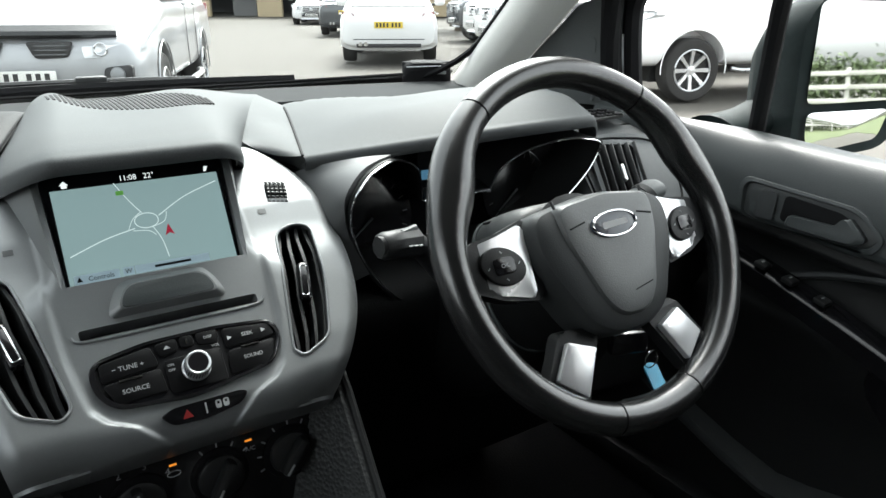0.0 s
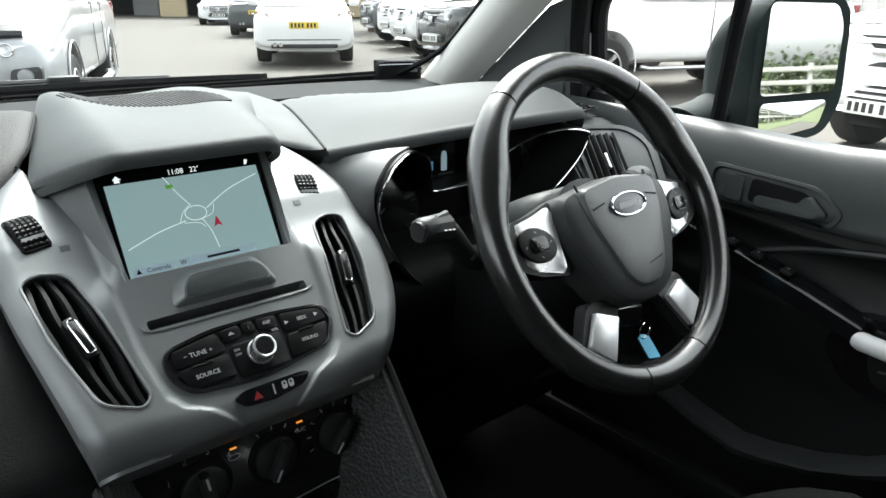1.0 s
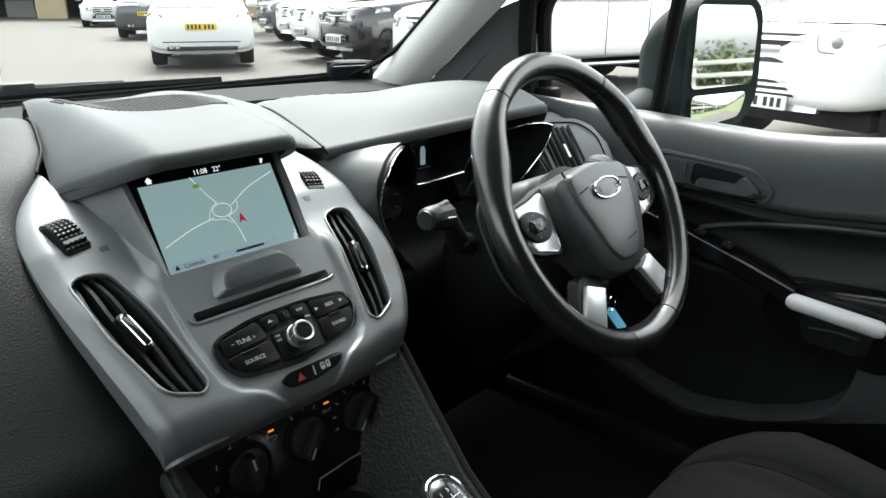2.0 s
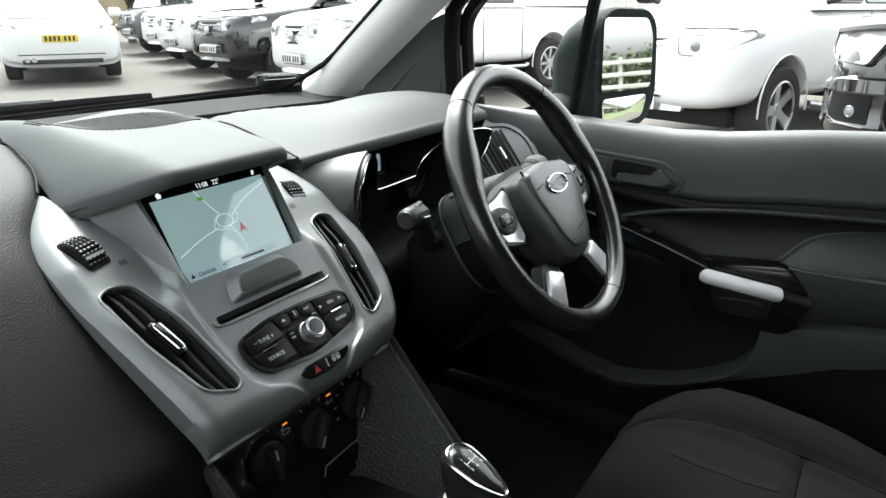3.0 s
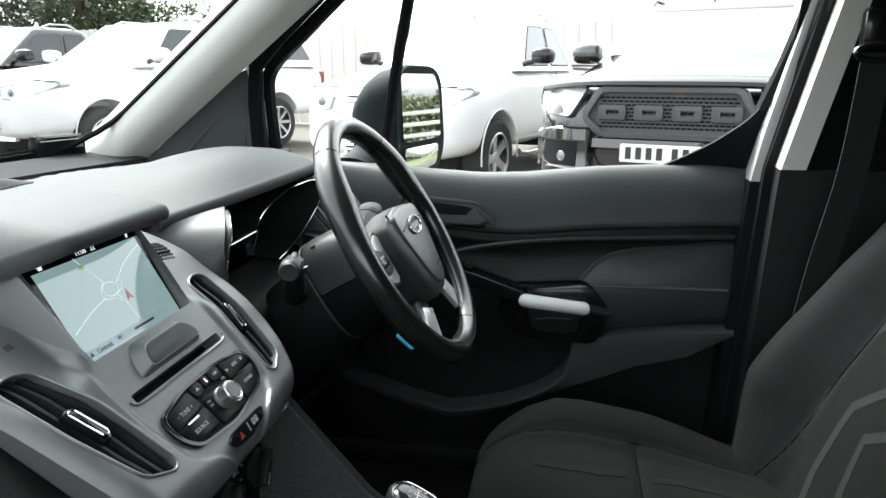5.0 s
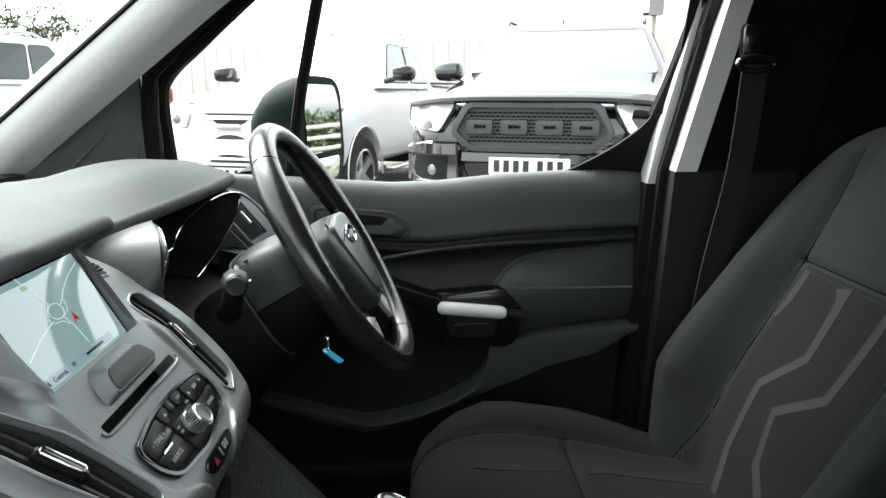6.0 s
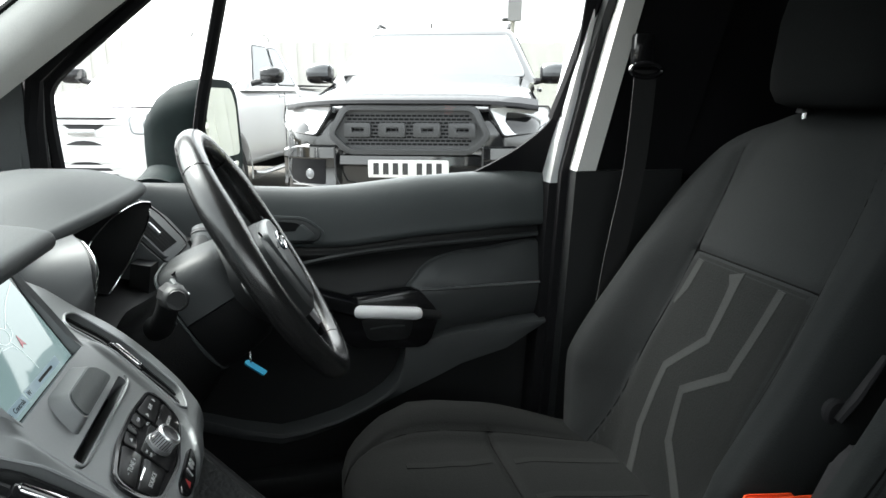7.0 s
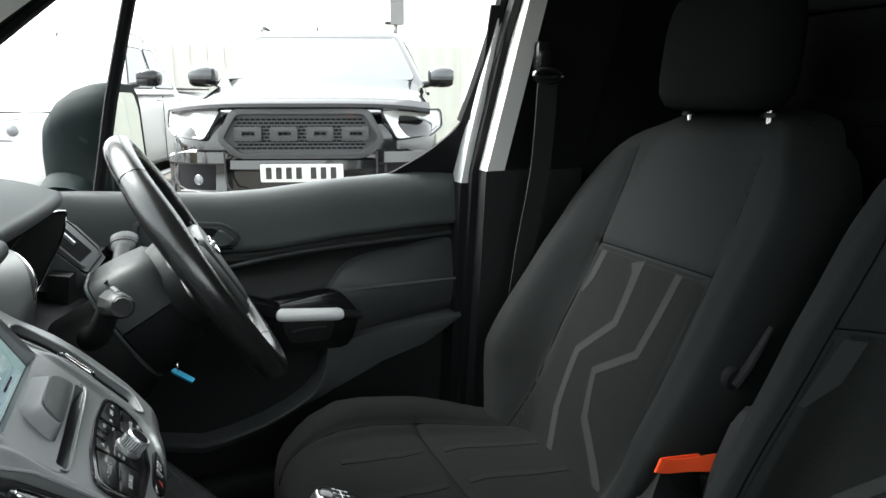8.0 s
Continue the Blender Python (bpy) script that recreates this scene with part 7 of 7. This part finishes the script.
            part("grille_rim", tube([F @ Vector((x, z, 0.012 - 0.10 * (abs(x) / 0.6) ** 2.4)) for x, z in fillet(rimo, 0.03, 4)], 0.011, 6, True), tone, gr)
            part("badge", block((0.24 if grille == "white" else 0.13, 0.05 if grille == "white" else 0.09, 0.015), F @ Matrix.Translation((0, (g0 + g1) / 2 + 0.015, 0.030)), 0.006), SILVER, gr)
        for sx in (1, -1):
            if grille == "mesh":
                # tall wrap-round lamps between grille and wing
                def lamp_ring(k, back):
                    o = fillet([(gw - 0.03, g1 + 0.012), (gw + 0.16, g1 + 0.018), (W - 0.015, g1 + 0.022), (W - 0.005, g1 - 0.090), (W - 0.09, g1 - 0.150), (gw + 0.075, g1 - 0.172)], 0.025, 4)
                    cxx, cyy = (gw + W) / 2, g1 - 0.06
                    return [F @ Vector((sx * (cxx + (x - cxx) * k), cyy + (y - cyy) * k, 0.016 - back - 0.34 * max(0.0, (x - gw - 0.06) / (W - gw - 0.06)) ** 2.2 - 0.35 * max(0.0, y - g1 + 0.10))) for x, y in o]
                hl = part("headlamp", loft([lamp_ring(1.0, 0.16), lamp_ring(1.0, 0.008), lamp_ring(0.95, 0.0)]), LAMPCLEAR, v, "clear wrap-round headlamp", 30)
                part("brow", tube([p + F.to_3x3() @ Vector((0, 0, 0.004)) for p in lamp_ring(1.0, 0.0)], 0.006, 6, True), GLOSSBLACK, hl)
                def corner(x, h):
                    return 0.050 - 0.23 * max(0.0, (x - 0.46) / 0.42) ** 2.1 + h
                def corner_pts(line, h):
                    return [F @ Vector((sx * x, z, corner(x, h))) for x, z in line]
                fo = part("bumper_corner", loft([[F @ Vector((sx * x, z, corner(x, h))) for z, h in ((0.900 - 0.03 * max(0, (x - 0.7) / 0.17) ** 2, -0.14), (0.908 - 0.03 * max(0, (x - 0.7) / 0.17) ** 2, -0.012), (0.893 - 0.03 * max(0, (x - 0.7) / 0.17) ** 2, 0.010), (0.825, 0.016), (0.812, 0.006), (0.665, 0.000), (0.640, 0.010), (0.622, -0.02), (0.622, -0.14))] for x in steps(0.475, 0.885, 14)]), CARBLACK, v, "gloss black bumper corner", 30)
                part("recess", loft([corner_pts([(x, 0.655), (x - 0.012, 0.815)], 0.009) + corner_pts([(x - 0.012, 0.815), (x, 0.655)], -0.01) for x in steps(0.55, 0.81, 8)]), BLACK, fo)
                part("fog_lamp", lathe([(0.003, 0.004), (0.020, 0.003), (0.025, 0.0), (0.029, 0.004), (0.033, 0.0), (0.003, -0.02)], axes(F @ Vector((sx * 0.655, 0.718, corner(0.655, 0.011))), (-0.94, -0.34 * sx, 0), (0, 0, 1)), 20), LAMP, fo)
                part("edge_trim", tube(corner_pts([(0.780, 0.868), (0.828, 0.815), (0.832, 0.735), (0.800, 0.672), (0.735, 0.648), (0.640, 0.640), (0.560, 0.638)], 0.010), 0.006, 6, flat=0.6), GRILLEGREY, fo)
                part("corner_gap", tube(corner_pts([(0.478, 0.895), (0.476, 0.80), (0.470, 0.70), (0.440, 0.640), (0.38, 0.625)], 0.012), 0.006, 6), DARKTRIM, fo)
                part("lamp_line", tube([p + F.to_3x3() @ Vector((0, 0, 0.003)) for p in lamp_ring(0.86, 0.0)[14:22]], 0.005, 6), CARGREY, hl)
                continue
            if grille == "split":
                hl = part("headlamp", loft([[F @ Vector((sx * x, y, z)) for x, y, z in o] for o in ([(gw + 0.03, g1 - 0.12, 0.012), (gw + 0.02, g1 - 0.04, 0.006), (W - 0.16, g1 - 0.025, -0.05), (W - 0.035, g1 - 0.005, -0.30), (W - 0.03, g1 - 0.05, -0.27), (W - 0.13, g1 - 0.125, -0.035)], [(gw + 0.03, g1 - 0.13, -0.16), (gw + 0.02, g1 - 0.03, -0.16), (W - 0.16, g1 - 0.02, -0.26), (W - 0.12, g1 - 0.005, -0.40), (W - 0.12, g1 - 0.08, -0.40), (W - 0.13, g1 - 0.15, -0.26)])]), LAMPCLEAR if grille == "split" else LAMP, v)
                part("bulb_ring", tube([F @ Vector((sx * (gw + 0.15) + 0.045 * math.cos(a), g1 - 0.06 + 0.045 * math.sin(a), 0.0)) for a in steps(0, 6.2832, 16)[:-1]], 0.008, 6, True), CHROME, hl)
                fo = face("fog_recess", [(sx * 0.58, low + 0.10 + fz), (sx * 0.80, low + 0.12 + fz), (sx * 0.80, low + 0.24 + fz), (sx * 0.60, low + 0.22 + fz)][::-sx], -0.15, 0.004, DARKTRIM)
                part("fog_lamp", lathe([(0.005, 0), (0.055, 0), (0.05, 0.02), (0.005, 0.025)], F @ Matrix.Translation((sx * 0.69, low + 0.17 + fz, 0.004)), 18), LAMP, fo)
                continue
            # swept-back lamps that follow the bowed nose
            def swept(k, back):
                o = fillet([(0.40, g1 - 0.005), (0.62, g1 + 0.03), (0.885, g1 + 0.075), (0.895, g1 + 0.02), (0.80, g1 - 0.085), (0.60, g1 - 0.15), (0.43, g1 - 0.14)], 0.03, 4)
                return [F @ Vector((sx * (0.64 + (x - 0.64) * k), g1 - 0.04 + (y - g1 + 0.04) * k, 0.022 - back - 0.145 * max(0.0, (x - 0.33) / 0.45) ** 2.1 - 0.30 * max(0.0, (x - 0.78) / 0.12) ** 1.5 * 0.5 - 0.4 * max(0.0, y - g1 + 0.06))) for x, y in o]
            hl = part("headlamp", loft([swept(1.0, 0.14), swept(1.0, 0.008), swept(0.94, 0.0)]), LAMPCLEAR, v, "clear swept-back headlamp", 30)
            part("lamp_edge", tube([p + F.to_3x3() @ Vector((0, 0, 0.002)) for p in swept(1.0, 0.004)], 0.004, 6, True), LAMP if paint is CARWHITE else CARGREY, hl)
            part("projector", lathe([(0.004, 0.014), (0.03, 0.010), (0.045, 0.0), (0.004, -0.02)], F @ Matrix.Translation((sx * 0.56, g1 - 0.065, -0.012)), 20), LAMP, hl)
            fm = axes(F @ Vector((sx * 0.70, low + 0.20, -0.105)), (-0.86, -0.52 * sx, 0), (0, 0, 1))
            fo = part("fog_recess", prism(fillet([(-0.105, -0.055), (0.105, -0.055), (0.105, 0.055), (-0.105, 0.055)], 0.02), fm, -0.10, 0.006, 0.004), DARKTRIM, v)
            part("fog_rim", tube([fm @ Vector((x, y, 0.008)) for x, y in fillet([(-0.098, -0.048), (0.098, -0.048), (0.098, 0.048), (-0.098, 0.048)], 0.02)], 0.009, 6, True), CHROME if grille != "bars" else DARKTRIM, fo)
            part("fog_lamp", lathe([(0.005, 0), (0.042, 0), (0.038, 0.012), (0.005, 0.016)], fm @ Matrix.Translation((sx * 0.01, 0, 0.006)), 18), LAMPCLEAR, fo)
        if grille in ("mesh", "split"):
            lower = face("lower_intake", [(-0.50, low + 0.05), (0.50, low + 0.05), (0.54, low + 0.20), (-0.54, low + 0.20)], -0.12, 0.008, DARKTRIM)
            for i in range(2):
                part("intake_bar", block((0.96, 0.016, 0.02), F @ Matrix.Translation((0, low + 0.09 + 0.06 * i, 0.010)), 0.004), CARGREY, lower)
        else:
            lower = bowed("lower_intake", -0.50, 0.50, low + 0.10, low + 0.27, 0.012, DARKTRIM, v, 0.10)
            for i in range(3):
                bowed("intake_bar", -0.50, 0.50, low + 0.125 + 0.05 * i, low + 0.148 + 0.05 * i, 0.026, paint if grille == "white" else CARGREY, lower)
            bowed("skid_plate", -0.46, 0.46, low - 0.01, low + 0.05, -0.01, SILVER if paint is CARWHITE else CARGREY, v, 0.05)
        if grille == "mesh":
            part("bumper_beam", loft([[F @ Vector((x, z, h - 0.05 * (abs(x) / 0.6) ** 3)) for z, h in ((g0 - 0.018, 0.010), (g0 - 0.030, 0.044), (g0 - 0.085, 0.050), (g0 - 0.100, 0.024), (g0 - 0.100, -0.05), (g0 - 0.018, -0.05))] for x in steps(-0.49, 0.49, 12)]), CARBLACK, v, "gloss black bumper beam", 40)
        plate(v, F @ Matrix.Translation((0, low + (0.34 if grille == "mesh" else 0.05 if grille == "white" else 0.22 if grille == "split" else 0.17), 0.050 if grille == "mesh" else 0.022 if grille == "split" else 0.034)), PLATEW)
        part("bonnet_gap", tube([F @ Vector((x, deck - 0.055, -0.06 - 0.25 * (abs(x) / W) ** 3)) for x in steps(-W + 0.12, W - 0.12, 12)], 0.008, 5), DARKTRIM, v)
        if grille == "mesh" or paint is CARSILVER:
            part("bonnet_deflector", loft([[F @ Vector((x, y, z - 0.22 * (abs(x) / W) ** 3)) for y, z in (((deck + 0.008 - 0.05 * (abs(x) / W) ** 4 + a, b) for a, b in ((0.0, 0.045), (0.014, 0.072), (0.036, 0.062), (0.078, -0.03), (0.060, -0.14), (0.0, -0.06))) if grille == "mesh" else ((deck - 0.055, 0.005), (deck - 0.03, 0.028), (deck + 0.0, 0.022), (deck + 0.045, -0.05), (deck + 0.03, -0.10), (deck - 0.04, -0.06)))] for x in steps(-W + (0.2 if grille == "split" else 0.10), W - (0.2 if grille == "split" else 0.10), 14)]), GLOSSBLACK, v, "black bonnet deflector")
        for sx in (-0.42, 0.22):
            part("wiper", tube([(sx, -c0 - 0.02, belt + 0.005), (sx + 0.30, -c0 - 0.08, belt + 0.022), (sx + 0.52, -c0 - 0.06, belt + 0.012)], 0.007, 6), DARKTRIM, v)
    if rear:
        Rm = axes((0, -L - 0.002, 0), (1, 0, 0), (0, 0, 1))
        plate(v, Rm @ Matrix.Translation((0, 0.69, 0.0)), PLATEY)
        for sx in (1, -1):
            part("tail_lamp", loft([[Vector((sx * x, -L + y, z)) for x, y, z in o] for o in ([(W - 0.30, 0.004, 0.83), (W - 0.15, 0.045, 0.835), (W - 0.055, 0.13, 0.86), (W - 0.075, 0.12, 0.91), (W - 0.20, 0.035, 0.905), (W - 0.27, 0.012, 0.88)], [(W - 0.30, 0.1, 0.83), (W - 0.17, 0.13, 0.835), (W - 0.12, 0.2, 0.86), (W - 0.13, 0.2, 0.91), (W - 0.20, 0.12, 0.905), (W - 0.27, 0.1, 0.88)])]), TAIL, v)
        part("bumper_line", block((2 * W - 0.5, 0.02, 0.02), Matrix.Translation((0, -L + 0.002, 0.44)), 0.006), CARGREY, v)
        part("diffuser", block((2 * W - 0.62, 0.03, 0.07), Matrix.Translation((0, -L + 0.012, 0.33)), 0.01), DARKTRIM, v)
        part("exhaust", tube([(-0.42, -L + 0.05, 0.36), (-0.42, -L - 0.03, 0.36)], 0.04, 12), CHROME, v)
        part("exhaust", tube([(-0.52, -L + 0.05, 0.36), (-0.52, -L - 0.03, 0.36)], 0.04, 12), CHROME, v)
    x, y = at
    v.matrix_basis = pose(x, y, rise(x, y), 0, 0, heading)
    return v


HATCH = dict(L=4.25, W=0.90, deck=0.90, belt=0.98, roof=1.40, cab=(1.25, 1.95, 3.45, 4.05), axles=(0.85, 3.42), r=0.325, bed=False, low=0.24, group="parked cars")
vehicle("black_pickup", "glossy black pickup with mesh grille and black bonnet deflector", "pickup truck", (3.93, -0.36), 72, CARBLACK, grille="mesh", glass=PALEGLASS, belt=1.36, swell=0.055)
vehicle("white_pickup", "clean white double cab pickup with body-colour grille", "pickup truck", (5.88, 2.05), 72, CARWHITE, grille="white", glass=PALEGLASS, spokes=5)
vehicle("white_pickup", "white pickup with chrome grille, alloy wheels and hard top", "pickup truck", (6.64, 6.87), 72, CARWHITE, grille="chrome", spokes=8, canopy=True)
vehicle("black_pickup", "dark pickup with clear headlamps in the row of pickups", "pickup truck", (7.5, 9.5), 78, CARBLACK, grille="bars")
vehicle("white_pickup", "white pickup with black grille slots", "pickup truck", (8.7, 12.0), 75, CARWHITE, grille="chrome")
vehicle("white_pickup", "white pickup parked far along the row", "pickup truck", (10.2, 14.6), 75, CARWHITE, grille="bars", detail=False)
vehicle("dark_pickup", "dark grey pickup at the end of the row", "pickup truck", (11.4, 17.2), 75, CARGREY, grille="bars", detail=False)
vehicle("silver_pickup", "silver double cab pickup with black bonnet guard", "pickup truck", (0.17, 6.25), 159, CARSILVER, grille="split", W=0.90, deck=0.98, swell=0.09)
vehicle("white_hatchback", "white hatchback seen from behind with red tail lamps", "car", (8.45, 15.4), -30, CARWHITE, front=False, rear=True, **HATCH)
vehicle("white_hatchback", "white car parked beyond the hatchback", "car", (12.4, 29.6), 150, CARWHITE, detail=False, **HATCH)
vehicle("dark_hatchback", "dark grey car parked in the yard", "car", (11.9, 24.3), -30, CARGREY, front=False, rear=True, detail=False, **HATCH)
vehicle("white_hatchback", "white car parked near the garage", "car", (14.2, 34.0), 150, CARWHITE, detail=False, **HATCH)
vehicle("dark_hatchback", "dark car parked by the garage wall", "car", (6.8, 29.0), 165, CARGREY, detail=False, **HATCH)

# ---- garage, fences, hedge and trees ----
STONE = material("honey_stone", (0.42, 0.34, 0.22), 0.85, grain=0.2, size=0.05, stain=0.2, blotch=0.6, bump=0.3)
DARKIN = material("dark_interior", (0.05, 0.05, 0.055), 0.8, stain=0.3, blotch=1.0)
ROOFM = material("grey_sheet_roof", (0.2, 0.2, 0.2), 0.7, stain=0.15, blotch=2.0)
BOARD = material("weathered_fence_board", (0.58, 0.57, 0.54), 0.85, grain=0.2, size=0.02, stain=0.25, blotch=0.5, bump=0.3)
RAIL = material("pale_painted_rail", (0.30, 0.295, 0.27), 0.7, grain=0.1, size=0.01, stain=0.15, blotch=0.5, bump=0.2)
LEAF = material("hedge_leaf", (0.035, 0.055, 0.014), 0.6, grain=0.3, size=0.1, stain=0.25, blotch=0.8)
BARK = material("bark", (0.10, 0.08, 0.06), 0.9, grain=0.3, size=0.03, stain=0.2, blotch=0.3, bump=0.5)
GRASSM = material("mown_grass", (0.075, 0.092, 0.036), 0.9, grain=0.3, size=0.05, stain=0.2, blotch=1.0, bump=0.5)

gar = thing("garage_building", "honey stone garage with dark open bays", "building", (13, 42, 0.46))
GA = axes((12.2, 42.5, 0.46), (0.85, -0.53, 0), (0, 0, 1))
for x0, x1 in ((-14.0, -7.2), (-1.5, -0.5), (2.2, 3.6), (6.2, 14.0)):
    part("pier", prism([(x0, 0), (x1, 0), (x1, 3.0), (x0, 3.0)], GA, -0.4, 0.0), STONE, gar)
part("upper_wall", prism([(-14, 3.0), (14, 3.0), (14, 4.4), (-14, 4.4)], GA, -0.4, 0.0), STONE, gar)
part("roof", loft([[GA @ Vector((x, 4.4, 0.4)), GA @ Vector((x, 4.5, 0.4)), GA @ Vector((x, 6.6, -5)), GA @ Vector((x, 4.5, -10.4)), GA @ Vector((x, 4.4, -10.4))] for x in (-14.4, 14.4)]), ROOFM, gar)
part("back_wall", prism([(-14, 0), (14, 0), (14, 4.4), (-14, 4.4)], GA, -10.4, -10.0), DARKIN, gar)
for x in (-14.0, 13.6):
    part("side_wall", prism([(x, 0), (x + 0.4, 0), (x + 0.4, 4.4), (x, 4.4)], GA, -10.0, -0.4), STONE, gar)
for x0, x1 in ((-7.2, -1.5), (-0.5, 2.2), (3.6, 6.2)):
    part("door_track", prism([(x0, 2.7), (x1, 2.7), (x1, 3.0), (x0, 3.0)], GA, -0.3, -0.25), ROOFM, gar)
part("workbench", prism([(0.2, 0), (1.6, 0), (1.6, 0.9), (0.2, 0.9)], GA, -3.0, -2.4), ROOFM, gar)

# close-boarded fence behind the row
fence = thing("board_fence", "tall weathered close-boarded timber fence", "fence", (13, 2, 0))
rnd = random.Random(4)
FB = axes((11.2, -9.0, 0), (0.24, 0.97, 0), (0, 0, 1))
boards = [prism([(-0.083, 0.05), (0.083, 0.05), (0.083, h), (-0.083, h)], FB, d, d + 0.019) for h, d in ((2.15, 0.0), (2.165, 0.021), (2.14, 0.0), (2.155, 0.021))]
shared = []
for b in boards:
    ob = part("board", b, BOARD, fence)
    shared.append(ob)
for i in range(170):
    ob = shared[i % 4] if i < 4 else shared[i % 4].copy()
    if i >= 4:
        scene.collection.objects.link(ob)
    d = FB.to_3x3() @ Vector((0.152 * i, 0, rnd.uniform(-0.006, 0.006)))
    p = FB.translation + d
    ob.location = d + Vector((0, 0, rise(p.x, p.y)))
for z in (0.5, 1.2, 1.9):
    part("rail", prism([(-0.1, z), (25.9, z), (25.9, z + 0.08), (-0.1, z + 0.08)], FB, 0.042, 0.09), BOARD, fence)

# pole with a white lamp head above the fence
lp = thing("flood_lamp_pole", "white flood lamp on a pole behind the fence", "lamp post", (13.6, -4.2, 0))
part("pole", tube([(13.6, -4.25, 0), (13.6, -4.25, 3.6)], 0.05, 10), RAIL, lp)
part("lamp_head", prism(fillet([(-0.14, -0.25), (0.14, -0.25), (0.14, 0.25), (-0.14, 0.25)], 0.04), axes((13.45, -4.24, 2.88), (0.3, 0.95, 0), (0, 0, 1)), -0.1, 0.1, 0.02), ROOFM, lp)
part("bracket", block((0.12, 0.3, 0.06), Matrix.Translation((13.5, -4.15, 2.66)), 0.01), DARKTRIM, lp)


def clumps(rng, spots, size, bm=None):
    """Many small leaf blades round a list of spots (x, y, z, spread)."""
    verts, faces = [], []
    for x, y, z, sp in spots:
        for _ in range(26):
            c = Vector((x, y, z)) + Vector((rng.gauss(0, 1), rng.gauss(0, 1), rng.gauss(0, 0.8))) * sp
            a, b = Vector((rng.gauss(0, 1), rng.gauss(0, 1), rng.gauss(0, 1))).normalized(), Vector((rng.gauss(0, 1), rng.gauss(0, 1), rng.gauss(0, 1))).normalized()
            k = size * rng.uniform(0.6, 1.3)
            i = len(verts)
            verts += [c - a * k, c + b * k * 0.5, c + a * k, c - b * k * 0.5]
            faces.append((i, i + 1, i + 2, i + 3))
    return verts, faces


def foliage(name, spots, size, parent, seed, mat=LEAF):
    v, f = clumps(random.Random(seed), spots, size)
    me = bpy.data.meshes.new(name)
    me.from_pydata([tuple(p) for p in v], [], f)
    me.materials.append(mat)
    ob = new(name, me)
    if parent:
        ob.parent = parent
        ob.matrix_parent_inverse = Matrix.Translation(-parent.location)
    return ob


# hedge and post-and-rail fence beyond the grass behind the van
HB = axes((-1.6, -24.3, 0), (0.92, 0.39, 0), (0, 0, 1))
hedge = foliage("hedge", [(*(HB @ Vector((s, rnd.uniform(0.1, 1.45) + 0.1 * math.sin(s * 0.7), rnd.uniform(0.8, 1.8)))), 0.22) for s in (0.03 * i for i in range(1150))], 0.115, None, 5)
tagged(hedge, "dense clipped green hedge behind the rail fence", "hedge", kind="stuff")
setting("lawn", sheet(lambda u, v: HB @ Vector((u, 0.012 + rise(*(HB @ Vector((u, 0, v))).xy), v)), steps(-6, 40, 8), [-15, -6, 0, 4.5], 0.03), GRASSM, "mown grass verge beside the yard")
rf = thing("rail_fence", "pale timber post-and-rail fence", "fence", tuple(HB.translation))
for i in range(20):
    part("post", block((0.12, 1.35, 0.12), HB @ Matrix.Translation((1.8 * i, 0.66, 0.0)), 0.01), RAIL, rf)
for i in range(19):
    for z in (0.42, 0.80, 1.18):
        part("rail", block((1.8, 0.13, 0.05), HB @ Matrix.Translation((1.8 * i + 0.9, z, -0.09)), 0.008), RAIL, rf)


def tree(x, y, h, seed):
    rng = random.Random(seed)
    t = thing("tree", "leafy green tree beyond the yard", "tree", (x, y, rise(x, y)), "trees beyond the yard")
    base = Vector((x, y, rise(x, y)))
    part("trunk", tube([base, base + Vector((0.1, 0, h * 0.3)), base + Vector((0, 0.1, h * 0.75))], [h * 0.035, h * 0.025, h * 0.008], 8), BARK, t)
    spots = []
    for i in range(7):
        a, e = rng.uniform(0, 6.28), rng.uniform(0.35, 0.8)
        tip = base + Vector((math.cos(a) * h * 0.28, math.sin(a) * h * 0.28, h * (e + 0.12)))
        part("limb", tube([base + Vector((0, 0, h * e * 0.7)), (base + Vector((0, 0, h * e))).lerp(tip, 0.5), tip], [h * 0.015, h * 0.01, h * 0.004], 6), BARK, t)
        spots += [(*(tip + Vector((rng.gauss(0, 1), rng.gauss(0, 1), rng.gauss(0, 0.7))) * h * 0.11), h * 0.035) for _ in range(14)]
    spots += [(*(base + Vector((rng.gauss(0, h * 0.14), rng.gauss(0, h * 0.14), h * rng.uniform(0.4, 0.95)))), h * 0.035) for _ in range(50)]
    foliage("crown", spots, h * 0.022, t, seed + 50)


for i in range(13):
    a = radians(34 + 2.35 * i)
    d = 27 + 3 * math.sin(i * 2.3)
    tree(d * math.sin(a), d * math.cos(a), 4.2 + 0.7 * math.sin(i * 1.7) - (1.2 if i > 10 else 0), 20 + i)
for i, (x, y, h) in enumerate(((9.0, -40.0, 2.6), (16.0, -37.0, 2.3), (23.0, -36.0, 2.5), (29.0, -33.0, 2.4), (3.0, -42.0, 2.6))):
    tree(x, y, h, 50 + i)
